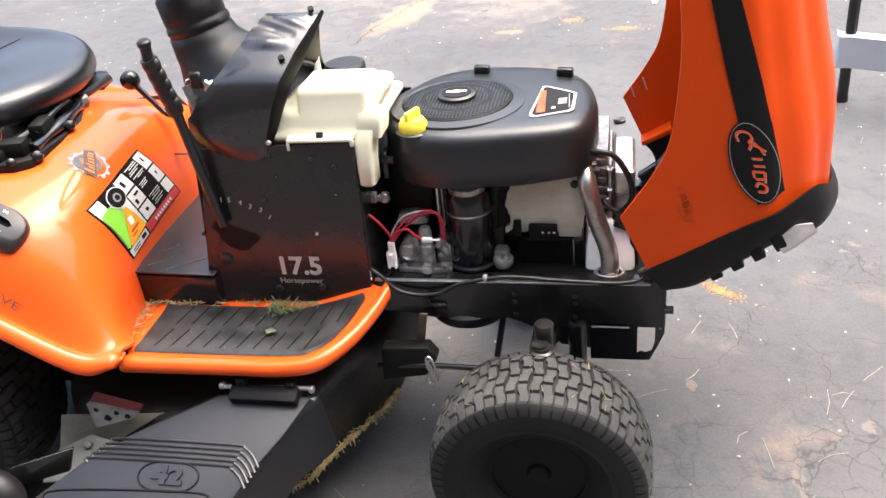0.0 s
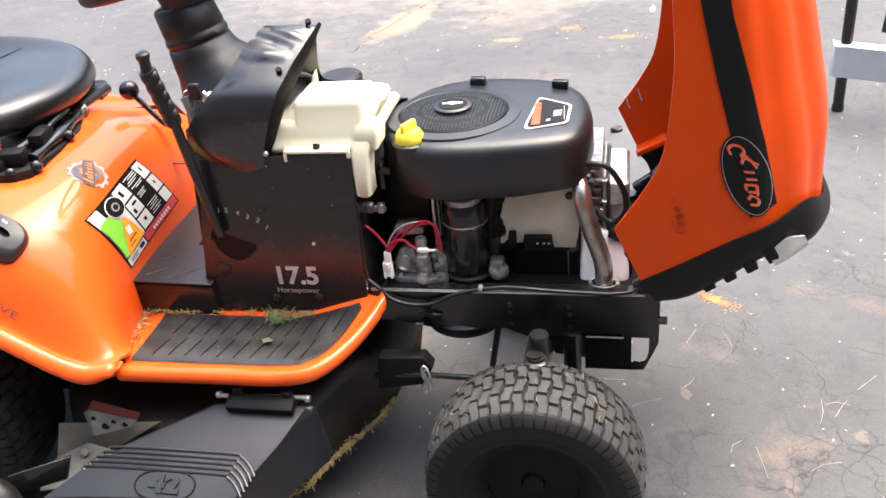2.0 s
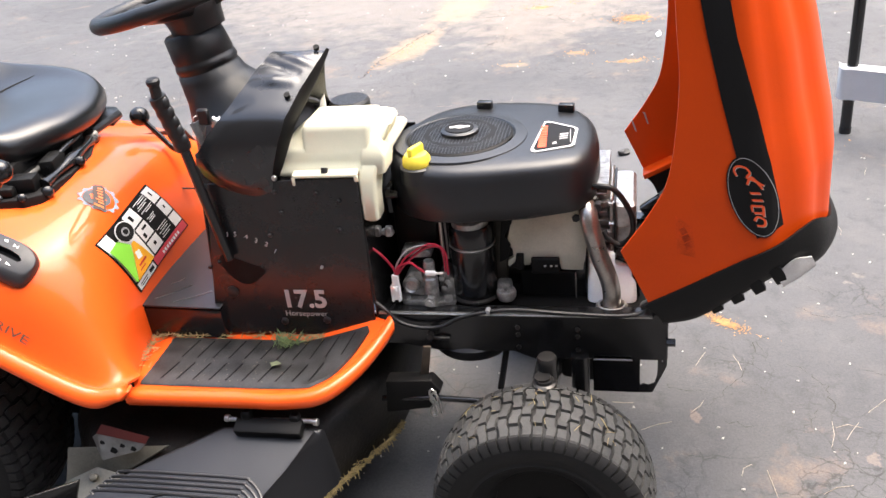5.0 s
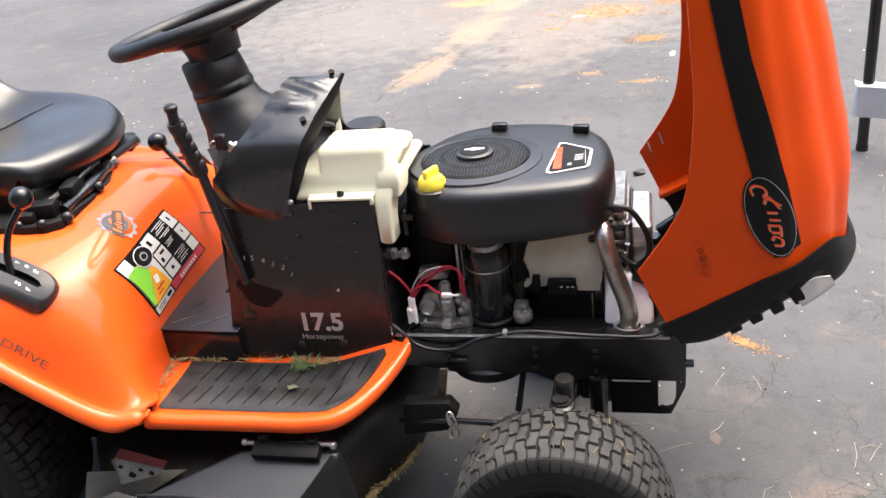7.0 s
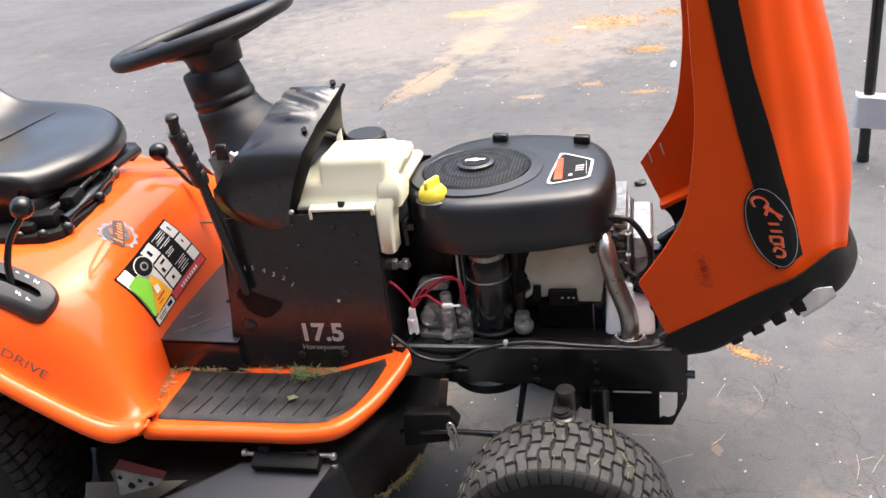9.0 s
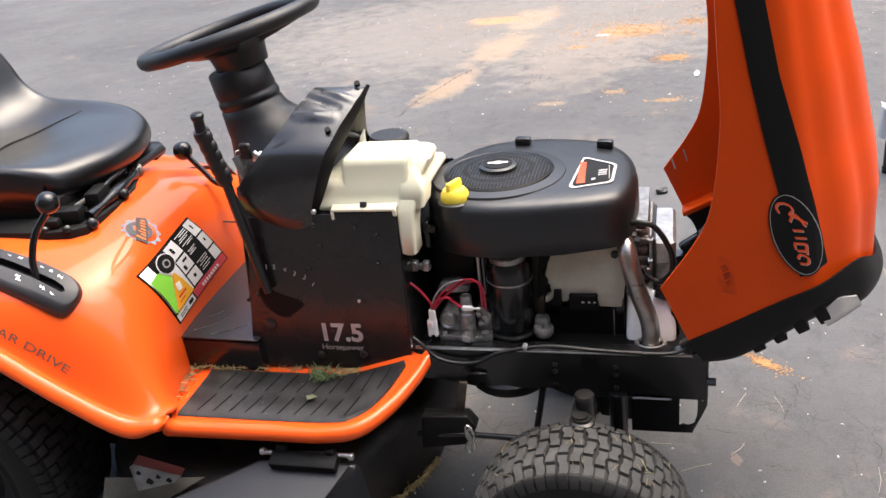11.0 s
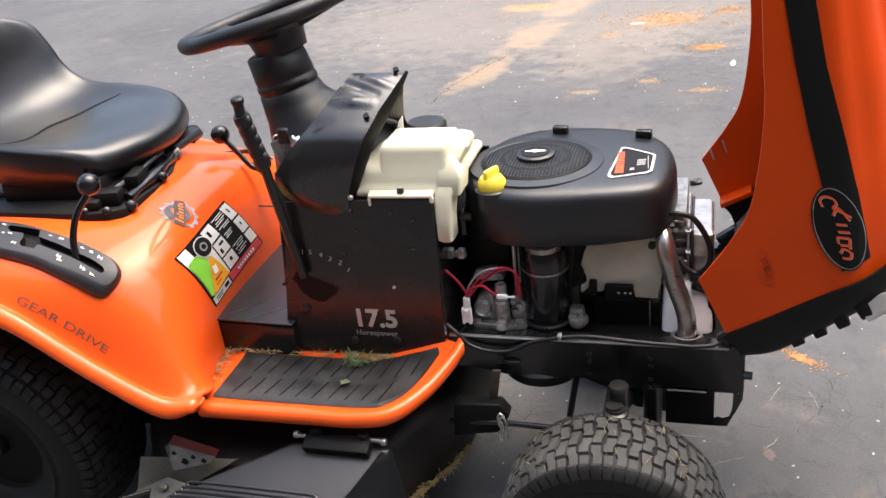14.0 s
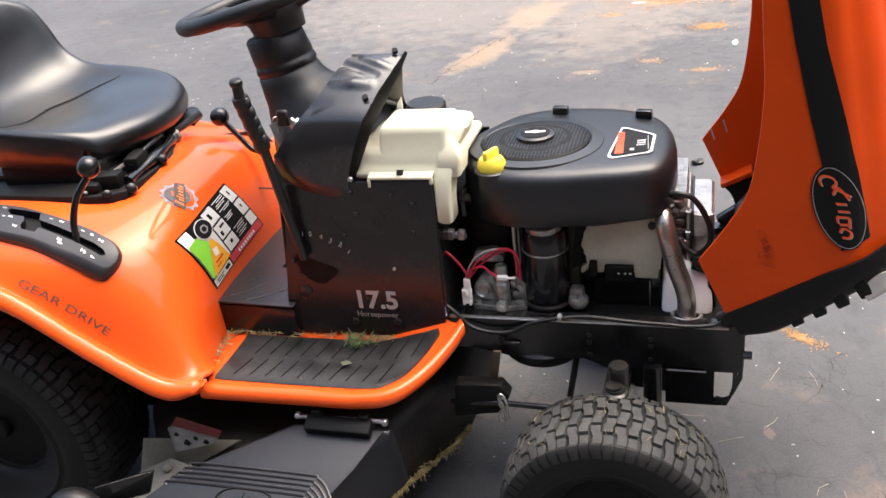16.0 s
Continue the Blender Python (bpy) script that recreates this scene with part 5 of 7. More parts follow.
wire("wire", [(-0.275, -0.185, 0.457), (-0.283, -0.19, 0.448), (-0.288, -0.20, 0.44)], 0.002, BLACKM)
bm = B()
box(bm, (-0.10, -0.203, 0.4575), (0.008, 0.013, 0.012), bev=0.002)
part("cable_clip", bm, GREYP, mower)
bm = B()
tube(bm, curve_pts([(-0.207, -0.205, 0.40), (-0.19, -0.21, 0.402), (-0.175, -0.206, 0.40)], 4), 0.003, 8)
rod(bm, (-0.21, -0.2, 0.405), (-0.21, -0.212, 0.405), 0.007, 8)
part("linkage_pin", bm, GREASE, mower)

# ---- hood, tipped forward ----
HR = [  # from the grille end upwards: near lower edge, panel, stripe, shoulder, crown of the near half
    [(0.174, -0.258, 0.515), (0.235, -0.258, 0.548), (0.300, -0.2525, 0.582), (0.360, -0.2485, 0.608), (0.415, -0.206, 0.622), (0.452, -0.15, 0.606), (0.468, -0.08, 0.594), (0.474, 0, 0.588)],
    [(0.131, -0.258, 0.609), (0.210, -0.258, 0.640), (0.290, -0.2525, 0.668), (0.352, -0.2465, 0.690), (0.408, -0.206, 0.705), (0.445, -0.155, 0.714), (0.466, -0.08, 0.718), (0.472, 0, 0.719)],
    [(0.176, -0.257, 0.677), (0.235, -0.256, 0.706), (0.295, -0.2525, 0.733), (0.345, -0.2445, 0.752), (0.396, -0.206, 0.766), (0.434, -0.155, 0.775), (0.456, -0.08, 0.779), (0.462, 0, 0.780)],
    [(0.203, -0.256, 0.740), (0.248, -0.254, 0.765), (0.293, -0.252, 0.790), (0.336, -0.2425, 0.808), (0.382, -0.205, 0.822), (0.420, -0.155, 0.832), (0.442, -0.08, 0.837), (0.448, 0, 0.838)],
    [(0.214, -0.255, 0.865), (0.244, -0.252, 0.877), (0.283, -0.25, 0.892), (0.320, -0.2405, 0.903), (0.364, -0.204, 0.913), (0.400, -0.155, 0.920), (0.422, -0.08, 0.924), (0.428, 0, 0.925)],
    [(0.208, -0.254, 0.965), (0.236, -0.251, 0.970), (0.270, -0.248, 0.976), (0.306, -0.2385, 0.981), (0.346, -0.203, 0.986), (0.380, -0.155, 0.990), (0.402, -0.08, 0.993), (0.408, 0, 0.994)],
    [(0.200, -0.253, 1.075), (0.226, -0.249, 1.076), (0.256, -0.246, 1.078), (0.290, -0.2365, 1.080), (0.328, -0.201, 1.082), (0.360, -0.155, 1.084), (0.382, -0.08, 1.086), (0.388, 0, 1.087)],
    [(0.190, -0.252, 1.190), (0.214, -0.248, 1.190), (0.242, -0.244, 1.190), (0.274, -0.2345, 1.190), (0.308, -0.199, 1.190), (0.338, -0.153, 1.190), (0.358, -0.08, 1.190), (0.364, 0, 1.190)]]
rows = [[V(*p) for p in r] + [V(p[0], -p[1], p[2]) for p in r[-2::-1]] for r in HR]
g = spline_rows(rows[:2], 7, 5)[:-1] + spline_rows(rows[1:], 7, 5)
n = len(g[0])
for r in g:  # two shallow flutes pressed along the top of the hood
    for j, p in enumerate(r):
        q = abs(j - (n - 1) / 2) / ((n - 1) / 2)
        d = (p - V(0.25, 0, p.z)).normalized()
        p -= d * (0.010 * math.exp(-((q - 0.33) / 0.06) ** 2) + 0.004 * math.exp(-((q - 0.52) / 0.04) ** 2))
bm = B()
sheet(bm, g)
HOOD = BVHTree.FromBMesh(bm)
bmesh.ops.solidify(bm, geom=bm.faces[:], thickness=0.004)
hood = part("hood", bm, HOODO, mower, "orange plastic hood tilted open with a black stripe", sharp=60)
# black grille nose
lo = [(0.200, -0.245, 0.466), (0.251, -0.245, 0.478), (0.312, -0.243, 0.518), (0.372, -0.232, 0.552), (0.430, -0.214, 0.567), (0.464, -0.150, 0.564), (0.484, -0.080, 0.560), (0.488, 0, 0.558)]
up = [V(p[0], p[1] * 1.012, p[2]) for p in HR[0]]
up[0] = V(0.168, -0.261, 0.510)
for k, dx, dz in ((3, 0.004, 0.008), (4, 0.007, 0.018), (5, 0.003, 0.012), (6, 0.003, 0.008), (7, 0.003, 0.008)):
    up[k] += V(dx, -0.004 if k < 7 else 0, dz)
lo = [V(*p) for p in lo]
mid = [a.lerp(b, 0.5) + V(0.006, -0.004, 0) for a, b in zip(up, lo)]
inn = [V(p.x * 0.97 + 0.005, p.y * 0.86, p.z + 0.006) for p in lo]
bm = B()
full = lambda r: r + [V(p.x, -p.y, p.z) for p in r[-2::-1]]
sheet(bm, spline_rows([full(r) for r in (up, mid, lo, inn)], 4, 5))
bmesh.ops.solidify(bm, geom=bm.faces[:], thickness=0.004)
nose = part("grille_nose", bm, NOSEB, hood, "black plastic grille nose", sharp=60)
bm = B()
sheet(bm, [[V(0.215, y, 0.48), V(0.30, y, 0.520), V(0.38, y, 0.556), V(0.445, y * 0.8, 0.592)] for y in (-0.205, -0.1, 0, 0.1, 0.205)])
part("grille_back", bm, NOSEB, nose)
for k in range(4):
    p = V(0.270 + k * 0.031, 0, 0.495 + k * 0.0185)
    for s in (-1, 1):
        bm = B()
        box(bm, (p.x + 0.008, s * -0.236, p.z + 0.010), (0.020, 0.026, 0.030), Matrix.Rotation(radians(-32), 3, "Y"), 0.003, 2)
        part("grille_rib", bm, NOSEB, nose)
for s in (-1, 1):
    bm = B()
    gl = [[V(0.366, s * 0.246, 0.560), V(0.392, s * 0.244, 0.587), V(0.420, s * 0.236, 0.588)], [V(0.380, s * 0.248, 0.541), V(0.404, s * 0.243, 0.556), V(0.429, s * 0.228, 0.569)],
          [V(0.374, s * 0.21, 0.538), V(0.398, s * 0.205, 0.552), V(0.424, s * 0.195, 0.566)]]
    sheet(bm, spline_rows(gl, 5, 5))
    bmesh.ops.solidify(bm, geom=bm.faces[:], thickness=0.004)
    part("headlight", bm, LENS, nose, "clear headlight lens", sharp=60)
# black stripe and oval emblem on both sides
for s in (-1, 1):
    bm = B()
    left = [(0.334, 0.629), (0.316, 0.694), (0.299, 0.757), (0.287, 0.800), (0.273, 0.850), (0.250, 0.942), (0.231, 1.03), (0.213, 1.11), (0.199, 1.185)]
    right = [(0.373, 0.645), (0.359, 0.702), (0.347, 0.748), (0.336, 0.785), (0.321, 0.838), (0.290, 0.938), (0.269, 1.03), (0.252, 1.11), (0.239, 1.185)]
    vs = [[bm.verts.new((a[0] + (b[0] - a[0]) * k / 4, s * 0.3, a[1] + (b[1] - a[1]) * k / 4)) for k in range(5)] for a, b in zip(left, right)]
    for a, b in zip(vs, vs[1:]):
        for k in range(4):
            bm.faces.new((a[k], a[k + 1], b[k + 1], b[k]))
    drape(bm, HOOD, (0, -s, 0), 0.0015, 3)
    part("stripe", bm, INK, hood, "matt black stripe decal")
    bo = V(0.325, s * 0.3, 0.698)
    bm = B()
    rr, uu = V(0.93, 0, -0.22), V(-0.235, 0, 0.97)
    bv = [bm.verts.new(bo + rr * x + uu * y) for x, y in ellipse(0.040, 0.069, 36)]
    bm.faces.new(bv)
    bmesh.ops.triangulate(bm, faces=bm.faces[:])
    bmesh.ops.subdivide_edges(bm, edges=bm.edges[:], cuts=3, use_grid_fill=True)
    drape(bm, HOOD, (0, -s, 0), 0.0021)
    badge = part("hood_emblem", bm, INK, hood, "black oval emblem with orange and white marks")
    bm = B()
    tube(bm, [bo + rr * x + uu * y for x, y in ellipse(0.0375, 0.066, 48)], 0.0005, 6, True)
    drape(bm, HOOD, (0, -s, 0), 0.0024)
    part("emblem_rim", bm, PRINTW, badge)
    strokes = [[(-0.020, 0.034), (-0.022, 0.044), (-0.014, 0.051), (-0.002, 0.050), (0.002, 0.042), (-0.004, 0.034), (0.008, 0.030), (0.020, 0.024)], [(-0.006, 0.022), (0.004, 0.036), (0.017, 0.018)], [(-0.004, 0.008), (0.012, 0.010)], [(-0.003, -0.004), (0.014, -0.002)],
               [(-0.006, -0.014), (0.012, -0.012)], [(-0.006, -0.024), (-0.006, -0.014)], [(0.010, -0.030), (0.012, -0.012)], [(-0.004, -0.026), (0.012, -0.024)], [(-0.006, -0.040), (0.000, -0.032), (0.010, -0.036), (0.008, -0.046), (-0.004, -0.048)]]
    for m, off, lift, wid in ((PRINTW, 0.0010, 0.0026, 0.0017), (ORANGEP, 0.0, 0.0030, 0.0018)):
        for st_ in strokes:
            bm = B()
            pts = curve_pts([(x + off, y - off, 0) for x, y in st_], 4)
            prev = None
            for i, p in enumerate(pts):
                d = (pts[min(i + 1, len(pts) - 1)] - pts[max(i - 1, 0)]).normalized()
                nn = V(-d.y, d.x, 0) * wid
                cur = [bm.verts.new(bo + rr * q.x + uu * q.y) for q in (p + nn, p - nn)]
                if prev:
                    bm.faces.new((prev[0], prev[1], cur[1], cur[0]))
                prev = cur
            drape(bm, HOOD, (0, -s, 0), lift)
            part("emblem_mark", bm, m, badge)
bm = B()
bm.faces.new([bm.verts.new((x, -0.3, z)) for x, z in ((0.213, 0.672), (0.238, 0.652), (0.246, 0.597), (0.217, 0.607))])
drape(bm, HOOD, (0, 1, 0), 0.0003, 4)
ghost = part("worn_sticker", bm, mat("dulled_orange_plastic", (0.56, 0.054, 0.007), 0.5, var=0.25, scale=40, spec=0.16), hood, "faded patch of a worn sticker")
bm = B()
for k in range(3):
    quad(bm, (0.226 + k * 0.004, -0.3, 0.645 - k * 0.013), (0.45, 0, -0.9), (0.9, 0, 0.45), -0.006, -0.005, 0.005, 0.004 + 0.002 * k)
drape(bm, HOOD, (0, 1, 0), 0.0006)
part("sticker_trace", bm, mat("dark_sticker_trace", (0.44, 0.044, 0.010), 0.6, var=0.4, scale=60, spec=0.12), ghost)
for x, z in ((0.148, 0.624), (0.172, 0.640)):
    bm = B()
    prism(bm, [(x - 0.004, 0.2495, z + 0.013), (x, 0.2495, z + 0.011), (x + 0.008, 0.2495, z - 0.014), (x + 0.005, 0.2495, z - 0.013)], (0, -0.001, 0))
    part("vent_slot", bm, LENS, hood)
# inner ledge and hinge straps
bm = B()
prism(bm, [(0.172, 0.215, 0.516), (0.232, 0.215, 0.546), (0.228, 0.215, 0.556), (0.168, 0.215, 0.526)], (0, 0.04, 0), 0.002)
part("hood_ledge", bm, HOODO, hood)
bm = B()
prism(bm, [(0.195, 0.0, 0.485), (0.23, 0.0, 0.50), (0.30, 0.0, 0.60), (0.285, 0.0, 0.61)], (0, 0.2, 0), 0.004)
part("hood_liner", bm, BLACKM, hood)
for s in (-1, 1):
    bm = B()
    box(bm, (0.195, s * 0.19, 0.46), (0.05, 0.02, 0.05), Matrix.Rotation(radians(-35), 3, "Y"), 0.004, 2)
    rod(bm, (0.19, s * 0.175, 0.452), (0.19, s * 0.21, 0.452), 0.008, 12)
    part("hood_hinge", bm, BLACKP, hood)

# ---- seat ----
def seat():
    """A moulded bucket seat: stations run from under the front lip over the pan and up the back."""
    bm = B()
    st = [  # centre x, z, edge x, z, half width
        (-0.960, 0.722, -1.010, 0.715, 0.150), (-0.928, 0.742, -0.985, 0.735, 0.172), (-0.922, 0.766, -0.980, 0.763, 0.180), (-0.936, 0.786, -0.992, 0.786, 0.186), (-0.975, 0.797, -1.025, 0.803, 0.200),
        (-1.05, 0.797, -1.08, 0.815, 0.213), (-1.13, 0.790, -1.145, 0.824, 0.218), (-1.20, 0.786, -1.21, 0.832, 0.215), (-1.26, 0.797, -1.25, 0.845, 0.210), (-1.305, 0.825, -1.28, 0.875, 0.205),
        (-1.335, 0.885, -1.302, 0.925, 0.202), (-1.355, 0.955, -1.326, 0.970, 0.190), (-1.370, 1.002, -1.356, 0.992, 0.155), (-1.385, 1.012, -1.385, 1.002, 0.125), (-1.400, 1.000, -1.400, 0.988, 0.13), (-1.405, 0.90, -1.390, 0.90, 0.17)]
    cols = [(0.95, 0.078), (1.0, 0.046), (1.0, 0.014), (0.975, 0.003), (0.90, -0.003), (0.70, 0), (0.40, 0), (0.2, 0), (0, 0)]
    cols = [(-v, d) for v, d in cols] + cols[-2::-1]
    rows = []
    for k, (cx_, cz_, ex, ez, w) in enumerate(st):
        t = min(1, max(0, (k - 7) / 4))
        dirn = V(-t, 0, -(1 - t)).normalized() if k > 2 else V(-0.8, 0, -0.2)
        rows.append([V(cx_, 0, cz_).lerp(V(ex, 0, ez), abs(v) ** 2.2) + V(0, w * v, 0) + dirn * d for v, d in cols])
    sheet(bm, spline_rows(rows, 4, 4))
    seat_tree = BVHTree.FromBMesh(bm)
    cushion = part("seat_cushion", bm, VINYL, mower, "black moulded vinyl bucket seat", sharp=80)
    bm = B()
    cpts = curve_pts([(-1.128, 0.165, 0), (-1.165, 0.115, 0), (-1.195, 0.055, 0), (-1.210, 0.0, 0), (-1.19, -0.10, 0), (-1.195, -0.155, 0)], 5)
    cz = []
    for p in cpts:
        h, _, _, _ = seat_tree.ray_cast(V(p.x, p.y, 1.2), V(0, 0, -1))
        cz.append(V(p.x, p.y, h.z if h is not None else 0.80))
    tube(bm, cz, [0.0008 + 0.0024 * math.sin(math.pi * k / (len(cz) - 1)) for k in range(len(cz))], 8)
    part("seat_crease", bm, INK, cushion)
    bm = B()
    box(bm, (-1.12, 0, 0.712), (0.34, 0.36, 0.018), bev=0.006)
    part("seat_pan", bm, BLACKM, cushion)
    bm = B()
    base = [(-0.960, 0.075), (-0.924, 0.008), (-0.900, -0.040), (-0.889, -0.131), (-0.891, -0.207), (-0.893, -0.226), (-0.917, -0.247), (-0.960, -0.256), (-1.22, -0.250), (-1.22, 0.16), (-1.04, 0.13)]
    prism(bm, [(x, y, 0.676) for x, y in base], (0, 0, 0.030), 0.005)
    foot = part("seat_base", bm, INK, cushion, "black plastic seat suspension base")
    bm = B()
    tube(bm, curve_pts([(-0.950, 0.040, 0.708), (-0.921, -0.020, 0.716), (-0.906, -0.110, 0.716), (-0.904, -0.195, 0.710)], 5), [0.010 + 0.003 * math.sin(k * 0.9) for k in range(16)], 10)
    part("slide_rail", bm, BLACKP, foot, "glossy black slide rail")
    for x, y, sx, sy, sz in ((-0.935, -0.205, 0.05, 0.035, 0.030), (-0.960, -0.230, 0.04, 0.03, 0.020), (-0.930, -0.120, 0.03, 0.06, 0.034), (-0.955, -0.020, 0.03, 0.05, 0.028)):
        bm = B()
        box(bm, (x, y, 0.704 + sz / 2), (sx, sy, sz), Matrix.Rotation(radians(12), 3, "Z"), 0.006, 2)
        part("suspension_lug", bm, RIMP, foot)
    bm = B()
    prism(bm, [(-1.01, 0.060, 0.700), (-0.985, 0.040, 0.700), (-0.965, -0.185, 0.700), (-1.18, -0.205, 0.700), (-1.18, 0.12, 0.700)], (0, 0, 0.045), 0.008)
    part("suspension_box", bm, INK, foot)
    bm = B()
    tube(bm, curve_pts([(-0.950, 0.010, 0.726), (-0.934, -0.03, 0.735), (-0.926, -0.09, 0.734), (-0.925, -0.150, 0.722)], 5), 0.0055, 10)
    part("adjuster_bar", bm, BLACKP, foot)
    bm = B()
    revolve(bm, [(0.010, -0.014), (0.0165, -0.010), (0.0185, 0.002), (0.0155, 0.012), (0, 0.016)], (-0.948, 0.040, 0.709), (0.5, -0.5, 0.7), 24)
    part("end_knob", bm, BLACKP, foot)
    for x, y, z, r in ((-0.892, -0.207, 0.702, 0.0115), (-0.893, -0.090, 0.712, 0.0105), (-0.922, -0.240, 0.705, 0.009), (-0.965, -0.246, 0.706, 0.008)):
        bm = B()
        revolve(bm, [(r, -0.014), (r, 0.003), (r * 0.8, 0.008), (r * 0.4, 0.010), (0, 0.0105)], (x, y, z), (0.6, -0.6, 0.4), 16)
        part("base_bolt", bm, BLACKP, foot)


seat()
bm = B()
prism(bm, [(x, y, 0.694) for x, y in ((-1.083, 0.248), (-1.005, 0.245), (-0.968, 0.204), (-0.957, 0.145), (-0.999, 0.150), (-1.08, 0.175))], (0, 0, 0.012), 0.003)
part("deck_cap", bm, VINYL, mower)

# ---- gear panel on the fender ----
bm = B()
top_edge = [(-1.15, -0.309), (-1.096, -0.316), (-1.05, -0.318), (-0.988, -0.327), (-0.927, -0.335), (-0.888, -0.341), (-0.855, -0.347), (-0.841, -0.355), (-0.837, -0.366),
            (-0.843, -0.381), (-0.856, -0.389), (-0.883, -0.391), (-0.93, -0.392), (-0.984, -0.389), (-1.035, -0.390), (-1.10, -0.388), (-1.19, -0.368), (-1.21, -0.335)]
low_edge = [(-1.15, -0.304), (-1.096, -0.311), (-1.05, -0.313), (-0.988, -0.322), (-0.927, -0.330), (-0.887, -0.336), (-0.852, -0.342), (-0.837, -0.351), (-0.833, -0.365),
            (-0.839, -0.384), (-0.853, -0.399), (-0.880, -0.403), (-0.925, -0.403), (-0.98, -0.398), (-1.035, -0.397), (-1.10, -0.395), (-1.195, -0.374), (-1.218, -0.337)]
slot = [(-1.062, -0.337), (-1.062, -0.329), (-1.029, -0.329), (-0.999, -0.330), (-0.990, -0.347), (-0.952, -0.353), (-0.920, -0.358), (-0.901, -0.361), (-0.877, -0.3625), (-0.860, -0.365), (-0.855, -0.370),
        (-0.860, -0.375), (-0.878, -0.374), (-0.907, -0.371), (-0.943, -0.368), (-0.980, -0.364), (-0.981, -0.376), (-1.007, -0.376), (-1.014, -0.368), (-1.014, -0.358), (-1.022, -0.346), (-1.048, -0.346)]


def on_fender(x, y, lift):
    p, nn, _, _ = FENDER.ray_cast(V(x, y, 1.2), V(0, 0, -1))
    if p is None:
        return V(x, y, 0.6)
    if nn.z < 0:
        nn = -nn
    return p + nn * lift


hi_pts = curve_pts([(x, y, 0) for x, y in top_edge], 5, True)
lo_pts = curve_pts([(x, y, 0) for x, y in low_edge], 5, True)
rings = []
for lift, k in ((-0.004, 0.0), (0.004, 0.05), (0.0115, 0.45), (0.0155, 0.85), (0.0175, 1.1), (0.018, 1.35)):
    rings.append([on_fender(a.x + (b.x - a.x) * k, a.y + (b.y - a.y) * k, lift) for a, b in zip(lo_pts, hi_pts)])
vs = sheet(bm, rings, 0, True)[-1]
rim = [bm.verts.new(on_fender(x, y, 0.018)) for x, y in slot]
loops = [bm.edges.get((vs[k], vs[k - 1])) for k in range(len(vs))] + [bm.edges.new((rim[k], rim[k - 1])) for k in range(len(rim))]
bmesh.ops.triangle_fill(bm, use_beauty=True, edges=loops, normal=(0.2, -0.3, 1))
panel = part("gear_panel", bm, SELECTG, fender, "dark grey plastic gear selector panel", sharp=50)
bm = B()
walls = sheet(bm, [[on_fender(x, y, h) for x, y in slot] for h in (0.0178, 0.003)], 0, True)
bm.faces.new(walls[-1])
bmesh.ops.triangulate(bm, faces=[f for f in bm.faces if len(f.verts) > 4])
part("selector_slot", bm, INK, panel, "deep black selector slot")
# small printed signs: two strokes and a slash, a wedge, or a pair of wedges
STROKES = {"n": [((-1, -1), (-0.55, -1), (-0.55, 1), (-1, 1)), ((0.55, -1), (1, -1), (1, 1), (0.55, 1)), ((-0.55, 1), (-0.55, 0.3), (0.55, -1), (0.55, -0.3))],
           "w": [((-0.8, 0.7), (-0.9, -0.7), (1.1, 0.0))],
           "v": [((0.8, 0.7), (-1.1, 0.0), (0.9, -0.7))],
           "b": [((-1.3, 0.9), (-1.3, -0.9), (-0.1, 0.0)), ((-0.1, 0.9), (-0.1, -0.9), (1.1, 0.0))],
           "o": [((-0.7, -0.8), (0.7, -0.8), (0.9, 0.1), (0.5, 0.8), (-0.6, 0.8))],
           "i": [((-0.9, -0.3), (0.9, -0.3), (0.9, 0.3), (-0.9, 0.3))]}
for x, y, sign in ((-1.074, -0.329, "n"), (-1.058, -0.354, "v"), (-1.043, -0.353, "b"), (-1.022, -0.373, "n"), (-0.972, -0.339, "i"), (-0.950, -0.340, "n"),
                   (-0.905, -0.348, "w"), (-0.888, -0.350, "o"), (-0.870, -0.354, "n"), (-0.933, -0.3765, "n"), (-0.928, -0.3815, "b"), (-0.887, -0.380, "b"), (-0.871, -0.3815, "w")):
    bm = B()
    for stroke in STROKES[sign]:
        bm.faces.new([bm.verts.new(on_fender(x + a * 0.0042, y + b * 0.0024 - a * 0.0006, 0.0186)) for a, b in stroke])
    part("gear_mark", bm, WHITE, panel)
bm = B()
tube(bm, curve_pts([(-0.903, -0.371, 0.672), (-0.902, -0.366, 0.710), (-0.892, -0.352, 0.750), (-0.866, -0.338, 0.786)], 6), 0.0062, 12)
shift = part("gear_lever", bm, BLACKP, fender, "black gear lever with a ball knob")
bm = B()
bmesh.ops.create_uvsphere(bm, u_segments=24, v_segments=16, radius=0.0195, matrix=Matrix.Translation((-0.863, -0.335, 0.799)))
part("ball_knob", bm, BLACKP, shift)

# raised words on the fender's side
bm = B()
wr, wu = V(0.813, 0, -0.582).normalized(), V(0.582, 0, 0.813).normalized()
wo = V(-0.917, -0.7, 0.581)
word(bm, "GEAR DRIVE", 0.0188, wo, wr, wu, 0, 0.0, 1.72)
bmesh.ops.triangulate(bm, faces=bm.faces[:])
for v in bm.verts:
    t = (v.co - wo).dot(wr)
    v.co += wu * (0.003 - t * t * 0.7)
drape(bm, FENDER, (0, 1, 0), 0.0016)
part("fender_lettering", bm, mat("dull_grey_lettering", (0.11, 0.075, 0.062), 0.45), fender, "dull grey words gear drive")

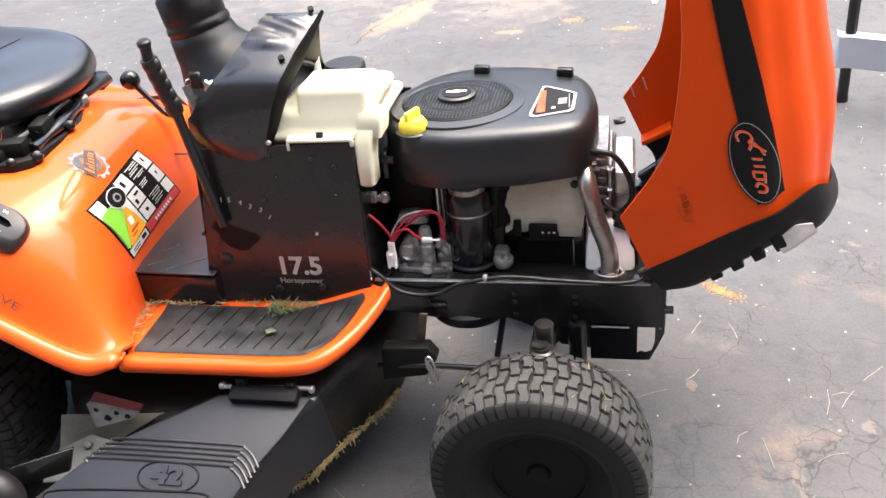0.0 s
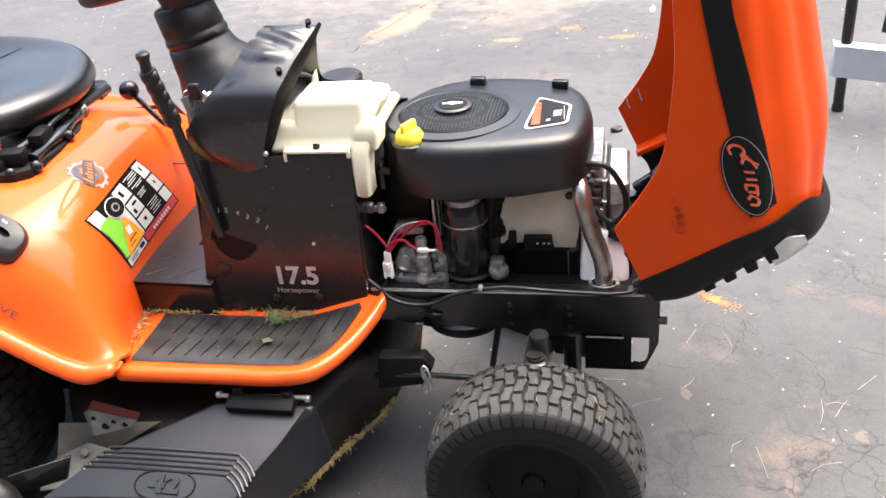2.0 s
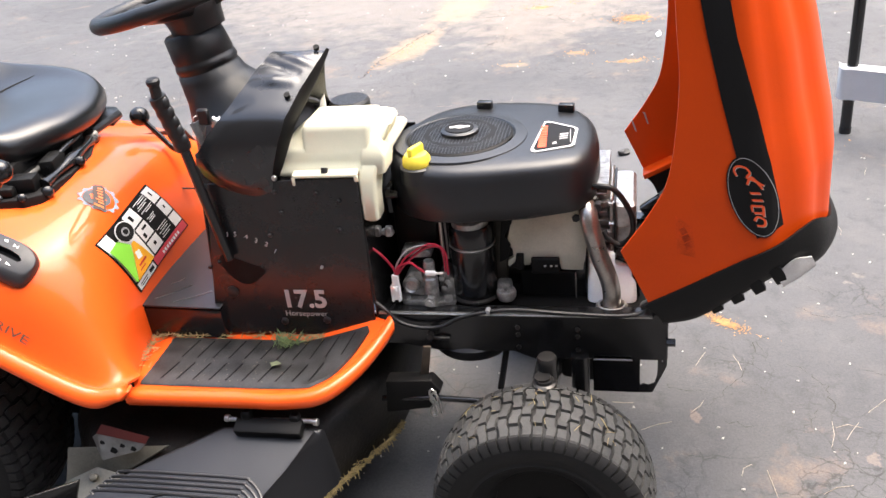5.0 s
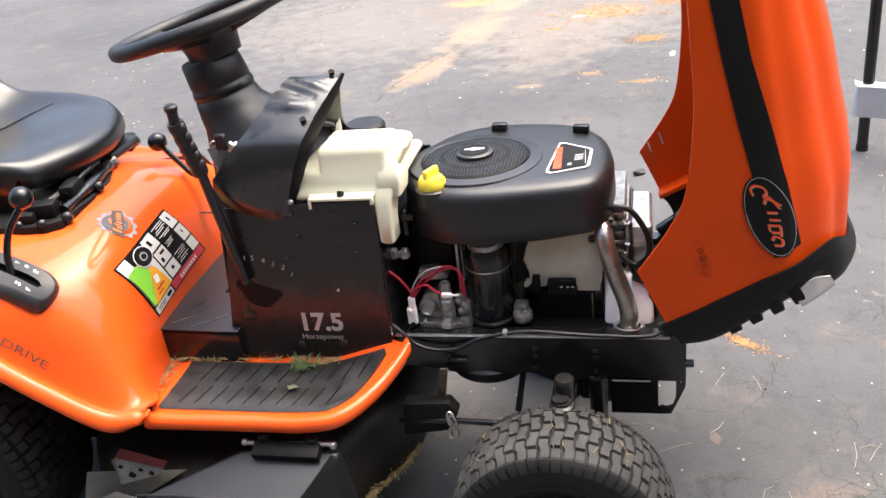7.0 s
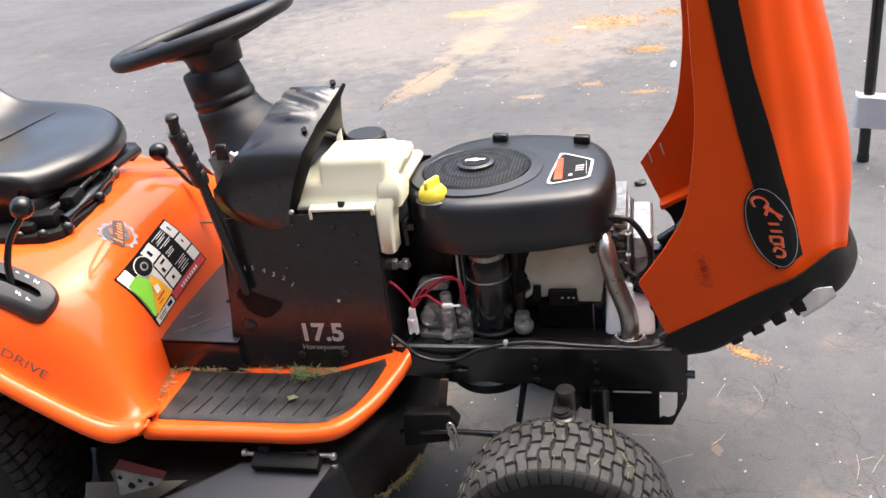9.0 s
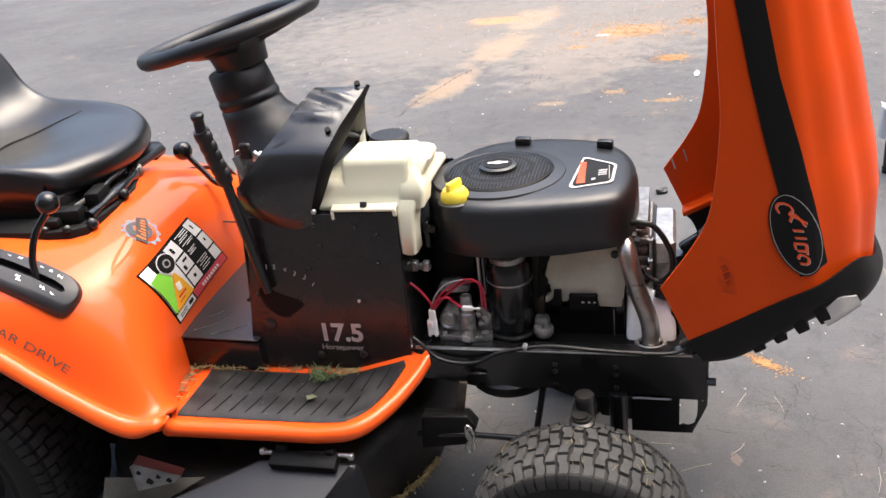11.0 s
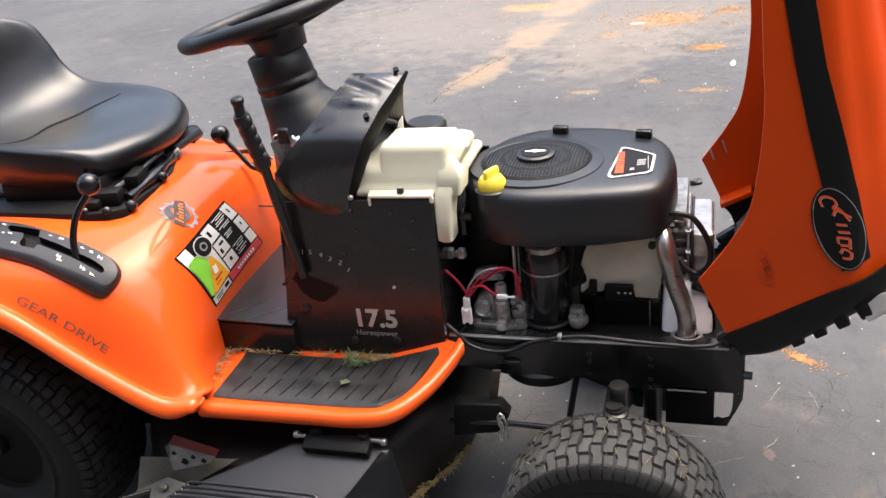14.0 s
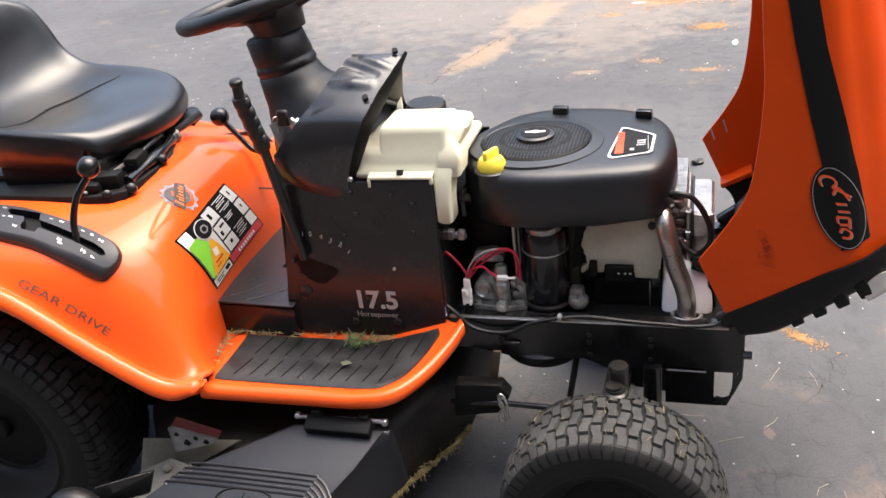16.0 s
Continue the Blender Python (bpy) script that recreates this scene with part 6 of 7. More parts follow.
# warning decal on the body's front slope
FO = V(-0.784, -0.135, 0.585)
TL, TT, TR, TB = [V(*p) for p in ((-0.786, -0.269, 0.625), (-0.794, -0.054, 0.645), (-0.769, 0.020, 0.516), (-0.758, -0.220, 0.496))]


def decal(name, cells, m, lift, parent, label=""):
    bm = B()
    for c in cells:
        vs = []
        for a, b in c:
            p = (TL * (1 - a) + TT * a) * (1 - b) + (TB * (1 - a) + TR * a) * b
            vs.append(bm.verts.new(p))
        bm.faces.new(vs)
        if len(cells) > 1:
            drape(bm, FENDER, (-1, 0.05, -0.25), lift, 3)
            part(name, bm, m, parent, label)
            bm = B()
    if len(cells) == 1:
        drape(bm, FENDER, (-1, 0.05, -0.25), lift, 4)
        return part(name, bm, m, parent, label)
    bm.free()


def cell(a0, b0, a1, b1):
    return [(a0, b0), (a1, b0), (a1, b1), (a0, b1)]


st = decal("safety_decal", [cell(0, 0, 1, 1)], INK, 0.0010, fender, "white safety decal with green and red fields")
decal("decal_field", [cell(0.02, 0.02, 0.16, 0.20), cell(0.02, 0.20, 0.41, 0.82), cell(0.02, 0.86, 0.35, 0.98)] +
      [cell(0.43, b0, 0.61, b1) for b0, b1 in ((0.04, 0.28), (0.31, 0.56), (0.59, 0.81))] + [cell(0.86, b0, 0.985, b1) for b0, b1 in ((0.03, 0.29), (0.32, 0.58), (0.61, 0.82))], WHITE, 0.0016, st)
decal("decal_field", [cell(0.37, 0.84, 0.985, 0.98)], mat("pink_red_print", (0.66, 0.055, 0.075), 0.45, var=0.06), 0.0016, st)
decal("decal_field", [[(0.02, 0.20), (0.16, 0.18), (0.25, 0.36), (0.04, 0.83), (0.02, 0.80)]], GREENP, 0.0052, st)
decal("decal_field", [[(0.26, 0.36), (0.31, 0.36), (0.35, 0.55), (0.38, 0.81), (0.05, 0.83)]], AMBERP, 0.0052, st)
decal("decal_field", [[(0.22, 0.48), (0.29, 0.50), (0.27, 0.62), (0.20, 0.60)]], WHITE, 0.0064, st)
LINES = [(0.06, 0.64, 0.84), (0.09, 0.70, 0.84), (0.13, 0.66, 0.84), (0.16, 0.64, 0.80), (0.22, 0.64, 0.84), (0.25, 0.70, 0.82), (0.34, 0.64, 0.78), (0.37, 0.66, 0.76), (0.40, 0.64, 0.76), (0.58, 0.64, 0.82), (0.62, 0.68, 0.82), (0.66, 0.64, 0.80), (0.71, 0.66, 0.82), (0.75, 0.64, 0.78)]
decal("decal_line", [cell(a0, b, a1, b + 0.014) for b, a0, a1 in LINES], WHITE, 0.0022, st)
decal("decal_line", [cell(0.48, 0.10, 0.52, 0.20), cell(0.50, 0.36, 0.58, 0.40), cell(0.46, 0.44, 0.50, 0.52), cell(0.50, 0.66, 0.54, 0.72), cell(0.91, 0.10, 0.93, 0.18), cell(0.91, 0.40, 0.93, 0.46), cell(0.24, 0.885, 0.32, 0.945), cell(0.06, 0.90, 0.20, 0.915), cell(0.06, 0.935, 0.18, 0.95)], INK, 0.0024, st)
decal("decal_line", [cell(0.16, 0.66, 0.30, 0.69), cell(0.14, 0.73, 0.24, 0.75)], REDP, 0.0064, st)
decal("decal_mark", [cell(0.52 + k * 0.042, 0.89, 0.548 + k * 0.042, 0.945) for k in range(8)], WHITE, 0.0022, st)
for rad, m, lift in ((1.0, WHITE, 0.0060), (0.90, INK, 0.0066), (0.42, GREYP, 0.0072), (0.26, INK, 0.0077)):
    bm = B()
    vs = []
    for k in range(24):
        t = 2 * math.pi * k / 24
        a, b = 0.31 + 0.125 * rad * math.cos(t), 0.178 + 0.155 * rad * math.sin(t)
        vs.append(bm.verts.new((TL * (1 - a) + TT * a) * (1 - b) + (TB * (1 - a) + TR * a) * b))
    bm.faces.new(vs)
    drape(bm, FENDER, (-1, 0.05, -0.25), lift)
    part("decal_dial", bm, m, st)
# gear-shaped emblem sticker
bm = B()
eo, er, eu = V(-0.814, -0.176, 0.674), V(0.12, 0.99, 0.0).normalized(), V(-0.81, 0.0, 0.58).normalized()
vs = []
for k in range(48):
    t = 2 * math.pi * k / 48
    r = 0.034 * (1.08 if (k // 2) % 2 else 0.94)
    vs.append(bm.verts.new(eo + er * r * math.cos(t) * 0.95 + eu * r * math.sin(t)))
bm.faces.new(vs)
drape(bm, FENDER, (-0.6, 0.1, -0.8), 0.0012)
es = part("round_sticker", bm, mat("blue_grey_print", (0.19, 0.225, 0.26), 0.4, var=0.3, scale=60), fender, "grey gear-shaped sticker with orange marks")
bm = B()
bm.faces.new([bm.verts.new(eo + er * (x * 0.0235 - 0.003) + eu * (y * 0.0235 + 0.003)) for x, y in ellipse(1, 1, 28)])
drape(bm, FENDER, (-0.6, 0.1, -0.8), 0.002)
part("sticker_disc", bm, mat("slate_print", (0.062, 0.060, 0.062), 0.5, var=0.3, scale=80), es)
ma, mb = (er * 0.80 + eu * 0.60).normalized(), (eu * 0.80 - er * 0.60).normalized()
bm = B()
bm.faces.new([bm.verts.new(eo + ma * x + mb * y) for x, y in ((-0.033, -0.010), (0.020, -0.011), (0.034, -0.008), (0.035, 0.009), (0.018, 0.011), (-0.031, 0.012))])
drape(bm, FENDER, (-0.6, 0.1, -0.8), 0.0025, 2)
part("sticker_band", bm, mat("brown_print", (0.050, 0.026, 0.018), 0.5), es)
bm = B()
for x0, h, w in ((-0.027, 0.017, 0.0045), (-0.018, 0.009, 0.0040), (-0.011, 0.013, 0.0030), (-0.004, 0.009, 0.0045), (0.005, 0.009, 0.0040), (0.013, 0.010, 0.0035), (0.020, 0.008, 0.0045)):
    bm.faces.new([bm.verts.new(eo + ma * x + mb * y) for x, y in ((x0, -0.006), (x0 + w, -0.006), (x0 + w + h * 0.3, -0.006 + h), (x0 + h * 0.3, -0.006 + h))])
drape(bm, FENDER, (-0.6, 0.1, -0.8), 0.0032)
part("sticker_marks", bm, mat("orange_print", (0.70, 0.17, 0.03), 0.45), es)
bm = B()
bmesh.ops.create_uvsphere(bm, u_segments=12, v_segments=8, radius=0.006, matrix=Matrix.Translation((-0.785, 0.045, 0.590)))
rod(bm, (-0.785, 0.045, 0.59), (-0.74, 0.075, 0.575), 0.0018, 6)
part("cable_tip", bm, BLACKM, fender)

# ---- cutting deck and discharge chute ----
edge = curve_pts([(-0.310, 0, 0), (-0.316, -0.152, 0), (-0.388, -0.307, 0), (-0.445, -0.415, 0), (-0.60, -0.435, 0), (-0.80, -0.41, 0), (-0.93, -0.30, 0), (-0.95, -0.1, 0)], 5)
fulle = edge + [V(p.x, -p.y, 0) for p in edge[::-1][1:-1]]
dc = V(-0.63, 0, 0)
rings = []
for z, k in ((0.135, 1.0), (0.137, 1.006), (0.20, 1.0), (0.255, 0.985), (0.275, 0.95), (0.284, 0.88), (0.286, 0.5)):
    rings.append([dc + (p - dc) * k + V(0, 0, z) for p in fulle])
bm = B()
rings_solid(bm, rings)
deck = part("cutting_deck", bm, DECKP, mower, "dusty black cutting deck with dried clippings", sharp=50)
bm = B()
random.seed(11)
strip = [edge[k // 3].lerp(edge[k // 3 + 1], k % 3 / 3) + V(0.003, -0.003, 0.140 + random.uniform(-0.002, 0.003)) for k in range(15, 48)]
tube(bm, strip, [random.uniform(0.002, 0.007) for _ in strip], 8, flat=0.45)
for k in range(420):
    i = random.uniform(4.5, 16)
    a, b = edge[int(i)], edge[int(i) + 1]
    p = a.lerp(b, i % 1) + V(0.004, -0.003, 0.136 + abs(random.gauss(0, 0.006)) + random.choice((0, 0, 0.004)))
    d = V(random.uniform(-1, 1), random.uniform(-1, 1), random.uniform(-0.3, 0.3)).normalized() * random.uniform(0.003, 0.009)
    if random.random() < 0.06:
        d = V(0.3, -0.2, -1) * random.uniform(0.008, 0.016)
    tube(bm, [p - d, p + d * 0.2 + V(0, 0, 0.002), p + d], 0.0009, 4)
tagged(part("caked_grass", bm, DRYGRASS, deck, "dried grass caked along the deck edge"), kind="stuff")

CH_S = 0.55


def chz(y):
    return 0.345 + CH_S * (y + 0.40)


bm = B()
top = [(-0.545, -0.400), (-0.365, -0.398), (-0.368, -0.412), (-0.425, -0.462), (-0.448, -0.512), (-0.485, -0.575), (-0.54, -0.66), (-0.93, -0.66), (-0.85, -0.60), (-0.75, -0.53), (-0.695, -0.474)]
a = [bm.verts.new((x, y, chz(y))) for x, y in top]
b = [bm.verts.new((x + (0.006 if 1 <= i <= 6 else -0.01), y + (0.02 if 1 <= i <= 6 else -0.01), chz(y) - (0.02 if i in (0, 10, 9, 8) else 0.13))) for i, (x, y) in enumerate(top)]
n = len(a)
bm.faces.new(a)
for k in range(n):
    bm.faces.new((a[k], a[(k + 1) % n], b[(k + 1) % n], b[k]))
es = [e for e in bm.edges if e.verts[0] in a and e.verts[1] in a]
bmesh.ops.bevel(bm, geom=es, offset=0.012, segments=3, affect="EDGES", profile=0.5)
chute = part("discharge_chute", bm, CHUTE, deck, "black plastic discharge chute raised on its hinge", sharp=50)
for k in range(5):
    y = -0.483 - k * 0.0078
    bm = B()
    x1, x0 = -0.478 - k * 0.004, -0.700 - k * 0.009
    tube(bm, curve_pts([(x0 - 0.016, y - 0.008, chz(y - 0.008) - 0.001), (x0, y, chz(y) - 0.0006), (x1 - 0.02, y, chz(y) - 0.0006), (x1 + 0.004, y - 0.004, chz(y - 0.004) - 0.0006), (x1 + 0.022, y - 0.016, chz(y - 0.016) - 0.0006), (x1 + 0.034, y - 0.030, chz(y - 0.030) - 0.002)], 4), 0.0031, 8)
    part("chute_rib", bm, CHUTE, chute)
bm = B()
word(bm, "42", 0.040, V(-0.597, -0.536, chz(-0.536) + 0.001), (1, 0, 0), (0, 0.876, 0.482), 0.003, 0.002, 1.35)
part("size_number", bm, CHUTE, chute, "raised number 42")
bm = B()
oval = [V(-0.597 + x, -0.536 + y * 0.876, chz(-0.536 + y * 0.876) + 0.001) for x, y in [(0.054 * math.copysign(abs(math.cos(t)) ** 0.7, math.cos(t)), 0.025 * math.sin(t)) for t in [2 * math.pi * k / 40 for k in range(40)]]]
tube(bm, oval, 0.0016, 6, True)
part("number_border", bm, INK, chute)
bm = B()
tube(bm, curve_pts([(-0.815, -0.585, chz(-0.585)), (-0.785, -0.566, chz(-0.566) + 0.001), (-0.55, -0.556, chz(-0.556) + 0.001), (-0.515, -0.566, chz(-0.566)), (-0.50, -0.585, chz(-0.585) + 0.002)], 4), 0.002, 6)
part("chute_rib", bm, INK, chute)
bm = B()
rod(bm, (-0.536, -0.398, 0.352), (-0.378, -0.398, 0.356), 0.0042, 10)
part("hinge_pin", bm, STEEL, deck, "bright steel chute hinge pin")
bm = B()
box(bm, (-0.458, -0.408, 0.345), (0.122, 0.03, 0.024), Matrix.Rotation(radians(25), 3, "X"), 0.004, 2)
box(bm, (-0.500, -0.398, 0.362), (0.018, 0.016, 0.022), bev=0.003)
box(bm, (-0.412, -0.398, 0.360), (0.018, 0.016, 0.018), bev=0.003)
part("hinge_bracket", bm, RIMP, deck)
for x in (-0.538, -0.376):
    bm = B()
    revolve(bm, [(0.006, -0.004), (0.007, 0), (0.006, 0.004)], (x, -0.398, 0.354), (1, 0, 0), 12)
    part("hinge_end", bm, STEEL, deck)
# side plate, bracket and warning decal beneath the body
bm = B()
prism(bm, [(-0.885, -0.43, 0.205), (-0.78, -0.43, 0.225), (-0.655, -0.415, 0.300), (-0.865, -0.415, 0.282)], (0, 0.004, -0.004), 0.001)
part("side_plate", bm, TANBOARD, deck, "dusty tan metal side plate")
bm = B()
prism(bm, [(-0.865, -0.45, 0.232), (-0.80, -0.435, 0.258), (-0.745, -0.44, 0.247), (-0.80, -0.50, 0.212), (-0.88, -0.50, 0.198)], (0, 0, -0.004), 0.001)
revolve(bm, [(0.008, 0), (0.008, 0.005), (0.005, 0.008), (0, 0.008)], (-0.800, -0.452, 0.247), (0, -0.4, 0.9), 14)
part("gauge_bracket", bm, TANBOARD, deck, "grey metal gauge wheel bracket with a bolt")
bm = B()
prism(bm, [(-0.80, -0.515, 0.245), (-0.79, -0.50, 0.285), (-0.87, -0.56, 0.29), (-0.90, -0.58, 0.25)], (0, 0.006, 0), 0.001)
part("gauge_arm", bm, BLACKP, deck)
bm = B()
bmesh.ops.create_uvsphere(bm, u_segments=28, v_segments=16, radius=0.055, matrix=Matrix.Translation((-0.885, -0.60, 0.262)) @ Matrix.Diagonal((1, 0.7, 1, 1)))
part("gauge_wheel", bm, BLACKM, deck, "black plastic deck gauge wheel")
# faded decal; its white and red are also dimmed for the body's shade
bm = B()
dn = [(-0.786, -0.436, 0.330), (-0.776, -0.434, 0.337), (-0.688, -0.430, 0.315), (-0.704, -0.434, 0.301), (-0.782, -0.438, 0.277)]
bm.faces.new([bm.verts.new(p) for p in dn])
bmesh.ops.solidify(bm, geom=bm.faces[:], thickness=0.001)
wd = part("deck_decal", bm, mat("shaded_white_print", (0.24, 0.235, 0.225), 0.55, var=0.3, scale=40), deck, "white and red triangular warning decal")
bm = B()
bm.faces.new([bm.verts.new(p) for p in ((-0.776, -0.4365, 0.338), (-0.761, -0.434, 0.358), (-0.678, -0.430, 0.331), (-0.688, -0.4325, 0.316))])
part("decal_field", bm, mat("faded_shaded_red_print", (0.12, 0.018, 0.017), 0.5), wd)
bm = B()
for x, z, r in ((-0.768, 0.321, 0.006), (-0.750, 0.304, 0.009), (-0.730, 0.316, 0.006), (-0.710, 0.310, 0.007)):
    bm.faces.new([bm.verts.new((x + r * a, -0.4395, z + r * b)) for a, b in ((-1, -0.5), (0.1, -0.9), (1, -0.2), (0.6, 0.5), (0, 0.9), (-0.5, 0.4))])
part("decal_marks", bm, INK, wd)
# front hanger of the deck
bm = B()
prism(bm, [(-0.287, -0.27, 0.346), (-0.202, -0.27, 0.351), (-0.186, -0.27, 0.328), (-0.208, -0.27, 0.289), (-0.294, -0.27, 0.274)], (0, 0.03, 0), 0.004)
part("deck_hanger", bm, RIMP, deck, "black steel front hanger of the deck")
bm = B()
prism(bm, [(-0.214, -0.25, 0.41), (-0.200, -0.25, 0.41), (-0.212, -0.25, 0.342), (-0.228, -0.25, 0.34)], (0, 0.006, 0), 0.001)
part("hanger_strap", bm, mat("rusty_strap", (0.05, 0.036, 0.024), 0.7, var=0.4, scale=60), deck, "rusty tan hanger strap")

# ---- grass on the foot rest ----
random.seed(21)
bm = B()
for k in range(64):
    o = V(-0.475 + random.gauss(0, 0.012), -0.245 + random.gauss(0, 0.006), FLOOR + 0.006)
    d = V(random.gauss(0, 0.55), random.gauss(-0.1, 0.45), random.uniform(0.5, 1.3)).normalized() * random.uniform(0.014, 0.036)
    tube(bm, [o, o + d * 0.6, o + d + V(0, 0, -0.003)], [0.0011, 0.0009, 0.0003], 4)
tuft = part("grass_tuft", bm, FRESHGRASS, None)
tagged(tuft, "small tuft of green grass lying on the foot rest", "grass")
bm = B()
for k in range(460):
    t = random.random()
    if t < 0.34:
        o = V(-0.742 + random.gauss(0, 0.009), random.uniform(-0.37, -0.22), FLOOR + 0.004 + random.uniform(0, 0.005))
    elif t < 0.72:
        o = V(-0.745 + abs(random.gauss(0, 0.075)), -0.222 + random.gauss(0, 0.005), FLOOR + 0.004 + random.uniform(0, 0.006))
    elif t < 0.86:
        o = V(random.gauss(-0.425, 0.03), -0.226 + random.gauss(0, 0.006), FLOOR + 0.004 + random.uniform(0, 0.006))
    else:
        o = V(random.uniform(-0.74, -0.36), -0.222 + random.gauss(0, 0.004), FLOOR + 0.004 + random.uniform(0, 0.004))
    d = V(random.gauss(0, 1), random.gauss(0, 0.7), random.gauss(0, 0.3)).normalized() * random.uniform(0.003, 0.011)
    tube(bm, [o - d, o + d], 0.0008, 3)
cl = part("grass_clippings", bm, DRYGRASS, None)
tagged(cl, "dry grass clippings scattered on the foot rest", "grass clippings", kind="stuff")
bm = B()
o = V(-0.470, -0.315, FLOOR + 0.0115)
lf = [(0.016, 0.002), (0.008, 0.008), (0.0, 0.012), (-0.006, 0.006), (-0.014, 0.004), (-0.008, -0.003), (-0.004, -0.011), (0.005, -0.006)]
prism(bm, [o + V(x, y, 0) * 0.75 for x, y in lf], (0, 0, 0.0006))
tagged(part("green_leaf", bm, mat("pale_green_leaf", (0.105, 0.125, 0.07), 0.6), None), "small pale green leaf on the foot pad", "leaf")

# ---- litter on the driveway ----
random.seed(31)
bm = B()
def flake(bm, o, s):
    a = random.uniform(0, 6.28)
    n = 5
    vs = []
    for k in range(n):
        t = a + 2 * math.pi * k / n
        r = s * random.uniform(0.55, 1.1) * (1.0 if k % 2 else 0.6)
        vs.append(bm.verts.new(o + V(r * math.cos(t), r * math.sin(t), random.uniform(0, 0.5) * s)))
    c = bm.verts.new(o + V(0, 0, 0.35 * s))
    for k in range(n):
        bm.faces.new((vs[k], vs[(k + 1) % n], c))


for cx_, cy_, rx, ry, num, s, turn in ((0.375, 0.468, 0.052, 0.015, 480, 0.0034, -40), (0.40, 0.455, 0.09, 0.03, 40, 0.0035, -40), (-0.10, 4.19, 0.40, 0.26, 520, 0.012, 0), (0.14, 3.49, 0.14, 0.09, 190, 0.010, 0), (0.285, 4.37, 0.12, 0.11, 90, 0.013, 0),
                                       (0.13, 2.71, 0.12, 0.05, 60, 0.008, 0), (-0.143, 2.88, 0.1, 0.05, 40, 0.008, 0), (-0.435, 2.72, 0.12, 0.05, 24, 0.007, 0), (-0.41, 3.84, 0.08, 0.06, 50, 0.009, 0), (-1.03, 4.75, 0.35, 0.2, 160, 0.010, 0),
                                       (-1.07, 3.05, 0.05, 0.4, 160, 0.006, -14), (0.8, 1.7, 0.1, 0.3, 14, 0.007, 0), (0.3, 4.9, 0.4, 0.2, 90, 0.012, 0)):
    for k in range(num):
        u, w = random.gauss(0, rx * 0.55), random.gauss(0, ry * 0.55)
        c_, s_ = math.cos(radians(turn)), math.sin(radians(turn))
        flake(bm, V(cx_ + u * c_ - w * s_, cy_ + u * s_ + w * c_, 0.001), s * random.uniform(0.5, 1.2))
random_state = random.getstate()
fl = B()
for k in range(70):
    flake(fl, V(random.uniform(-0.68, -0.42), random.uniform(-0.362, -0.236), FLOOR + 0.0042), random.uniform(0.0009, 0.0026))
tagged(part("dirt_flecks", fl, mat("dusty_fleck", (0.13, 0.12, 0.095), 0.9, var=0.4, scale=60), None), "tiny dry flecks scattered on the foot pad", "dirt", kind="stuff")
random.setstate(random_state)
tagged(part("leaf_litter", bm, LEAFM, None), "tan and yellow fallen leaves in loose patches on asphalt", "leaves", kind="stuff")
bm = B()
NEEDLES = [(0.307, 0.306, 66, 0.031), (0.39, 0.295, -76, 0.03), (0.126, 0.13, 0, 0.023), (0.20, 0.053, 26, 0.036), (0.292, 0.128, 56, 0.022), (0.54, -0.115, 26, 0.033), (0.557, 0.05, 80, 0.041), (0.60, 0.062, 59, 0.033), (0.42, -0.113, -82, 0.044), (0.375, -0.072, 57, 0.022)]
for k in range(110):
    if k < len(NEEDLES):
        x, y, a, L = NEEDLES[k]
        a = radians(a)
    else:
        x, y = (random.uniform(-0.7, 1.2), random.uniform(-0.7, 1.6)) if k < 60 else (random.uniform(-3, 1.6), random.uniform(1.6, 5))
        a, L = random.uniform(0, 3.14), random.uniform(0.015, 0.038)
    c = random.gauss(0, 0.004)
    d = V(math.cos(a), math.sin(a), 0)
    w = V(-d.y, d.x, 0)
    o = V(x, y, 0.0016)
    tube(bm, [o - d * L, o + w * c, o + d * L], 0.00055, 4)
tagged(part("pine_needles", bm, NEEDLE, None), "dry pine needles scattered over the asphalt", "needles", kind="stuff")
bm = B()
for k in range(520):
    y = random.uniform(-0.7, 1.5) if k < 210 else random.uniform(1.5, 6)
    x = random.uniform(-0.5, 1.2) if k < 210 else random.uniform(-3.5, 1.6)
    r = random.uniform(0.0012, 0.0034) * (1 if y < 1.5 else 1.5)
    bmesh.ops.create_icosphere(bm, subdivisions=1, radius=r, matrix=Matrix.Translation((x, y, r * 0.4)) @ Matrix.Rotation(random.uniform(0, 3), 4, "Z") @ Matrix.Diagonal((1.5, 0.9, 0.7, 1)))
tagged(part("pebbles", bm, PEBBLE, None), "small pale pebbles scattered on the driveway", "pebbles", kind="stuff")
bm = B()
bm2 = [(0.258, 3.08), (0.276, 3.09), (0.284, 3.15), (0.272, 3.19), (0.254, 3.14)]
prism(bm, [(x, y, 0.003) for x, y in bm2], (0, 0, 0.004), 0.001, 1)
tagged(part("paper_scrap", bm, WHITE, None), "white scrap of paper lying on the asphalt", "litter")
bm = B()
bmesh.ops.create_icosphere(bm, subdivisions=2, radius=0.02, matrix=Matrix.Translation((0.112, 1.572, 0.008)) @ Matrix.Rotation(0.6, 4, "Z") @ Matrix.Diagonal((1.2, 0.7, 0.7, 1)))
random.seed(8)
for v in bm.verts:
    v.co += V(random.uniform(-1, 1), random.uniform(-1, 1), random.uniform(-1, 1)) * 0.004
tagged(part("stone", bm, BLACKM, None), "small dark lump lying on the asphalt", "stone")
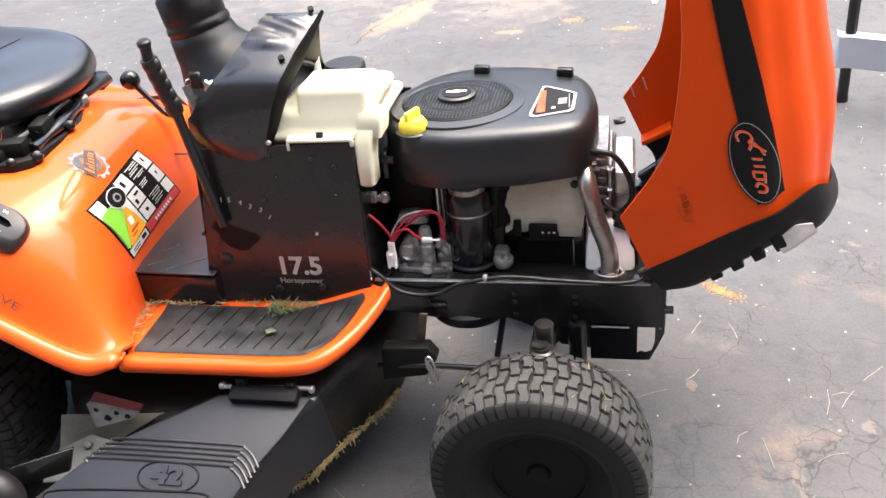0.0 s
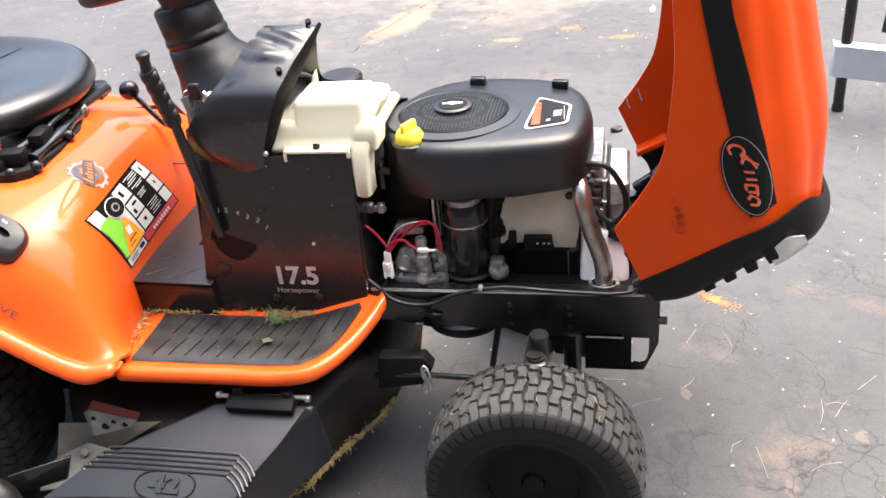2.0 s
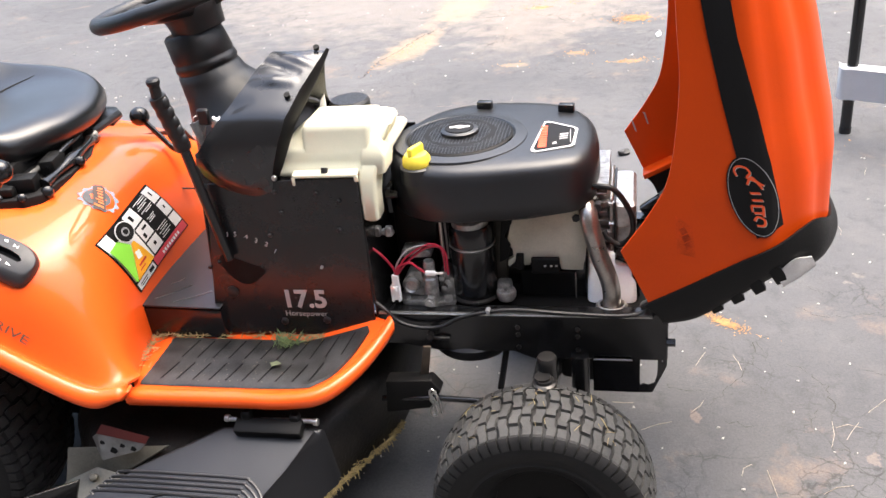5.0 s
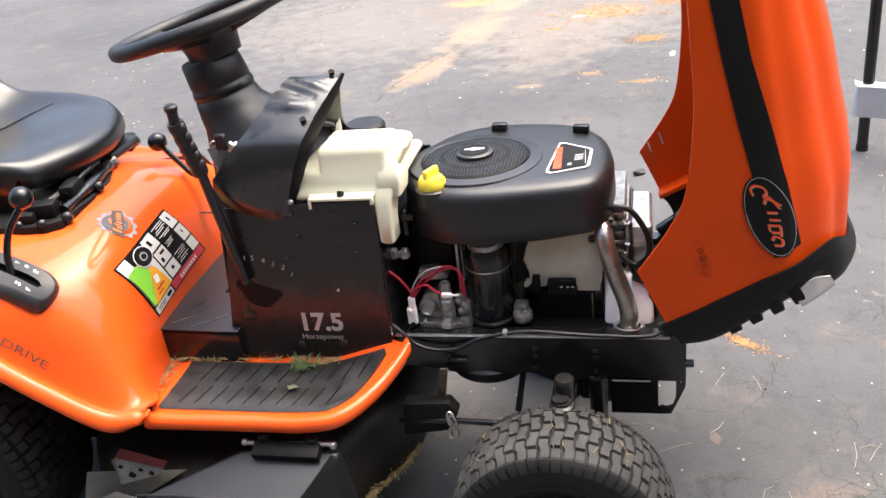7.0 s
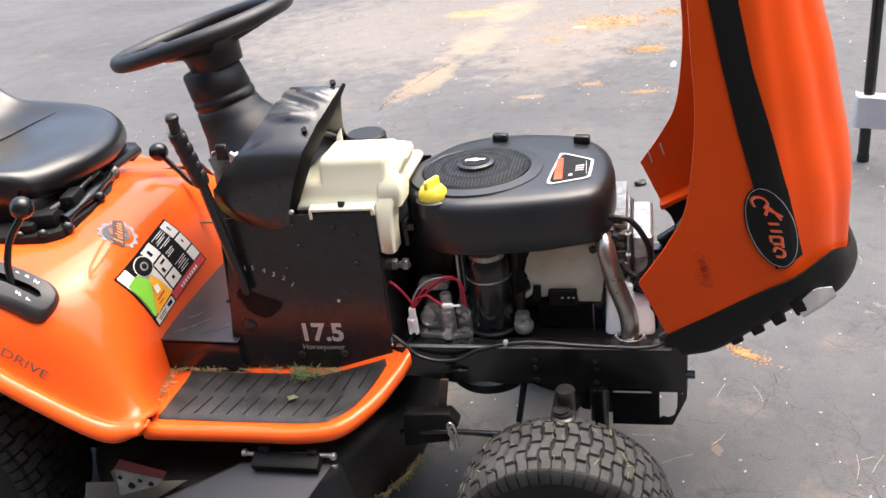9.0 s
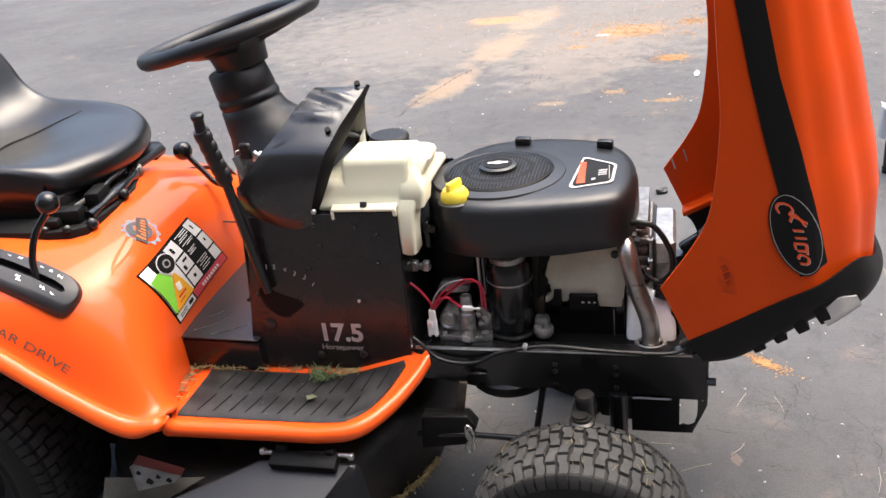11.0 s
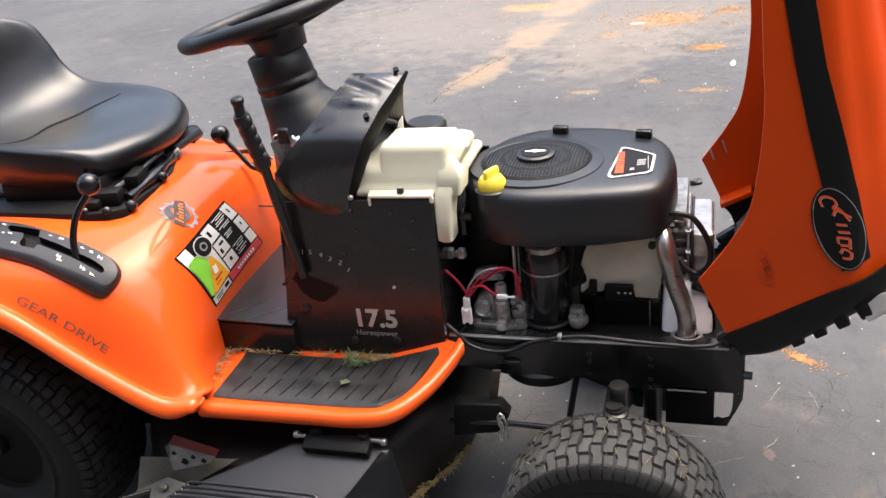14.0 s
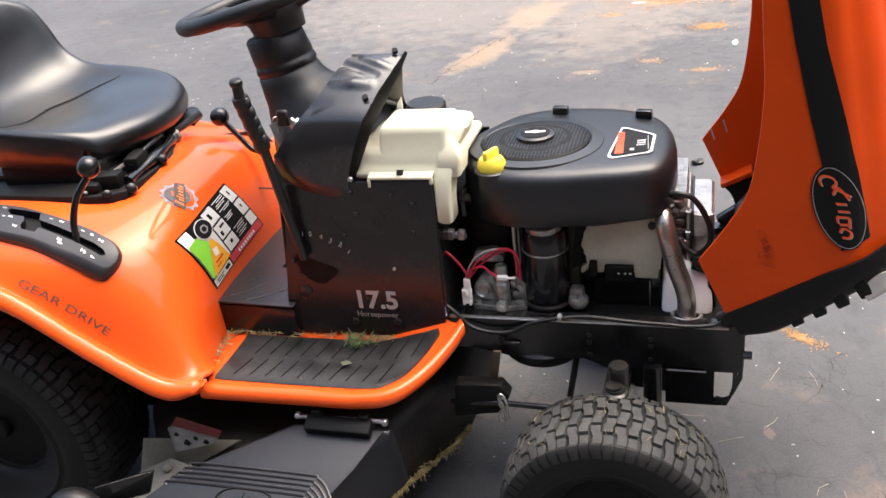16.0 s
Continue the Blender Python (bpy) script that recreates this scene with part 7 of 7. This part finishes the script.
# cracks
random.seed(41)
bm = B()
def crack(pts, w):
    p = []
    for a, b in zip(pts, pts[1:]):
        n = max(3, int(math.dist(a, b) / 0.011))
        for k in range(n):
            t = k / n
            p.append(V(a[0] + (b[0] - a[0]) * t + random.gauss(0, 0.0045), a[1] + (b[1] - a[1]) * t + random.gauss(0, 0.0045), 0.0012))
    prev = None
    for i in range(len(p) - 1):
        d = (p[i + 1] - p[i]).normalized()
        s = V(-d.y, d.x, 0) * w * random.uniform(0.1, 0.75) * (0.25 if i in (0, len(p) - 2) else 1)
        cur = (bm.verts.new(p[i] + s), bm.verts.new(p[i] - s))
        if prev:
            bm.faces.new((prev[0], prev[1], cur[1], cur[0]))
        prev = cur


crack([(0.21, 0.197), (0.284, 0.185), (0.343, 0.177)], 0.0016)
crack([(0.273, 0.103), (0.313, 0.132), (0.348, 0.166), (0.379, 0.224), (0.43, 0.32), (0.44, 0.40)], 0.0016)
crack([(0.342, 0.082), (0.378, 0.074), (0.427, 0.062)], 0.0018)
crack([(0.379, 0.224), (0.42, 0.21), (0.435, 0.193), (0.443, 0.15)], 0.0014)
crack([(0.50, 0.30), (0.543, 0.267), (0.579, 0.213), (0.574, 0.148), (0.565, 0.096)], 0.0015)
crack([(0.264, -0.199), (0.298, -0.188)], 0.0016)
crack([(0.28, 0.40), (0.34, 0.36), (0.40, 0.34)], 0.0014)
crack([(0.55, 0.55), (0.62, 0.50), (0.74, 0.52), (0.85, 0.46)], 0.0016)
crack([(0.66, 0.28), (0.74, 0.25), (0.80, 0.18)], 0.0016)
for k in range(16):
    x, y, a = random.uniform(0.2, 1.0), random.uniform(-0.3, 1.3), random.uniform(0, 6.28)
    pts = [(x, y)]
    for j in range(3):
        a += random.gauss(0, 0.6)
        pts.append((pts[-1][0] + 0.035 * math.cos(a), pts[-1][1] + 0.035 * math.sin(a)))
    crack(pts, 0.0013)
crack([(-1.183, 2.604), (-1.157, 2.879), (-1.094, 3.049), (-1.03, 3.311), (-0.953, 3.475)], 0.007)
tagged(part("cracks", bm, mat("crack_shadow_dirt", (0.03, 0.028, 0.027), 0.9), None), "thin dark cracks in the asphalt", "cracks", kind="stuff")

# ---- stand behind the mower ----
stand = thing("utility_stand", (0.9, 1.74, 0), "grey steel stand with black tubular legs", "stand")
for x, y in ((0.897, 1.735), (1.55, 1.60)):
    bm = B()
    rod(bm, (x, y, 0.004), (x, y, 0.95), 0.019, 18)
    rod(bm, (x, y, 0.0), (x, y, 0.02), 0.021, 18)
    part("leg", bm, BLACKP, stand, "black tubular steel leg")
bm = B()
pl = curve_pts([(0.852, 1.735, 0), (0.862, 1.71, 0), (0.90, 1.700, 0), (0.98, 1.66, 0), (1.10, 1.60, 0), (1.3, 1.55, 0), (1.56, 1.55, 0)], 5)
bk = [p + V(0.02, 0.06, 0) for p in pl]
sheet(bm, [[p + V(0, 0, 0.135) for p in pl], [p + V(0, 0, 0.245) for p in pl], [p + V(0.004, 0.008, 0.25) for p in pl], [p + V(0.01, 0.05, 0.25) for p in pl]])
bmesh.ops.solidify(bm, geom=bm.faces[:], thickness=0.006)
part("shelf", bm, STANDG, stand, "light grey curved sheet metal shelf", sharp=50)
bm = B()
tube(bm, curve_pts([(1.02, 1.75, 0.28), (1.03, 1.75, 0.36), (1.06, 1.75, 0.38)], 4), 0.012, 10)
part("strap", bm, BLACKM, stand)
